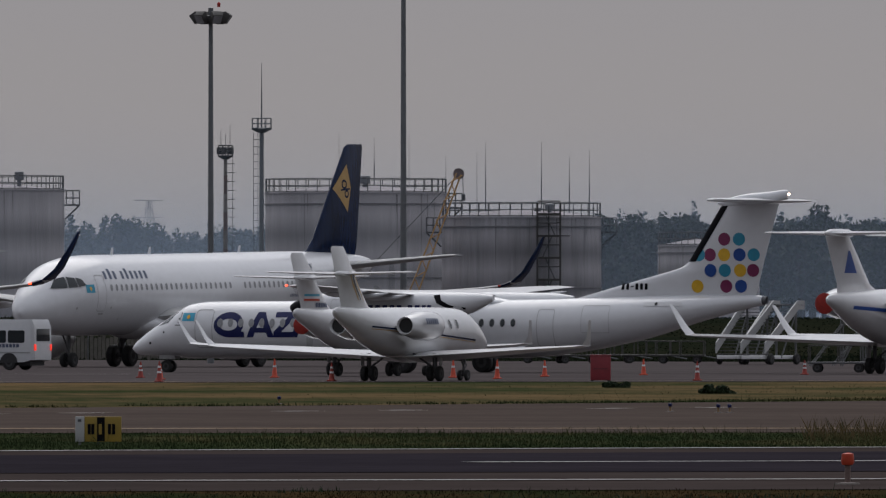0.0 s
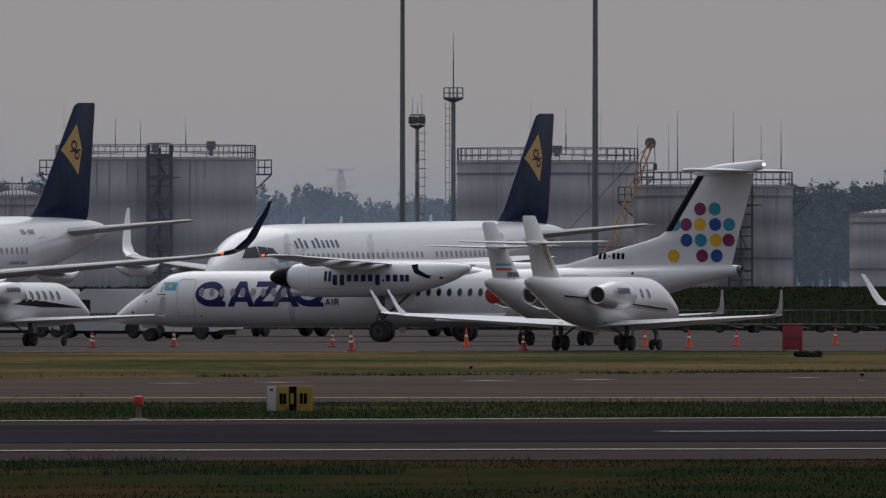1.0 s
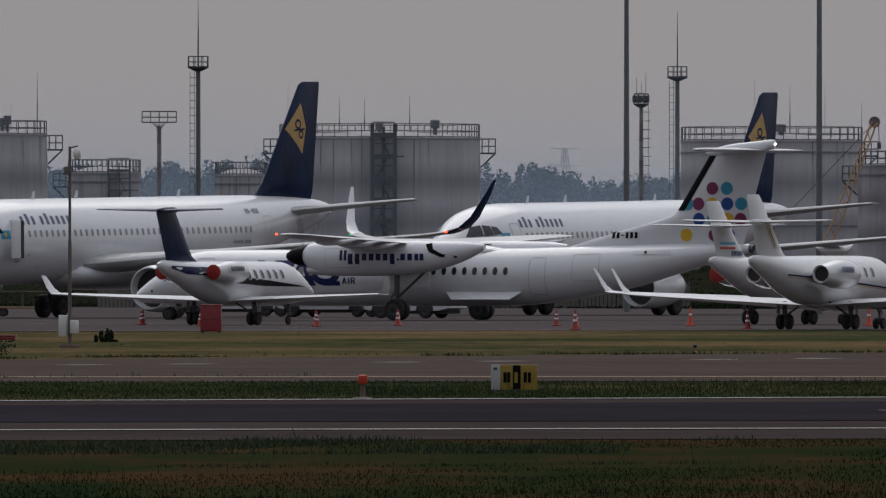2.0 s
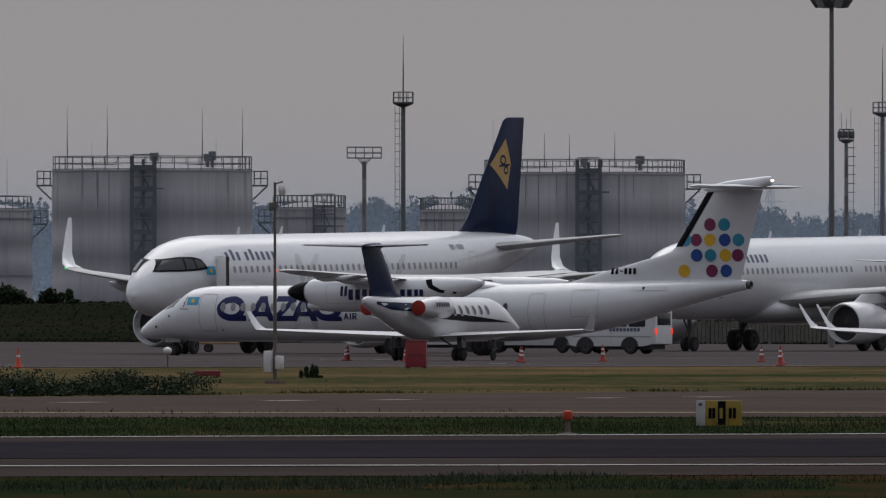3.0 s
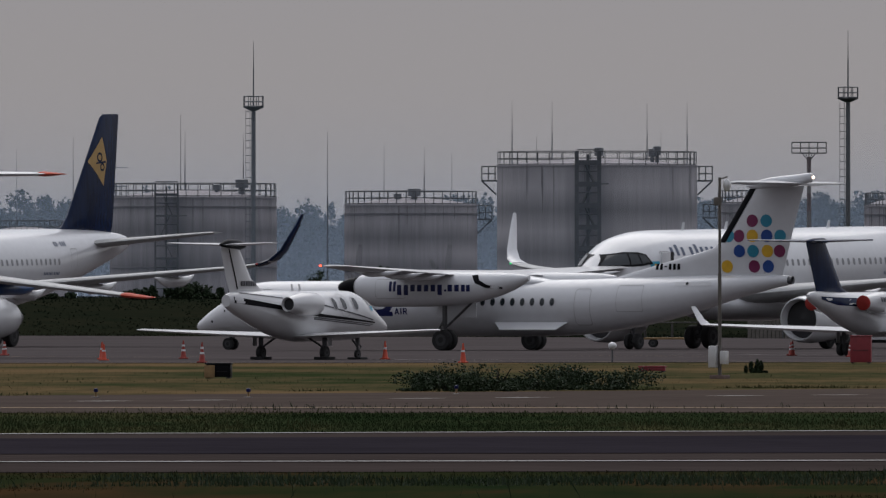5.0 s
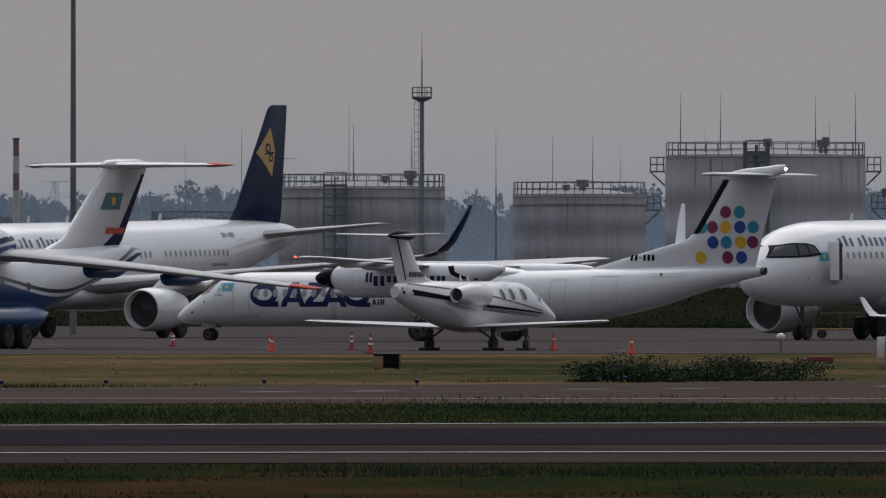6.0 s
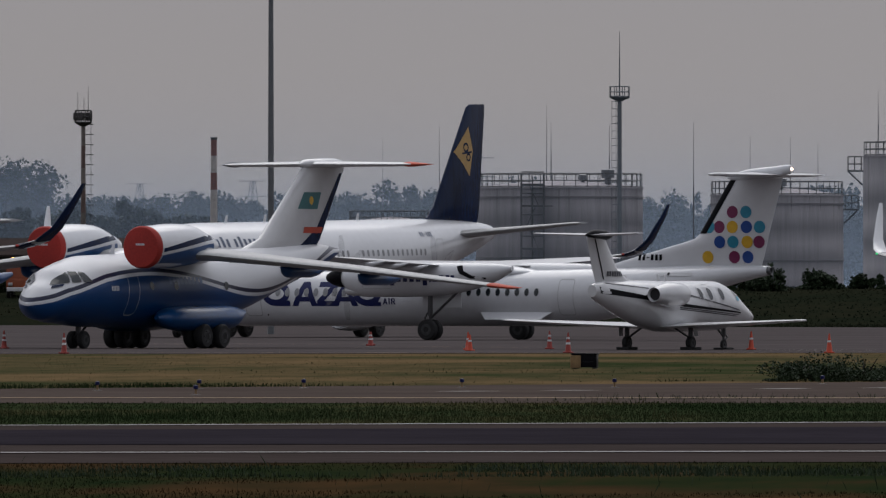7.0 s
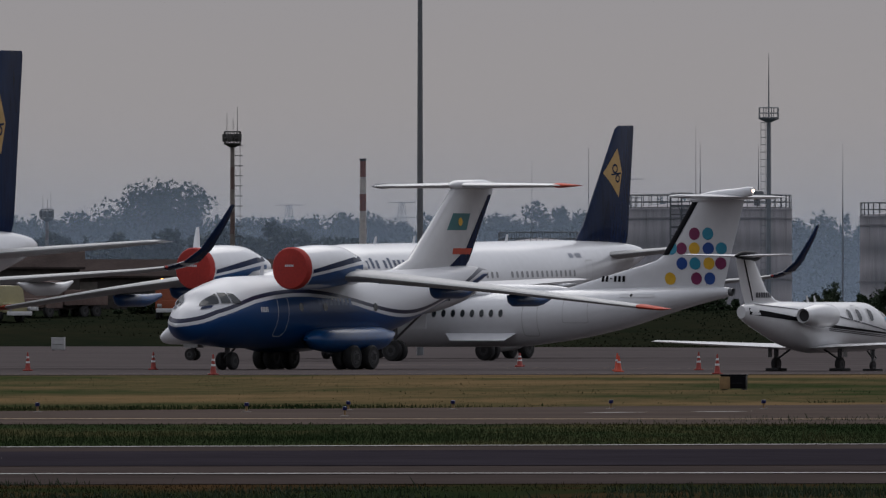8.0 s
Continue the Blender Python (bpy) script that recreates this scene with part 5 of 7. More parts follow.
for k, (d, u, w) in enumerate([(640, 500, 3), (668, 900, 2.5), (700, 1500, 4), (655, 1900, 3), (690, 2500, 5), (720, 1300, 5), (670, 3000, 4), (650, 200, 4), (730, 2900, 6), (740, 700, 5)]):
    c = polar(u, d)
    bm = bmesh.new()
    ang = random.uniform(-0.3, 0.3)
    dx, dy = Vector((math.cos(ang), math.sin(ang), 0)), Vector((-math.sin(ang), math.cos(ang), 0))
    for q in (-1, 1):
        bm.faces.new([bm.verts.new(c + Vector((0, 0, 0.034)) + dx * w * sx + dy * (q * 1.2 + sy * 0.12)) for sx, sy in ((-1, -1), (1, -1), (1, 1), (-1, 1))])
    tagged(part("apron_stand_line", bm, MARKW if k % 2 else MARKY, smooth=False), "worn painted stand line on apron", "marking", kind="structure")


# ---- grass: blades in one sheet per verge ----
def blades(name, label, count, near, far, u0, u1, h0, h1, width, material, seed, patch=0.0, dry=False):
    rng = np.random.default_rng(seed)
    verts, faces = [], []
    made = 0
    while made < count:
        m = count
        us = rng.uniform(u0, u1, m)
        fs = rng.uniform(0, 1, m)
        for u, f in zip(us, fs):
            p = near.at_u(u).lerp(far.at_u(u), f)
            g = noise.noise(Vector((p.x * 0.06, p.y * 0.025, seed))) + 0.5 * noise.noise(Vector((p.x * 0.3, p.y * 0.15, seed + 5)))
            if g < patch:
                made += 0.2
                continue
            h = (h0 + (h1 - h0) * rng.random() ** 2) * (0.75 + 0.7 * max(0, g))
            a = rng.uniform(0, math.pi)
            i = len(verts)
            wx, wy = math.cos(a) * width, math.sin(a) * width
            lx, ly = rng.normal(0, 0.3, 2) * h
            verts += [(p.x - wx, p.y - wy, 0.0), (p.x + wx, p.y + wy, 0.0), (p.x + lx * 0.5 + wx * 0.6, p.y + ly * 0.5 + wy * 0.6, h * 0.6), (p.x + lx, p.y + ly, h)]
            faces += [(i, i + 1, i + 2), (i, i + 2, i + 3)]
            made += 1
            if made >= count:
                break
    me = bpy.data.meshes.new(name)
    me.from_pydata(verts, [], faces)
    me.materials.append(material)
    return tagged(new(name, me), label, "grass", kind="stuff")


FRONT = Line(165, 157)
strip("verge", Line(60, 57), along(RW_NEAR, -13), 0.010, VERGET, "rough brown and green verge before the runway")
strip("runway_verge", along(RW_FAR, 2.0), TX_NEAR, 0.010, STRIPT, "green grass strip between runway and taxiway")
strip("island_verge", TX_FAR, AP_NEAR, 0.010, ISLAND, "dry patchy grass island before the apron")
blades("verge_grass", "dark green tufted grass beside the runway", 70000, FRONT, along(RW_NEAR, -13.5), -900, 3700, 0.02, 0.08, 0.010, VERGET, 11, -0.3)
blades("verge_grass", "taller dark tufts along the runway's edge", 16000, along(RW_NEAR, -30), along(RW_NEAR, -12), -900, 3700, 0.04, 0.15, 0.010, WEED, 12, 0.08)
blades("verge_grass", "tall dark stalks beside the runway", 350, FRONT, along(RW_NEAR, -11), -900, 3700, 0.12, 0.34, 0.004, WEED, 13, -0.2)
blades("strip_grass", "green grass between runway and taxiway", 90000, along(RW_FAR, 2.2), along(TX_NEAR, 1), -900, 3800, 0.02, 0.085, 0.013, STRIPT, 21, -0.6)
blades("strip_grass", "taller weeds between runway and taxiway", 9000, along(RW_FAR, 6.0), along(TX_NEAR, 1), -900, 3800, 0.08, 0.24, 0.008, STRIPT, 22, 0.12)
blades("strip_grass", "thin weeds in the taxiway's cracks", 1600, along(TX_NEAR, 2), along(TX_NEAR, 19), -900, 3800, 0.03, 0.16, 0.012, WEED, 23, 0.22)
blades("island_grass", "dry and green grass on the island before the apron", 26000, along(TX_FAR, 0.5), along(AP_NEAR, -0.5), -900, 3900, 0.01, 0.045, 0.020, ISLAND, 31, -0.6)
blades("island_grass", "green tufts on the grass island", 1500, along(TX_FAR, 6), along(AP_NEAR, -30), -900, 3900, 0.03, 0.09, 0.018, STRIPT, 32, 0.3)
blades("island_grass", "dark weeds along the island's edge", 12000, along(TX_FAR, 0.3), along(TX_FAR, 7), -900, 3900, 0.04, 0.15, 0.016, STRIPT, 33, 0.1)
blades("verge_grass", "tall brown withered stalks beside the taxiway", 420, Line(322, 322), Line(345, 345), -830, -640, 0.25, 0.62, 0.006, ISLAND, 15, -0.9)
blades("far_grass", "dull green grass bank behind the apron", 90000, along(AP_FAR, 0.5), along(AP_FAR, 230), -1000, 4100, 0.06, 0.24, 0.10, BANKT, 41, -0.6)
for o in bpy.data.objects:
    if o.name.startswith("far_grass"):
        for v in o.data.vertices:
            v.co.z += rise(math.hypot(v.co.x, v.co.y))


def clumps(count, spread, leaf, rng, squash=1.0):
    """Scattered small leaf quads: offsets inside a rough ball."""
    v = rng.normal(0, 1, (count, 3))
    v /= np.linalg.norm(v, axis=1)[:, None]
    v *= (rng.random(count) ** 0.45)[:, None] * np.array(spread)
    return v


def leaf_mesh(name, centres, sizes, rng, material, parent=None):
    n = len(centres)
    a, b = rng.normal(0, 1, (n, 3)), rng.normal(0, 1, (n, 3))
    a /= np.linalg.norm(a, axis=1)[:, None]
    b -= a * (a * b).sum(1)[:, None]
    b /= np.linalg.norm(b, axis=1)[:, None]
    s = np.asarray(sizes)[:, None]
    co = np.stack([centres - a * s, centres + b * s * 0.6, centres + a * s, centres - b * s * 0.6], 1)
    me = bpy.data.meshes.new(name)
    me.vertices.add(4 * n)
    me.vertices.foreach_set("co", co.ravel())
    me.loops.add(4 * n)
    me.loops.foreach_set("vertex_index", np.arange(4 * n))
    me.polygons.add(n)
    me.polygons.foreach_set("loop_start", np.arange(n) * 4)
    me.update(calc_edges=True)
    me.materials.append(material)
    ob = new(name, me)
    if parent:
        ob.parent = parent
    return ob


def bush(p, w, h, seed, leaf=0.16, count=900, label="low dark green bush on the grass"):
    rng = np.random.default_rng(seed)
    pts = []
    for k in range(16):
        e = h * rng.uniform(0.1, 0.75)
        c = np.array([rng.normal(0, w * 0.34), rng.normal(0, w * 0.24), e * 0.6])
        pts.append(c + clumps(count // 16, (w * rng.uniform(0.1, 0.24), w * 0.2, e * rng.uniform(0.4, 0.75)), leaf, rng))
    pts = np.concatenate(pts)
    pts = pts[pts[:, 2] > 0]
    a = thing("bush", label, "bush", Matrix.Translation(p))
    leaf_mesh("foliage", pts, rng.uniform(leaf * 0.6, leaf * 1.3, len(pts)), rng, WEED, a)
    for k in range(4):
        part("stem", tubes([((0, 0, 0), (rng.normal(0, w * 0.2), rng.normal(0, w * 0.1), h * 0.6), 0.03, 0.01)], 5), BARK, a)
    return a


def wood(name, label, u0, u1, d, depth, h0, h1, count, seed, leaf, poplar=0.3):
    """A far belt of trees: trunks and uneven crowns of leaf clumps."""
    rng = np.random.default_rng(seed)
    cs, ss = [], []
    trunks = bmesh.new()
    for k in range(count):
        u = u0 + (u1 - u0) * (k + rng.uniform(-0.8, 0.8)) / count
        dd = d + rng.uniform(0, depth)
        h = (h0 + (h1 - h0) * (0.5 + 0.5 * noise.noise(Vector((u * 0.004, seed, 0))) + rng.normal(0, 0.16)))
        p = polar(u, dd, rise(dd))
        slim = rng.random() < poplar
        w = h * (0.11 if slim else rng.uniform(0.26, 0.4))
        tube(trunks, p, p + Vector((rng.normal(0, 0.3), 0, h * 0.75)), 0.28, 0.08, 6)
        blobs = 7 if slim else 11
        for j in range(blobs):
            f = (j + 0.6) / blobs
            z = h * (0.12 + 0.83 * f)
            rr = w * (1 - 0.55 * abs(f - 0.42) * 1.8) * rng.uniform(0.6, 1.1)
            c = np.array(p) + np.array([rng.normal(0, rr * 0.5), rng.normal(0, rr * 0.5), z])
            tube(trunks, p + Vector((0, 0, h * 0.3 * f + h * 0.1)), c, 0.1, 0.04, 5)
            pts = c + clumps(75 if slim else 105, (rr, rr, h / blobs * 1.1), leaf, rng)
            cs.append(pts)
            ss.append(rng.uniform(leaf * 0.6, leaf * 1.5, len(pts)))
    a = thing(name, label, "trees", kind="stuff")
    leaf_mesh("crowns", np.concatenate(cs), np.concatenate(ss), rng, LEAF, a)
    part("trunks", trunks, BARK, a)
    return a


wood("tree_belt", "hazy belt of mixed trees far behind the airfield", -1300, 1500, 1950, 160, 9.5, 13.5, 280, 71, 0.25)
wood("tree_belt", "hazy belt of mixed trees far behind the airfield", 1200, 4400, 2050, 200, 9.5, 14, 320, 72, 0.26)
wood("tree_belt", "hazy tall tree group behind the airfield", 3225, 3350, 1800, 60, 12, 15, 9, 73, 0.24, 0.0)
wood("tree_belt", "dark trees beyond the tanks", -1300, -270, 1480, 80, 7, 10.5, 90, 74, 0.24)
wood("tree_belt", "dark trees behind the sheds", 2900, 4300, 1500, 60, 4.5, 8.5, 80, 75, 0.24, 0.1)
wood("tree_belt", "far pale tree line on the horizon", -1500, 4600, 2700, 300, 10, 16, 200, 76, 0.7, 0.4)
rng_b = np.random.default_rng(5)
for u, d, w, h in [(2000, 1204, 3.0, 3.0), (1950, 1200, 2.4, 2.2), (1870, 1205, 2.6, 1.9), (2045, 1200, 1.6, 1.5), (2330, 1206, 2.6, 1.4), (2125, 1208, 2.8, 2.2), (2420, 1204, 2.0, 1.2), (1785, 1208, 2.2, 1.4), (3330, 1196, 2.0, 1.8), (2600, 1206, 2.2, 1.0), (2255, 1206, 2.0, 1.6)]:
    bush(polar(u, d, rise(d)), w, h, int(u), 0.14, 2600, "leafy dark bush on the bank behind the apron")
for u, d, w, h in [(1790, 432, 3.4, 1.0), (1680, 436, 3.0, 0.85), (1880, 430, 2.0, 0.7), (-484, 540, 0.9, 0.42), (1330, 540, 0.4, 0.6), (-306, 590, 0.8, 0.3)]:
    bush(polar(u, d), w, h, int(u + d), 0.040, 7000, "low weedy bush on the grass island")


# ---- haze: upright see-through sheets added to stand in for distance haze ----
def veil(d, amount):
    m = bpy.data.materials.new("haze_tint")
    m.use_nodes = True
    n, l = m.node_tree.nodes, m.node_tree.links
    n.clear()
    o, mx, tr, tl = n.new("ShaderNodeOutputMaterial"), n.new("ShaderNodeMixShader"), n.new("ShaderNodeBsdfTransparent"), n.new("ShaderNodeBsdfTranslucent")
    df, ad = n.new("ShaderNodeBsdfDiffuse"), n.new("ShaderNodeMixShader")
    # the haze's pale blue is put into the sheet's own colour
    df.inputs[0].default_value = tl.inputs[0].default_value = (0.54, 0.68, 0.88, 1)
    l.new(df.outputs[0], ad.inputs[1])
    l.new(tl.outputs[0], ad.inputs[2])
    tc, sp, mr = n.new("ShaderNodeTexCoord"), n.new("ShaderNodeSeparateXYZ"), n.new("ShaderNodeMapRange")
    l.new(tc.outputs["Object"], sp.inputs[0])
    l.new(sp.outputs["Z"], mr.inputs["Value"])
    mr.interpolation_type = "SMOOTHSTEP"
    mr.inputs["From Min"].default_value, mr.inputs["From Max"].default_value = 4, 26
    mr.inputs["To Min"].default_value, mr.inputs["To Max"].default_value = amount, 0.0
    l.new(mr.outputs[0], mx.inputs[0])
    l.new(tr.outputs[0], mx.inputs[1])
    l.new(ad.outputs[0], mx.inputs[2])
    l.new(mx.outputs[0], o.inputs[0])
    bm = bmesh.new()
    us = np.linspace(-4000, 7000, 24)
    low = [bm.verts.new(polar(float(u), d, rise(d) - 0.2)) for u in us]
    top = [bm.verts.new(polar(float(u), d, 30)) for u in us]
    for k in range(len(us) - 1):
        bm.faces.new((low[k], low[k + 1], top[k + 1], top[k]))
    ob = tagged(part("mist_backdrop", bm, m), "added bluish see-through sheet standing in for distance haze", "haze", kind="structure")
    return ob


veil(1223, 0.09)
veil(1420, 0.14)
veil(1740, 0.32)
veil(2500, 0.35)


# ---- tank farm ----
def railing(bm, centre, r, z, a0, a1, h=1.0, n=24, t=0.035):
    cx, cy = centre
    pts = [(cx + r * math.cos(a0 + (a1 - a0) * k / n), cy + r * math.sin(a0 + (a1 - a0) * k / n)) for k in range(n + 1)]
    for k, (x, y) in enumerate(pts):
        tube(bm, (x, y, z), (x, y, z + h), t, n=4)
        if k:
            for q in (0.08, 0.5, 1.0):
                tube(bm, (*pts[k - 1], z + h * q), (x, y, z + h * q), t, n=4)


def tank(u0, u1, d, top, seed, stair=0.42, stain=False, platforms=(1, -1), rods=(), vents=()):
    """A welded steel tank with rim railing, ladder cage, platforms, rods and vents."""
    rng = np.random.default_rng(seed)
    c = polar((u0 + u1) / 2, d, 0)
    r = (u1 - u0) / F * d / 2
    base = rise(d) - 1.5
    a = thing("fuel_tank", "weathered grey cylindrical steel fuel tank with railed roof", "tank", Matrix.Translation((c.x, c.y, base)), group="fuel tanks")
    h = top - base
    view = math.atan2(-c.y, -c.x)
    shell = bmesh.new()
    rows = []
    for k in range(7):
        z0, z1 = h * k / 7, h * (k + 1) / 7
        q = 0.012 * (k % 2)
        rows += [(z0 + 0.01, r + q), (z1 - 0.01, r + q)]
    lathe(rows, "z", 64, bm=shell)
    part("shell", shell, TANKR if stain else TANKM, a)
    part("roof", lathe([(h, r + 0.06), (h + 0.12, r + 0.06), (h + 0.13, r - 0.1), (h + 0.5, r * 0.5), (h + 0.7, 0.05)], "z", 48), TANKR, a)
    bm = bmesh.new()
    railing(bm, (0, 0), r - 0.05, h + 0.1, 0, 2 * math.pi, 1.05, 44)
    part("roof_railing", bm, RAILM, a, "dark steel roof railing")
    side = Vector((-math.sin(view), math.cos(view), 0))
    front = Vector((math.cos(view), math.sin(view), 0))
    if stair is not None:
        bm = bmesh.new()
        along_side = (0.5 - stair) * 2 * r
        depth = math.sqrt(max(0.01, r * r - along_side ** 2)) + 0.5
        w = 0.85
        turned = Matrix.Rotation(math.atan2(side.y, side.x), 4, "Z")
        base_n = len(bm.verts)
        y0 = -depth if side.cross(front).z < 0 else depth
        dy = -0.9 if y0 < 0 else 0.9
        for x in (-w, w):
            for y in (y0, y0 + dy):
                box(bm, x - (0.07 if stain else 0.15), x + (0.07 if stain else 0.15), y - 0.06, y + 0.06, 0, h + 1.1)
        box(bm, -0.05 if stain else -0.12, 0.05 if stain else 0.12, y0 + dy * 0.5 - 0.06, y0 + dy * 0.5 + 0.06, 0, h + 0.9)
        bay, g = 1.62, 0.4 if stain else 1.0
        for k in range(int((h + 0.3) / bay) + 1):
            z = h + 0.3 - k * bay
            box(bm, -w, w, min(y0, y0 + dy), max(y0, y0 + dy), z - 0.10 * g, z + 0.02)
            for q in (0.0, 1.0):
                box(bm, -w, w, y0 + dy * q - 0.05, y0 + dy * q + 0.05, z - 0.22 * g, z + 0.16 * g)
                tube(bm, (-w, y0 + dy * q, z + 0.95), (w, y0 + dy * q, z + 0.95), 0.04, n=4)
            sg = 1 if k % 2 else -1
            tube(bm, (-0.55 * w * sg, y0 + dy * 0.7, z - bay), (0.3 * w * sg, y0 + dy * 0.7, z), 0.09 * g, n=4)
            if k == 1:
                tube(bm, (w, y0 + dy, z), (w + 0.7, y0 + dy, z), 0.05, n=4)
        for v in list(bm.verts)[base_n:]:
            v.co = turned @ v.co + side * along_side
        part("stair_tower", bm, RAILM, a, "dark caged steel stair tower")
    if stair is None or stain:
        for k in (0.42, 0.93):
            part("ring_seam", lathe([(h * k - 0.05, r + 0.014), (h * k - 0.05, r + 0.09), (h * k + 0.05, r + 0.09), (h * k + 0.05, r + 0.014)], "z", 64, caps=False), STAIN, a, "dark stiffening ring round the shell")
    for k in range(10):
        ang, zl = view + rng.uniform(-1.3, 1.3), h * rng.uniform(0.12, 0.5)
        ww = rng.uniform(0.02, 0.06)
        rows = [(h - 0.05, ww), (h - zl * 0.6, ww * 0.8), (h - zl, ww * 0.2)]
        bm = bmesh.new()
        vs = [[bm.verts.new(((r + 0.026) * math.cos(ang + q * wd / r), (r + 0.026) * math.sin(ang + q * wd / r), z)) for q in (-1, 1)] for z, wd in rows]
        for v0, v1 in zip(vs, vs[1:]):
            bm.faces.new((v0[0], v0[1], v1[1], v1[0]))
        part("run_stain", bm, STAIN, a, "dark rust run below the rim")
    for s in platforms:
        bm = bmesh.new()
        p = side * s * (r + 0.05)
        box(bm, -0.05, 1.15, -0.7, 0.7, h - 1.1, h - 0.98)
        for x, y in ((1.1, -0.68), (1.1, 0.68), (1.1, 0), (0.1, -0.68), (0.1, 0.68), (0.6, -0.68), (0.6, 0.68)):
            tube(bm, (x, y, h - 1.05), (x, y, h + 0.05), 0.04, n=4)
        for z in (h - 0.5, h + 0.05):
            tube(bm, (0, -0.68, z), (1.1, -0.68, z), 0.04, n=4)
            tube(bm, (0, 0.68, z), (1.1, 0.68, z), 0.04, n=4)
            tube(bm, (1.1, -0.68, z), (1.1, 0.68, z), 0.04, n=4)
        tube(bm, (0, 0, h - 2.1), (1.05, 0, h - 1.1), 0.06, n=4)
        part("side_platform", bm, RAILM, a, at=Matrix.Translation(p) @ Matrix.Rotation(math.atan2(side.y * s, side.x * s), 4, "Z"))
    for f, hh in rods:
        p = side * (f * r)
        bm = tubes([((p.x, p.y, h + 0.1), (p.x, p.y, h + 0.1 + hh * 0.5), 0.055, 0.045), ((p.x, p.y, h + 0.1 + hh * 0.5), (p.x, p.y, h + 0.1 + hh), 0.03, 0.012)], 6)
        part("lightning_rod", bm, STEEL, a)
    for f, rr, hh in vents:
        p = side * (f * r) + front * r * 0.4
        part("roof_vent", lathe([(h + 0.1, rr * 0.5), (h + 0.1 + hh * 0.5, rr * 0.5), (h + 0.1 + hh * 0.52, rr), (h + 0.1 + hh * 0.95, rr), (h + 0.1 + hh, rr * 0.6)], "z", 12, (p.x, p.y, 0)), STEEL, a)
    return a


def top_of(e, d):
    return EYE + e / F * d


tank(1436, 1790, 1254, top_of(237, 1254), 1, 0.545, False, (1, -1), [(0.9, 4.8), (0.5, 4.7), (-0.85, 4.9), (-0.45, 4.9)], [(0.6, 0.3, 1.5), (0.55, 0.3, 1.3), (0.02, 0.35, 1.4)])
tank(670, 1026, 1250, top_of(231, 1250), 2, 0.48, False, (1, -1), [(0.3, 3.2), (-0.15, 3.0), (-0.4, 3.1), (-0.75, 3.1)], [(0.55, 0.35, 1.4), (0.0, 0.3, 1.2)])
tank(1825, 2060, 1290, top_of(168, 1290), 3, None, True, (1,), [(0.2, 4.5)], [(0.05, 0.5, 1.3), (-0.2, 0.3, 0.9)])
tank(2180, 2475, 1260, top_of(181, 1260), 4, 0.66, True, (-1,), [(-0.1, 5.0), (0.6, 4.8)], [(0.58, 0.5, 1.4), (0.28, 0.3, 1.0)])
tank(-7, 315, 1254, top_of(226, 1254), 5, None, False, (1,), [(0.2, 4.2)], [(0.1, 0.4, 1.3)])
tank(-280, 2, 1230, top_of(183, 1230), 6, 0.33, True, (1, -1), [(0.85, 5.0), (0.25, 5.6), (-0.45, 5.6), (-0.95, 4.6), (0.6, 4.5)], [(0.35, 0.35, 1.0), (0.2, 0.25, 0.7)])
tank(1270, 1400, 1330, top_of(170, 1330), 7, 0.3, True, (-1,))
tank(1045, 1140, 1340, top_of(166, 1340), 8, None, True, (1,))
tank(-560, -380, 1330, top_of(133, 1330), 9, None, False, ())
tank(2550, 2700, 1400, top_of(118, 1400), 10, None, True, ())


PALEB = mat("pale_limewash", (0.42, 0.38, 0.35), 0.9, vary=0.25)


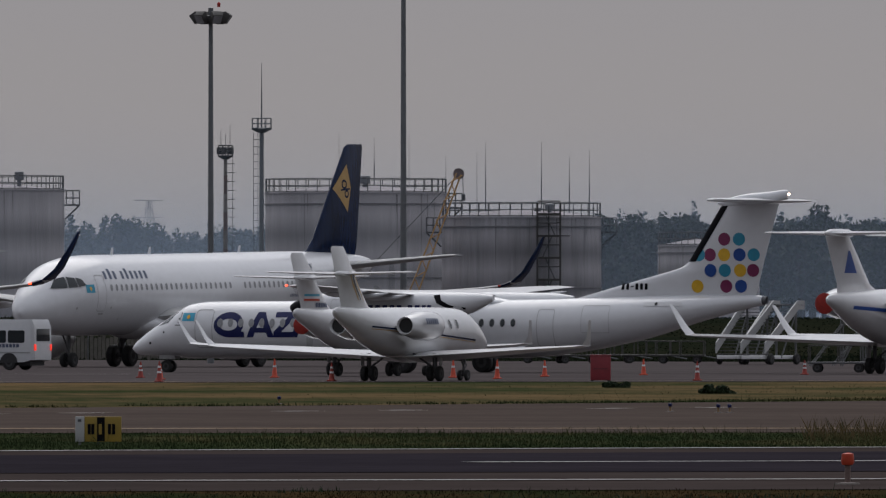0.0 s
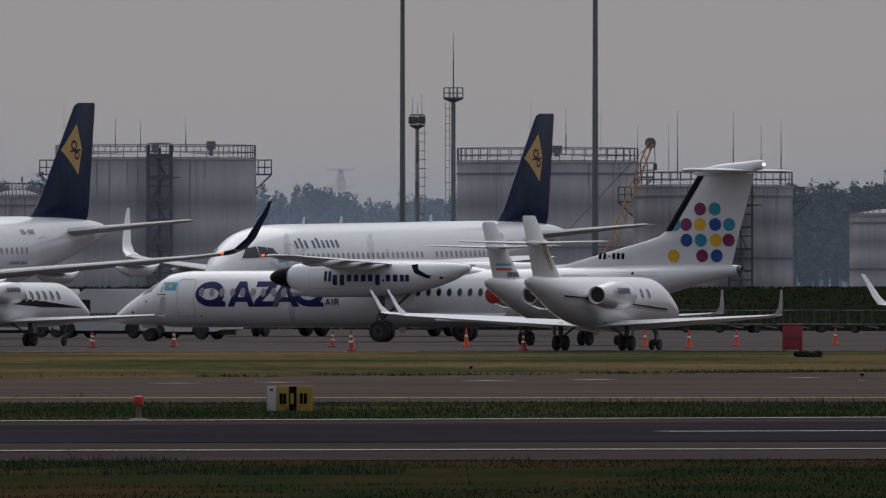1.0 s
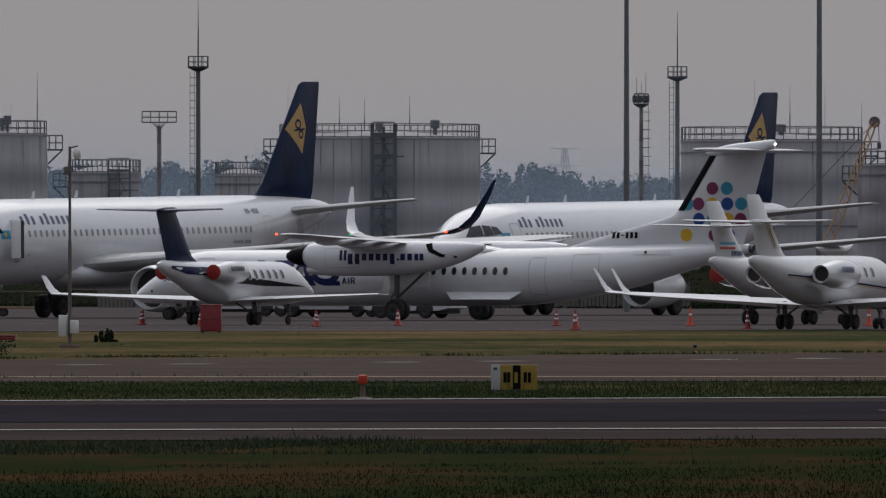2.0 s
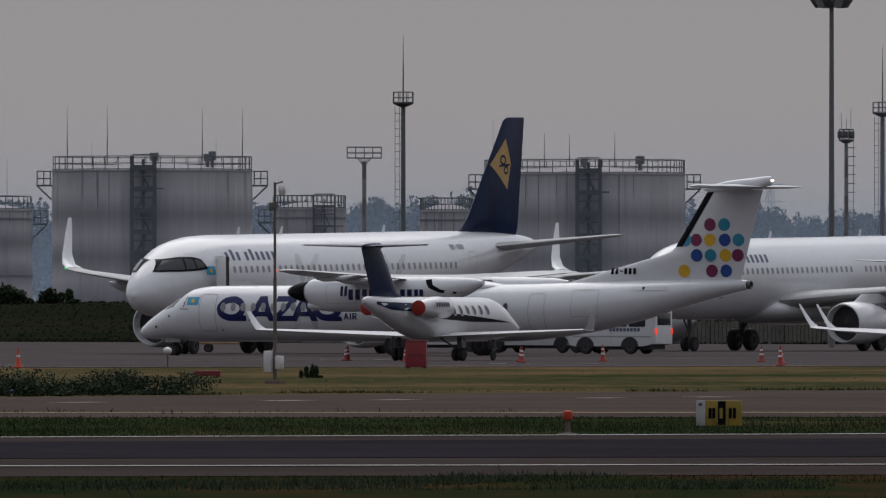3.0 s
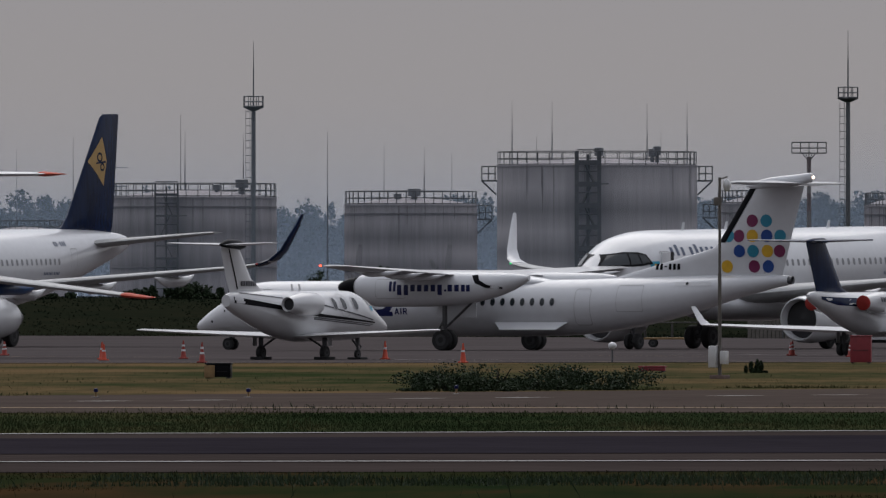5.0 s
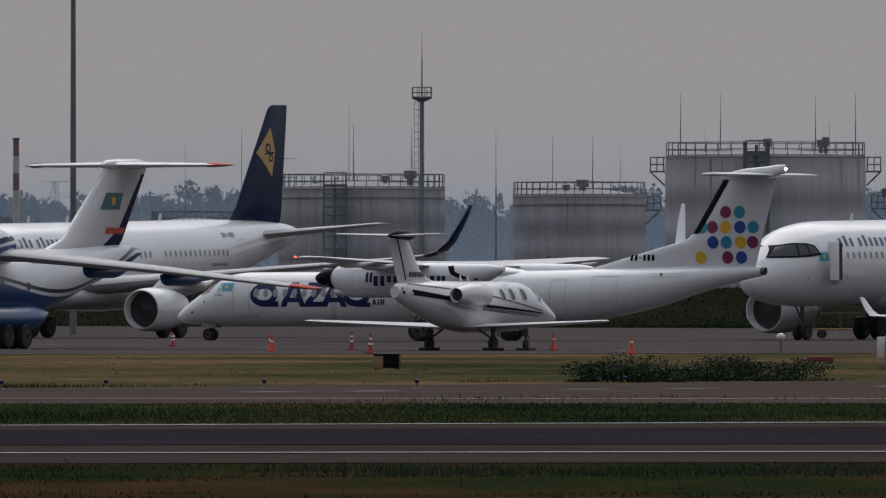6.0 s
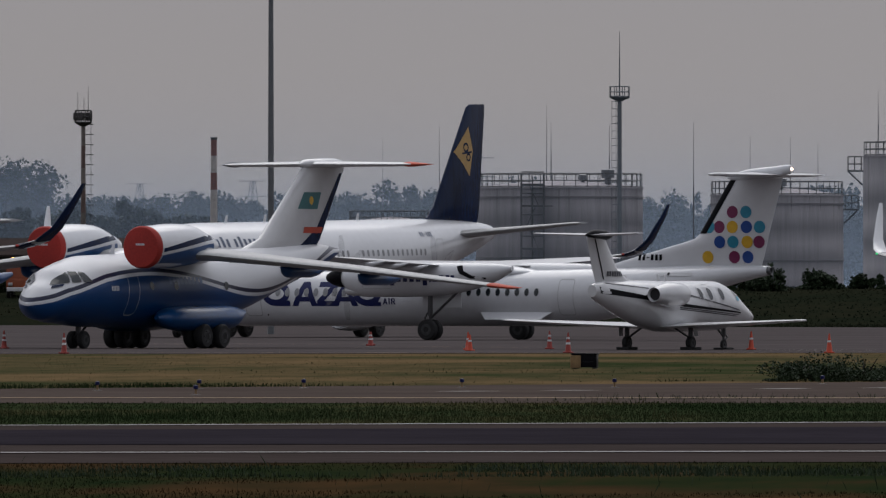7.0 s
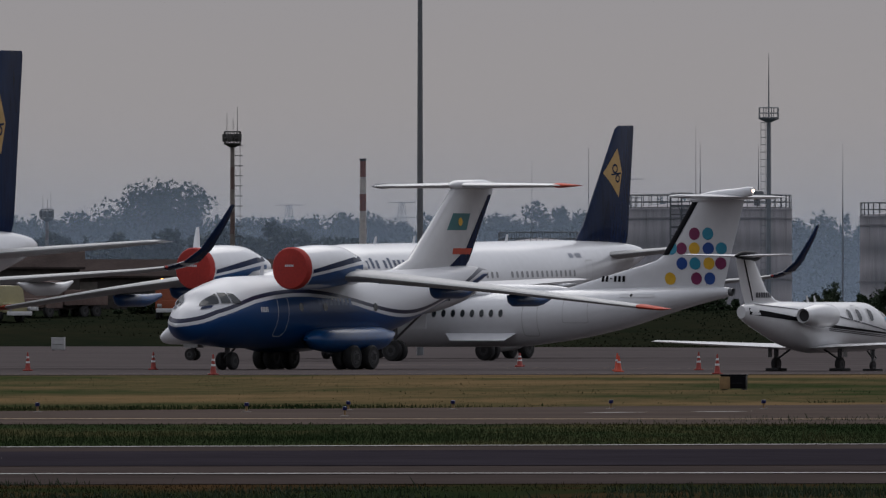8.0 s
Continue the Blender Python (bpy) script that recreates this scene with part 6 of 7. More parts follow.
def mast(u, d, e_top, kind):
    """Steel towers and poles of the airfield."""
    p = polar(u, d, rise(d) - 0.3)
    top = top_of(e_top, d) - p.z
    m = Matrix.Translation(p)
    if kind == "radio":
        a = thing("radio_mast", "grey steel mast with railed platform, ladder and spike", "mast", m)
        part("pole", tubes([((0, 0, 0), (0, 0, top - 1.0), 0.19, 0.16)], 12), MASTM, a)
        bm = bmesh.new()
        lathe([(top - 1.0, 0.2), (top - 0.75, 0.75), (top - 0.68, 0.78), (top - 0.66, 0.1)], "z", 16, bm=bm)
        railing(bm, (0, 0), 0.76, top - 0.7, 0, 2 * math.pi, 0.8, 8, 0.035)
        part("platform", bm, MASTM, a)
        part("spike", tubes([((0, 0, top - 0.7), (0, 0, top + 2.2), 0.07, 0.05), ((0, 0, top + 2.2), (0, 0, top + 4.2), 0.04, 0.015)], 6), MASTM, a)
        rows = []
        for s in (0.36, 0.72):
            rows.append(((-s, 0.1, 0), (-s, 0.1, top - 1), 0.022))
        k = 0.5
        while k < top - 1:
            rows.append(((-0.75, 0.1, k), (-0.16, 0.1, k), 0.025))
            k += 0.55
        part("ladder", tubes(rows, 4), MASTM, a)
    elif kind == "striped":
        a = thing("radio_mast", "rusty red-banded mast with antenna head and ladder", "mast", m)
        n = 9
        for k in range(n):
            part("pole_band", tubes([((0, 0, top * k / n), (0, 0, top * (k + 1) / n), 0.21 - 0.008 * k)], 10), RUST if k % 2 else WALLM, a)
        bm = bmesh.new()
        lathe([(top - 0.2, 0.2), (top, 0.55), (top + 0.05, 0.6), (top + 0.08, 0.1)], "z", 14, bm=bm)
        railing(bm, (0, 0), 0.58, top, 0, 2 * math.pi, 0.9, 8, 0.045)
        for k in range(5):
            q = 2 * math.pi * k / 5
            box(bm, 0.5 * math.cos(q) - 0.16, 0.5 * math.cos(q) + 0.16, 0.5 * math.sin(q) - 0.16, 0.5 * math.sin(q) + 0.16, top + 0.2, top + 0.75, 0.04)
        part("antenna_head", bm, RAILM, a, "dark cluster of antennas")
        rows = [((0.4 * math.cos(q), 0.4 * math.sin(q), top), (0.4 * math.cos(q), 0.4 * math.sin(q), top + hh), 0.03, 0.015) for q, hh in ((0, 2.6), (2, 1.8), (4, 2.2))]
        part("whip_antenna", tubes(rows, 5), RAILM, a)
        rows = [((0.62, 0, 0), (0.62, 0, top), 0.02)]
        k = 0.6
        while k < top:
            rows.append(((0.15, 0, k), (0.85, 0, k), 0.028))
            k += 0.7
        part("ladder", tubes(rows, 4), RAILM, a)
    elif kind == "frame":
        a = thing("floodlight_tower", "rusty banded post with a railed floodlight frame", "mast", m)
        n = 8
        for k in range(n):
            part("post_band", tubes([((0, 0, (top - 0.4) * k / n), (0, 0, (top - 0.4) * (k + 1) / n), 0.17)], 10), RUST if k % 2 else WALLM, a)
        right = Vector((math.cos(radians(27)), math.sin(radians(27)), 0))
        rows = []
        for s in (-1.35, -0.67, 0, 0.67, 1.35):
            for q in (-0.45, 0.45):
                b = right * s + Vector((-right.y, right.x, 0)) * q
                rows.append((b + Vector((0, 0, top - 0.1)), b + Vector((0, 0, top + 0.75)), 0.04))
                rows.append((Vector((0, 0, top - 0.75)), b * 0.4 + Vector((0, 0, top - 0.1)), 0.04))
        for z in (-0.1, 0.3, 0.75):
            for q in (-0.45, 0.45):
                o = Vector((-right.y, right.x, 0)) * q
                rows.append((right * -1.35 + o + Vector((0, 0, top + z)), right * 1.35 + o + Vector((0, 0, top + z)), 0.045))
        part("lamp_frame", tubes(rows, 4), RAILM, a)
    elif kind == "light":
        a = thing("floodlight_mast", "tall grey tapered floodlight mast", "street lamp", m)
        part("pole", tubes([((0, 0, 0), (0, 0, top), 0.19, 0.12)], 14), MASTM, a)
        bm = bmesh.new()
        lathe([(top, 0.12), (top + 0.1, 0.5), (top + 0.3, 0.55), (top + 0.35, 0.15), (top + 0.75, 0.14), (top + 0.8, 0.02)], "z", 16, bm=bm)
        part("head_ring", bm, STEEL, a)
        for k in range(6):
            q = 2 * math.pi * k / 6 + 0.3
            lamp = boxm(-0.22, 0.22, -0.3, 0.3, -0.3, 0.3, 0.05)
            o = part("floodlight", lamp, RAILM, a, "dark square floodlight", at=pose(0.85 * math.cos(q), 0.85 * math.sin(q), top + 0.2, 0, 35, math.degrees(q)))
            part("lens", boxm(0.22, 0.235, -0.25, 0.25, -0.25, 0.25), PANE, o)
            part("bracket", tubes([((0.3 * math.cos(q), 0.3 * math.sin(q), top + 0.2), (0.75 * math.cos(q), 0.75 * math.sin(q), top + 0.2), 0.05)], 5), STEEL, a)
        part("obstruction_lamp", lathe([(top + 0.8, 0.08), (top + 1.0, 0.1), (top + 1.08, 0.02)], "z", 10, (0.5, 0, 0)), REDCOV, a)
    elif kind == "chimney":
        a = thing("chimney", "slim red and white banded chimney", "chimney", m)
        n = 9
        for k in range(n):
            part("brick_band", tubes([((0, 0, top * k / n), (0, 0, top * (k + 1) / n), 0.33 - 0.012 * k)], 14), BRICKR if k in (8, 6) else PALEB, a)
        part("lip", lathe([(top - 0.1, 0.24), (top + 0.1, 0.3), (top + 0.12, 0.2)], "z", 14), RAILM, a)
    elif kind == "pylon":
        a = thing("lattice_pylon", "hazy grey lattice power pylon far off", "pylon", m)
        rows = []
        for s, q in ((-1, -1), (1, -1), (-1, 1), (1, 1)):
            rows.append(((s * 2.0, q * 2.0, 0), (s * 0.3, q * 0.3, top), 0.07, 0.04))
        for k in range(8):
            f0, f1 = k / 8, (k + 1) / 8
            w0, w1 = 2 - 1.7 * f0, 2 - 1.7 * f1
            for q in (-1, 1):
                rows += [((-w0, q * w0, top * f0), (w1, q * w1, top * f1), 0.035), ((w0, q * w0, top * f0), (-w1, q * w1, top * f1), 0.035)]
        for z in (0.72, 0.86, 1.0):
            rows.append(((-2.6, 0, top * z), (2.6, 0, top * z), 0.045))
        part("lattice", tubes(rows, 4), STEEL, a)
    else:
        a = thing("lightning_mast", "thin grey lightning rod mast", "mast", m)
        part("pole", tubes([((0, 0, 0), (0, 0, top * 0.62), 0.08, 0.06), ((0, 0, top * 0.62), (0, 0, top), 0.035, 0.012)], 6), STEEL, a)
    return a


mast(321, 1235, 358, "radio")
mast(1169, 1200, 376, "radio")
mast(2221, 1235, 360, "radio")
mast(385, 1300, 292, "striped")
mast(3170, 1150, 297, "striped")
mast(1238, 1300, 264, "frame")
mast(411, 930, 532, "light")
mast(70, 880, 640, "light")
mast(2838, 900, 640, "light")
mast(2939, 1300, 270, "chimney")
mast(3498, 1500, 165, "striped")
for u, d, e in ((2480, 1800, 236), (3070, 2600, 190), (520, 2700, 215), (1700, 2650, 205), (2870, 2700, 195), (-1000, 2650, 200)):
    mast(u, d, e, "pylon")
for u, d, e in ((184, 1400, 335), (2540, 1400, 290), (2350, 1400, 330), (2090, 1320, 300), (1990, 1340, 275), (1720, 1400, 290), (1010, 1400, 330), (2640, 1500, 270), (1500, 1350, 300), (1870, 1380, 260), (60, 1450, 330), (-60, 1450, 300)):
    mast(u, d, e, "rod")


# ---- things on the apron and verges ----
def cone(u, d, tall=1.0, faded=False):
    a = thing("traffic_cone", "faded red traffic cone with white bands on apron" if faded else "bright orange traffic cone on apron", "cone", Matrix.Translation(polar(u, d, 0.03)), group="traffic cones")
    h = 0.64 * tall
    body = CONEDARK if faded else ORANGE
    part("base", boxm(-0.15, 0.15, -0.15, 0.15, 0, 0.05, 0.015), body, a)
    r = lambda z: 0.10 * (1 - z / h) + 0.025
    part("body", lathe([(0.05, r(0.05) + 0.02), (0.08, r(0.08)), (h, r(h))], "z", 16), body, a)
    for z in (0.42, 0.68) if faded else (0.55,):
        part("band", lathe([(h * z, r(h * z) + 0.006), (h * (z + 0.1), r(h * (z + 0.1)) + 0.006)], "z", 16), WHITE2, a)
    return a


for u, d, tl, fd in [(959, 682, 1, True), (815, 696, 1, False), (535, 689, 1.05, True), (502, 644, 1.25, True), (298, 690, 1.25, False), (197, 650, 1.15, True), (-18, 690, 1.2, False), (-96, 676, 1.2, False),
                     (-180, 703, 1.1, False), (-355, 725, 1.1, False), (1988, 660, 1.15, False), (1850, 624, 1.15, False), (1270, 707, 0.9, True), (961, 693, 1.0, True), (816, 693, 1.1, True), (-450, 656, 1.2, True),
                     (2486, 648, 1.0, False), (2345, 667, 1.15, True), (2312, 625, 1.2, True), (3532, 660, 1.15, True), (3310, 672, 1.15, True), (3204, 618, 1.2, True), (2662, 707, 0.95, True), (2489, 660, 1.1, False), (2661, 716, 0.9, True), (1267, 704, 1, True), (500, 668, 1.0, False), (1165, 690, 1, True), (-640, 730, 1, True)]:
    cone(u, d, tl, fd)


def crate(name, label, u, d, w, dp, h, material, cat):
    a = thing(name, label, cat, Matrix.Translation(polar(u, d, 0.02)) @ Matrix.Rotation(radians(24), 4, "Z"))
    part("body", boxm(-w / 2, w / 2, -dp / 2, dp / 2, 0.04, h, 0.02), material, a)
    part("lid", boxm(-w / 2 - 0.025, w / 2 + 0.025, -dp / 2 - 0.025, dp / 2 + 0.025, h + 0.002, h + 0.05, 0.015), material, a)
    part("hinge_strip", boxm(-w / 2 + 0.1, w / 2 - 0.1, -dp / 2 - 0.012, -dp / 2 - 0.002, h * 0.48, h * 0.5), DARK, a)
    for s in (-1, 1):
        part("runner", boxm(s * w * 0.4 - 0.05, s * w * 0.4 + 0.05, -dp / 2, dp / 2, 0, 0.04), RUBBER, a)
    return a


crate("equipment_box", "red sheet-metal box standing at the apron edge", -279, 652, 0.8, 0.75, 1.0, REDBOX, "box")
crate("equipment_box", "red sheet-metal box standing at the apron edge", 1146, 622, 0.78, 0.7, 1.0, REDBOX, "box")
blk = crate("marker_box", "black and brown box lying in the grass", 2282, 500, 0.75, 0.6, 0.42, BLACK, "box")
part("side_cloth", boxm(-0.42, -0.1, -0.34, -0.28, 0.02, 0.4, 0.02), MARKY, blk)
crate("junction_box", "pale metal junction box on the grass", 3478, 1020, 0.8, 0.6, 0.75, GREYP, "box")
crate("concrete_base", "dull red concrete base in the grass", 1515, 545, 0.85, 0.6, 0.15, REDBOX, "base")


def taxi_sign():
    p = polar((644.5 + 7 + 568) / 2, 316, 0.05)
    a = thing("taxiway_sign", "yellow and black taxiway guidance sign with white end panel", "sign", Matrix.Translation(p) @ Matrix.Rotation(radians(B0 + 1), 4, "Z"))
    w, h = 0.88, 0.50
    part("panel", boxm(-0.30 * w, 0.5 * w, -0.06, 0.06, 0.02, h, 0.01), SIGNY, a, "yellow sign panel")
    part("end_panel", boxm(-0.5 * w, -0.305 * w, -0.07, 0.07, 0.02, h, 0.01), GREYP, a, "pale end panel")
    part("black_panel", boxm(-0.03 * w, 0.14 * w, -0.067, -0.061, 0.03, h - 0.01), BLACK, a)
    for x, m in ((-0.2, BLACK), (-0.12, BLACK), (0.24, BLACK), (0.33, BLACK), (0.04, SIGNY)):
        part("character_bar", boxm(x * w - 0.03, x * w + 0.03, -0.074, -0.068, 0.16, 0.36), m, a)
    part("small_plate", boxm(-0.45 * w, -0.37 * w, -0.076, -0.071, 0.40, 0.45), GREYLINE, a)
    for x in (-0.4, 0, 0.4):
        part("leg", tubes([((x * w, 0, -0.05), (x * w, 0, 0.03), 0.025)], 6), STEEL, a)
    return a


taxi_sign()


def edge_light(u, d, material, label, h=0.42, r=0.05):
    a = thing("runway_edge_light", label, "light", Matrix.Translation(polar(u, d, 0.02)), group="edge lights")
    part("base", lathe([(0, r * 3.6), (0.02, r * 3.6), (0.03, r * 1.2)], "z", 16), WALLM, a)
    part("stem", lathe([(0.03, r * 0.85), (h * 0.62, r * 0.85), (h * 0.64, r * 1.3)], "z", 12), MARKY if material is BLUE else RUST, a, "orange-painted stem")
    part("lens", lathe([(h * 0.64, r * 1.5), (h * 0.72, r * 1.9), (h, r * 1.7), (h * 1.04, r * 0.5)], "z", 14), material, a)
    return a


edge_light(-716, 238, ORANGE, "orange runway edge light on a stem", 0.44)
edge_light(877.7, 301, ORANGE, "orange and white runway edge light", 0.42)
for u, d in ((-402, 430), (-487, 425), (-507, 425), (2971, 372), (2965, 395), (2780, 398), (2500, 400), (3145, 388), (3515, 388), (1862, 415), (2230, 400), (290, 470)):
    edge_light(u, d, BLUE, "blue taxiway edge light on an orange stem", 0.22, 0.03)


def camera_pole():
    p = polar(1396, 500, 0)
    a = thing("camera_pole", "thin grey pole with a dome camera and lamp", "pole", Matrix.Translation(p))
    part("pole", tubes([((0, 0, 0), (0, 0, 3.2), 0.055), ((0, 0, 3.2), (0, 0, 6.1), 0.042)], 10), FENCEM, a)
    part("arm", tubes([((0, 0, 6.05), (0.22, 0.1, 6.12), 0.025), ((-0.02, 0, 5.4), (-0.1, 0, 5.4), 0.03)], 6), FENCEM, a)
    part("dome_camera", lathe([(5.68, 0.02), (5.72, 0.09), (5.85, 0.12), (5.98, 0.1), (6.05, 0.03)], "z", 14, (0.2, 0.09, 0)), WINGP, a, "pale round dome camera")
    part("lamp_box", boxm(-0.16, 0.02, -0.12, 0.12, 5.25, 5.5, 0.03), FENCEM, a)
    part("cabinet", boxm(-0.3, -0.04, -0.18, 0.18, 0.35, 1.0, 0.02), WINGP, a, "pale control cabinet")
    part("small_cabinet", boxm(0.06, 0.25, -0.12, 0.12, 0.45, 0.85, 0.02), WINGP, a)
    part("foot", boxm(-0.25, 0.25, -0.2, 0.2, 0, 0.12, 0.02), RUST, a)
    return a


camera_pole()
gl = thing("globe_lamp", "white globe lamp on a short post", "lamp", Matrix.Translation(polar(1586, 630, 0.03)))
part("post", tubes([((0, 0, 0), (0, 0, 0.5), 0.035)], 8), STEEL, gl)
gb = bmesh.new()
bmesh.ops.create_uvsphere(gb, u_segments=16, v_segments=10, radius=0.17)
for v in gb.verts:
    v.co.z = v.co.z * 0.85 + 0.62
part("globe", gb, WHITE2, gl)


def van(u, d, heading, box_body=False):
    """A white van; nose along +x."""
    a = thing("delivery_van" if box_body else "minibus", "white airport box van parked on the apron" if box_body else "white airport minibus with red tail lamps", "van", Matrix.Translation(polar(u, d, 0.03)) @ Matrix.Rotation(radians(heading), 4, "Z"))
    L, W = (6.2, 2.05) if box_body else (4.7, 1.95)
    H = 2.45
    prof = [(0, 0.45), (0, 0.95), (-0.75, 1.25), (-1.55, H - 0.25), (-1.9, H), (-L + 0.15, H), (-L, H - 0.35), (-L - 0.02, 0.5), (-L + 0.5, 0.38), (-0.3, 0.38)]
    bm = bmesh.new()
    rings = []
    for y, k in ((-W / 2, 0.94), (-W / 2 + 0.08, 1.0), (W / 2 - 0.08, 1.0), (W / 2, 0.94)):
        rings.append([Vector((-L / 2 + (x + L / 2) * (k if abs(y) == W / 2 else 1), y, 0.4 + (z - 0.4) * k)) for x, z in prof])
    skin(bm, rings)
    body = part("body", bm, VANW, a)
    for s in (-1, 1):
        y = s * (W / 2 + 0.004)
        spans = [(-1.55, -2.3)] if box_body else [(-1.4, -2.1), (-2.3, -3.2), (-3.3, -4.2)]
        for x0, x1 in spans:
            flat_part("side_window", [rrect((x0 + x1) / 2, 1.62, abs(x1 - x0), 0.6, 0.08)], y, GLASS, a, s)
        [flat_part("name_bar", [q], y, SLATE, a, s) for q in bars(-3.9, 1.1, 1.7, 0.16, 9, 0.25)]
        flat_part("side_trim", [[(-0.3, 0.82), (-L + 0.2, 0.82), (-L + 0.2, 0.88), (-0.3, 0.88)]], y, SEAM, a, s)
        flat_part("door_seam", [[(-2.32, 0.5), (-2.34, 0.5), (-2.34, 2.0), (-2.32, 2.0)]], y, SEAM, a, s)
        for x in (-0.95, -L + 1.35):
            wheel(a, x, s * (W / 2 - 0.12), 0.36, 0.24)
            flat_part("wheel_arch", [[(x + 0.48 * math.cos(q), 0.36 + 0.48 * math.sin(q)) for q in np.linspace(0, math.pi, 12)]], y, DARK, a, s)
        if box_body:
            wheel(a, -L + 0.5, s * (W / 2 - 0.12), 0.36, 0.24)
        part("tail_lamp", boxm(-L - 0.04, -L + 0.08, s * (W / 2 - 0.14) - 0.08, s * (W / 2 - 0.14) + 0.08, 0.95, 1.25, 0.02), TAILRED if not box_body else REDCOV, a, "red tail lamp")
        part("headlamp", boxm(-0.1, 0.03, s * (W / 2 - 0.3) - 0.15, s * (W / 2 - 0.3) + 0.15, 0.75, 0.92, 0.03), LAMPW if box_body else METAL, a)
        part("mirror", boxm(-1.25, -1.1, s * (W / 2 + 0.14) - 0.08, s * (W / 2 + 0.14) + 0.08, 1.4, 1.65, 0.03), BLACK, a)
    part("windscreen", skin(bmesh.new(), [[Vector((-0.80, y, 1.30)), Vector((-1.50, y, H - 0.34)), Vector((-1.47, y, H - 0.33)), Vector((-0.77, y, 1.31))] for y in (-0.8, 0.8)]), GLASS, a)
    part("rear_window", boxm(-L - 0.03, -L - 0.005, -0.7, 0.7, 1.4, H - 0.45, 0.01), GLASS, a)
    part("bumper", boxm(-0.05, 0.08, -W / 2 + 0.05, W / 2 - 0.05, 0.38, 0.6, 0.04), STEEL, a)
    part("underbody", boxm(-L + 0.3, -0.3, -W / 2 + 0.2, W / 2 - 0.2, 0.22, 0.4), DARK, a)
    return a


van(862, 800, 180)
van(1010, 822, 172, True)
van(1190, 835, 182, True)


def stairs(u, d, heading):
    a = thing("passenger_stairs", "white mobile passenger stairs parked on the apron", "stairs", Matrix.Translation(polar(u, d, 0.03)) @ Matrix.Rotation(radians(heading), 4, "Z"))
    for s in (-1, 1):
        part("side_panel", skin(bmesh.new(), [[Vector((x, s * 0.75 + q, z)) for x, z in ((0, 0.6), (3.9, 3.0), (4.6, 3.0), (4.6, 3.5), (3.8, 3.5), (0, 1.2))] for q in (-0.03, 0.03)]), GREYP, a)
        for x in (0.6, 3.6):
            wheel(a, x, s * 0.8, 0.3, 0.2)
    for k in range(14):
        part("step", boxm(0.15 + k * 0.27, 0.45 + k * 0.27, -0.72, 0.72, 0.55 + k * 0.19, 0.59 + k * 0.19), STEEL, a)
    part("platform", boxm(3.8, 4.7, -0.78, 0.78, 3.22, 3.3, 0.02), STEEL, a)
    part("chassis", boxm(-0.2, 4.4, -0.6, 0.6, 0.3, 0.5, 0.03), WHITE2, a)
    part("prop_leg", tubes([((3.9, -0.6, 0.4), (3.9, -0.6, 3.2), 0.06), ((3.9, 0.6, 0.4), (3.9, 0.6, 3.2), 0.06), ((2.2, 0.6, 0.4), (3.9, 0.6, 2.8), 0.05), ((2.2, -0.6, 0.4), (3.9, -0.6, 2.8), 0.05)], 6), STEEL, a)
    return a


stairs(-505, 905, 90)
stairs(-548, 900, 86)


def cart(u, d, heading, material, label):
    a = thing("baggage_cart", label, "cart", Matrix.Translation(polar(u, d, 0.03)) @ Matrix.Rotation(radians(heading), 4, "Z"))
    part("deck", boxm(-1.4, 1.4, -0.7, 0.7, 0.4, 0.5, 0.03), material, a)
    part("rail_frame", tubes([((x, y, 0.5), (x, y, 1.25), 0.03) for x in (-1.35, 0, 1.35) for y in (-0.65, 0.65)] + [((-1.35, y, 1.25), (1.35, y, 1.25), 0.03) for y in (-0.65, 0.65)], 5), RAILM, a)
    for x in (-0.95, 0.95):
        for y in (-0.6, 0.6):
            wheel(a, x, y, 0.22, 0.14)
    part("drawbar", tubes([((1.4, 0, 0.4), (2.3, 0, 0.25), 0.04)], 6), STEEL, a)
    return a


for k in range(6):
    cart(-420 + 60 * k, 925 + 6 * (k % 3), 20 + 7 * (k % 4), RAILM, "grey baggage cart standing behind the apron")
cart(1480, 830, 25, MARKY, "low yellow towing dolly on the apron")
cart(-700, 760, 20, STEEL, "grey equipment cart beside a parked jet")


def scaffold(u, d):
    a = thing("maintenance_dock", "grey tubular maintenance steps beside jets", "scaffold", Matrix.Translation(polar(u, d, 0.03)) @ Matrix.Rotation(radians(30), 4, "Z"))
    part("frame", tubes([((0, y, 0.1), (1.6, y, 2.2), 0.035) for y in (-0.5, 0.5)] + [((1.6, y, 0.1), (1.6, y, 3.1), 0.035) for y in (-0.5, 0.5)] + [((2.6, y, 0.1), (2.6, y, 3.1), 0.035) for y in (-0.5, 0.5)] + [((1.6, y, 3.1), (2.6, y, 3.1), 0.03) for y in (-0.5, 0.5)] + [((1.6, y, 0.3), (2.6, y, 2.2), 0.03) for y in (-0.5, 0.5)], 5), STEEL, a)
    part("deck", boxm(1.6, 2.6, -0.5, 0.5, 2.16, 2.22), STEEL, a)
    for k in range(8):
        part("tread", boxm(0.15 + k * 0.19, 0.35 + k * 0.19, -0.48, 0.48, 0.3 + k * 0.25, 0.33 + k * 0.25), STEEL, a)
    return a


scaffold(-650, 830)
scaffold(-690, 838)


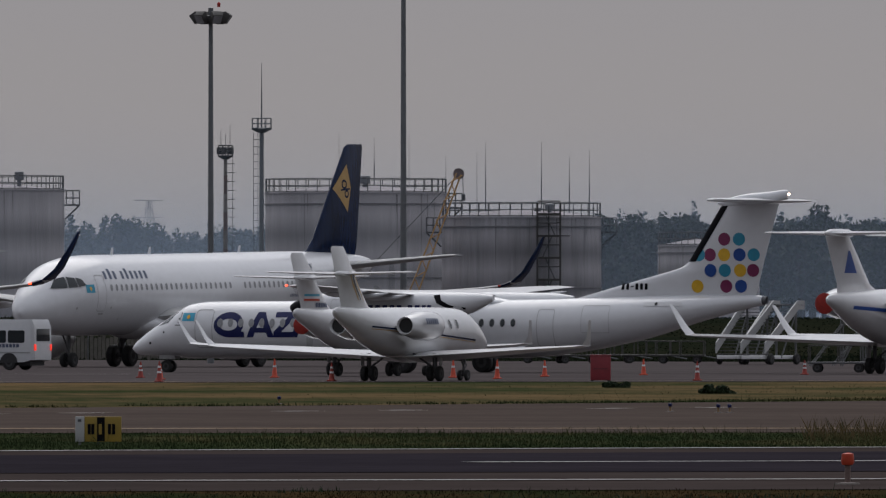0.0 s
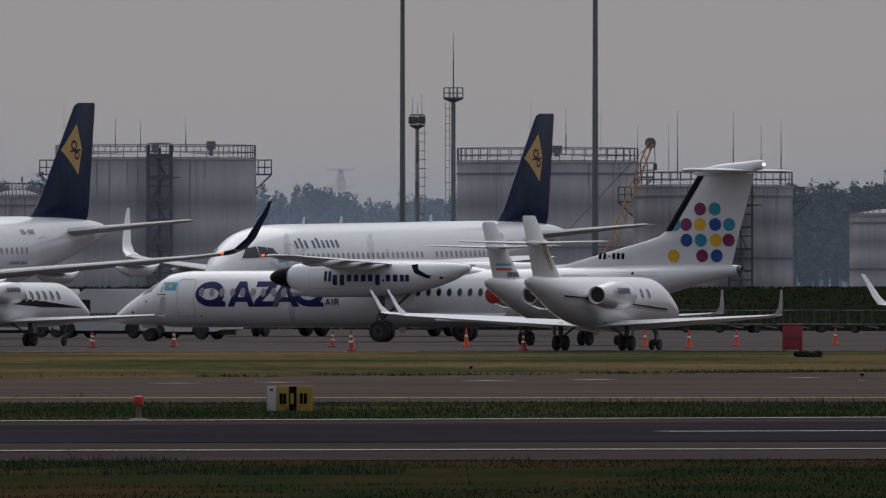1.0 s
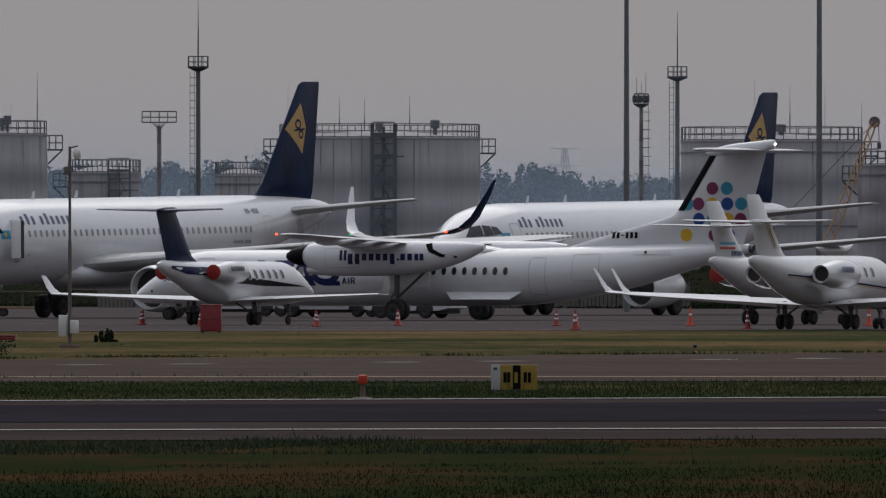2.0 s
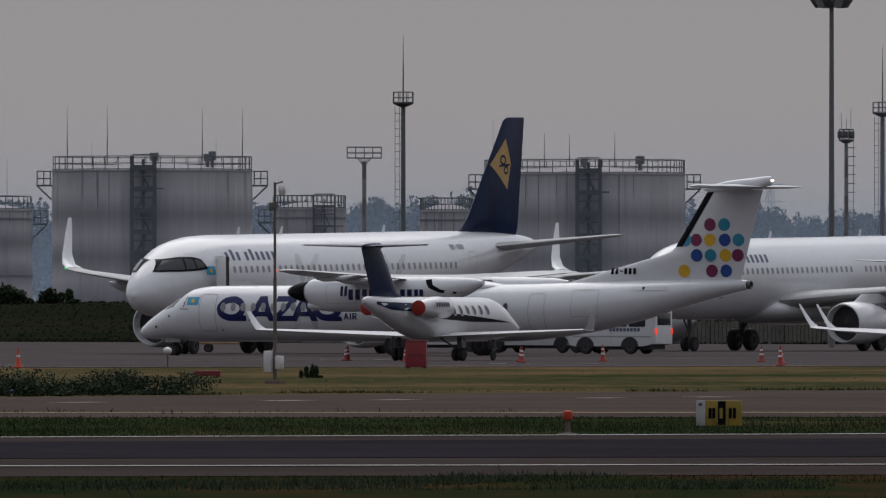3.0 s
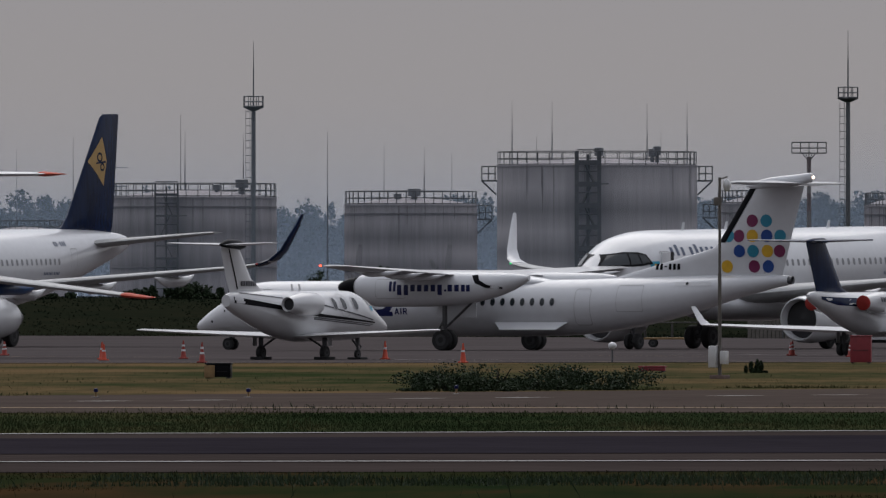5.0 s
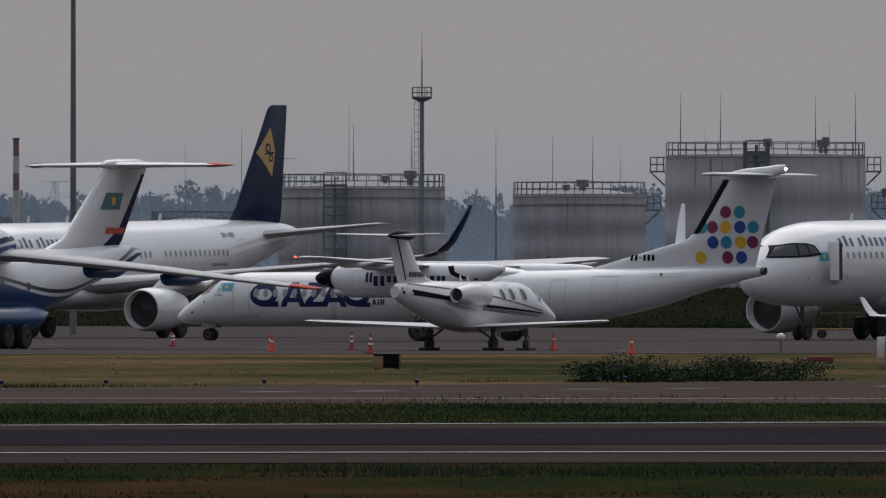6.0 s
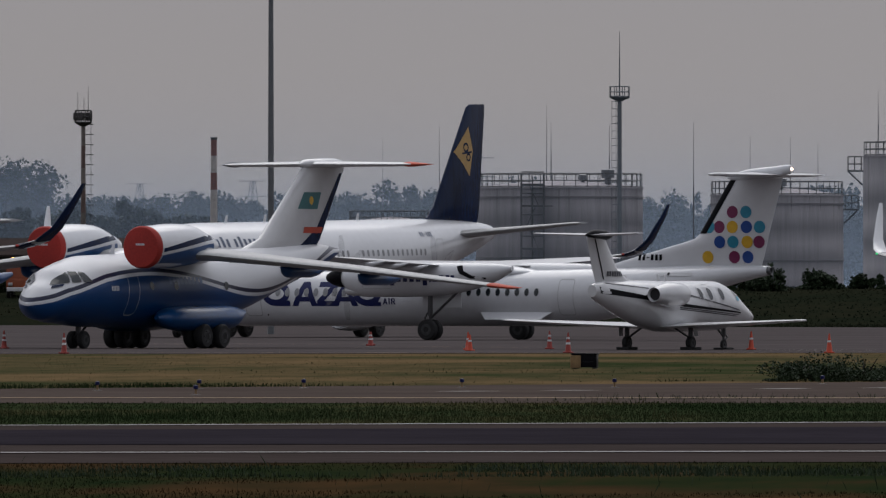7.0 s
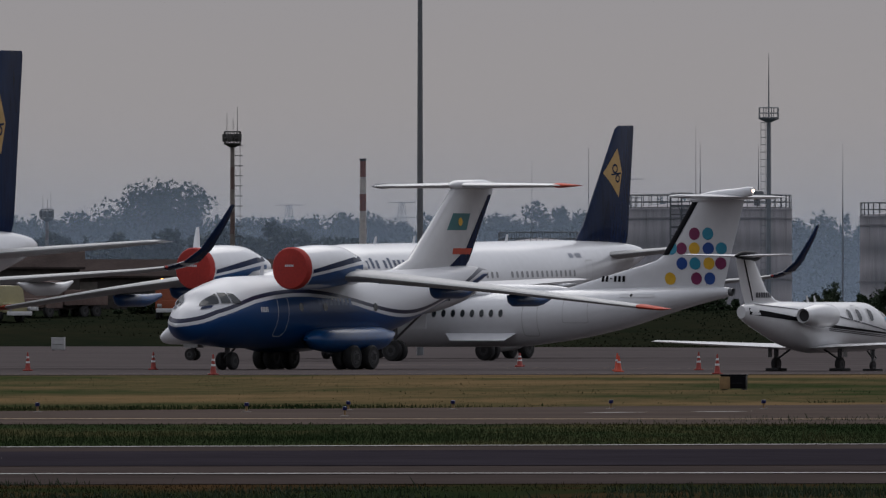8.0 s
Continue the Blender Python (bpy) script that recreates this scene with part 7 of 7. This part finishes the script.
def fence(u0, u1, d, h, label):
    a = thing("fence", label, "fence", Matrix.Translation((0, 0, 0)))
    n = int(abs(u1 - u0) / 62)
    z = rise(d)
    for k in range(n):
        p, q = polar(u0 + (u1 - u0) * k / n, d, z), polar(u0 + (u1 - u0) * (k + 0.97) / n, d, z)
        bm = bmesh.new()
        m = 9
        for j in range(m):
            s, t = p.lerp(q, j / m), p.lerp(q, (j + 0.8) / m)
            e_ = Vector((0, 0, h * (1 - 0.05 * ((j * 7 + k) % 3))))
            o = Vector((0, 0.04, 0))
            skin(bm, [[s, t, t + e_, s + e_], [s + o, t + o, t + e_ + o, s + e_ + o]])
        part("panel", bm, FENCEM, a, smooth=False)
        part("post", tubes([(p - Vector((0, 0, 0.1)), p + Vector((0, 0, h + 0.15)), 0.06)], 6), STEEL, a)
    return a


fence(300, 1350, 1030, 1.5, "weathered grey slatted fence behind the apron")


def shed(u0, u1, d, h, label, roof_h=1.2):
    c0, c1 = polar(u0, d, rise(d)), polar(u1, d, rise(d))
    w = (c1 - c0).length
    ang = math.atan2((c0 - c1).y, (c0 - c1).x)
    a = thing("shed", label, "building", Matrix.Translation(c1) @ Matrix.Rotation(ang, 4, "Z"))
    part("wall", boxm(0, w, 0.0, 0.25, -0.5, h), SHEDM, a)
    part("wall", boxm(0, w, 7.75, 8, -0.5, h), SHEDM, a)
    for x in (0.0, w - 0.25):
        part("wall", boxm(x, x + 0.25, 0.252, 7.748, -0.5, h), SHEDM, a)
    part("roof", skin(bmesh.new(), [[Vector((x, -0.5, h + 0.002)), Vector((x, 4, h + roof_h)), Vector((x, 8.5, h + 0.002)), Vector((x, 8.5, h + 0.15)), Vector((x, 4, h + roof_h + 0.18)), Vector((x, -0.5, h + 0.15))] for x in (-0.4, w + 0.4)]), ROOFM, a)
    x = 1.5
    k = 0
    while x < w - 3:
        part("door" if k % 3 == 0 else "window", boxm(x, x + (1.8 if k % 3 == 0 else 1.3), -0.03, -0.004, -0.3 if k % 3 == 0 else 1.0, min(h - 0.3, 2.3)), DARK if k % 2 else WALLM, a)
        x += 3.4
        k += 1
    return a


shed(3060, 3640, 1215, 2.3, "low old workshop shed with a dark roof")
shed(3440, 3900, 1206, 3.0, "low grey workshop building with pale gable")
shed(1240, 1330, 1290, 4.0, "small reddish-roofed hut between the tanks")


def truck(u, d, heading, paint, label, lit):
    a = thing("truck", label, "truck", Matrix.Translation(polar(u, d, rise(d))) @ Matrix.Rotation(radians(heading), 4, "Z"))
    part("cab", skin(bmesh.new(), [[Vector((x, y, z)) for x, z in ((0, 0.7), (0, 1.5), (-0.25, 2.6), (-1.7, 2.65), (-1.75, 0.7))] for y in (-1.15, -1.1, 1.1, 1.15)]), paint, a)
    part("windscreen", boxm(-0.12, 0.0, -0.95, 0.95, 1.65, 2.3, 0.03), GLASS, a, at=pose(0, 0, 0, 0, -6, 0))
    part("bonnet", boxm(-0.1, 0.85 if not lit else 0.1, -0.95, 0.95, 0.7, 1.4, 0.12), paint, a)
    part("bumper", boxm(0.1 if lit else 0.8, 0.25 if lit else 0.95, -1.1, 1.1, 0.5, 0.8, 0.04), WHITE2, a)
    part("chassis", boxm(-6.5, -0.1, -0.5, 0.5, 0.6, 0.85, 0.03), RAILM, a)
    part("cargo_bed", boxm(-6.6, -1.9, -1.2, 1.2, 0.9, 2.0, 0.06), paint, a)
    for s in (-1, 1):
        flat_part("side_window", [rrect(-0.85, 2.05, 0.9, 0.55, 0.08)], s * 1.156, GLASS, a, s)
        for x in (-0.4, -4.2, -5.5):
            wheel(a, x, s * 0.98, 0.5, 0.3)
        part("headlamp", boxm(0.12 if lit else 0.84, 0.28 if lit else 0.93, s * 0.85 - 0.16, s * 0.85 + 0.16, 0.85, 1.12, 0.04), LAMPW if lit and s > 0 else METAL, a)
        if lit:
            part("beacon", lathe([(2.66, 0.14), (2.85, 0.13), (2.95, 0.05)], "z", 12, (-0.6, s * 0.7, 0)), AMBER, a, "glowing amber beacon")
    return a


truck(3278, 1185, -61, TRUCKO, "orange airport truck with lit headlamps", True)
truck(3560, 1180, -20, CREAM, "cream bonneted lorry parked by the shed", False)
truck(3520, 1188, -100, RUST, "rusty red lorry parked by the shed", False)


def crane():
    d = 1225
    p = polar(75, d, 0)
    a = thing("mobile_crane", "faded yellow lattice boom crane leaning past the tanks", "crane", Matrix.Translation(p) @ Matrix.Rotation(radians(B0), 4, "Z"))
    foot, head = Vector((0, 0, 2.0)), Vector((4.3, 0, top_of(262, d)))
    rows = []
    n = 16
    ax = (head - foot).normalized()
    up = Vector((-ax.z, 0, ax.x))
    for s, q in ((-1, -1), (-1, 1), (1, -1), (1, 1)):
        rows.append((foot + up * s * 0.35 + Vector((0, q * 0.35, 0)), head + up * s * 0.18 + Vector((0, q * 0.2, 0)), 0.06))
    for k in range(n):
        a0, a1 = foot.lerp(head, k / n), foot.lerp(head, (k + 1) / n)
        for q in (-0.3, 0.3):
            s = 0.33 if k % 2 else -0.33
            rows.append((a0 + up * s + Vector((0, q, 0)), a1 - up * s + Vector((0, q, 0)), 0.04))
    part("boom", tubes(rows, 4), CRANEY, a)
    part("pulley_head", lathe([(-0.2, 0.42), (0.2, 0.42)], "y", 14, head), RUST, a)
    part("cable", tubes([((-5.0, 0, 3.5), head, 0.025), (head + Vector((0.3, 0, 0)), head + Vector((0.35, 0, -1.6)), 0.03)], 4), RAILM, a)
    part("hook", boxm(head.x + 0.2, head.x + 0.5, -0.12, 0.12, head.z - 2.0, head.z - 1.5, 0.05), RAILM, a)
    part("cab", boxm(-2.6, 0.2, -1.2, 1.2, 1.2, 3.4, 0.08), CRANEY, a)
    part("undercarriage", boxm(-3.2, 1.0, -1.4, 1.4, 0.0, 1.15, 0.1), RAILM, a)
    return a


crane()


# ---- what moves ----
def dash_x(t):
    return -335.8 - 10.85 * t + 0.043 * t * t


def motions():
    walk(dash, [(k / 2, pose(dash_x(k / 2), 686.2, 0.03, 0, 0, 180)) for k in range(17)])
    for p in list(dash.children):
        base = p.matrix_basis.copy()
        if p.name.startswith("propeller"):
            walk(p, [(k / 10, base @ pose(0, 0, 0, 47 * k, 0, 0)) for k in range(81)])
        elif p.name.startswith("wheel"):
            turn = math.degrees(1 / base.translation.z)
            walk(p, [(k / 30, base @ pose(0, 0, 0, 0, turn * (dash_x(0) - dash_x(k / 30)), 0)) for k in range(241)])


motions()
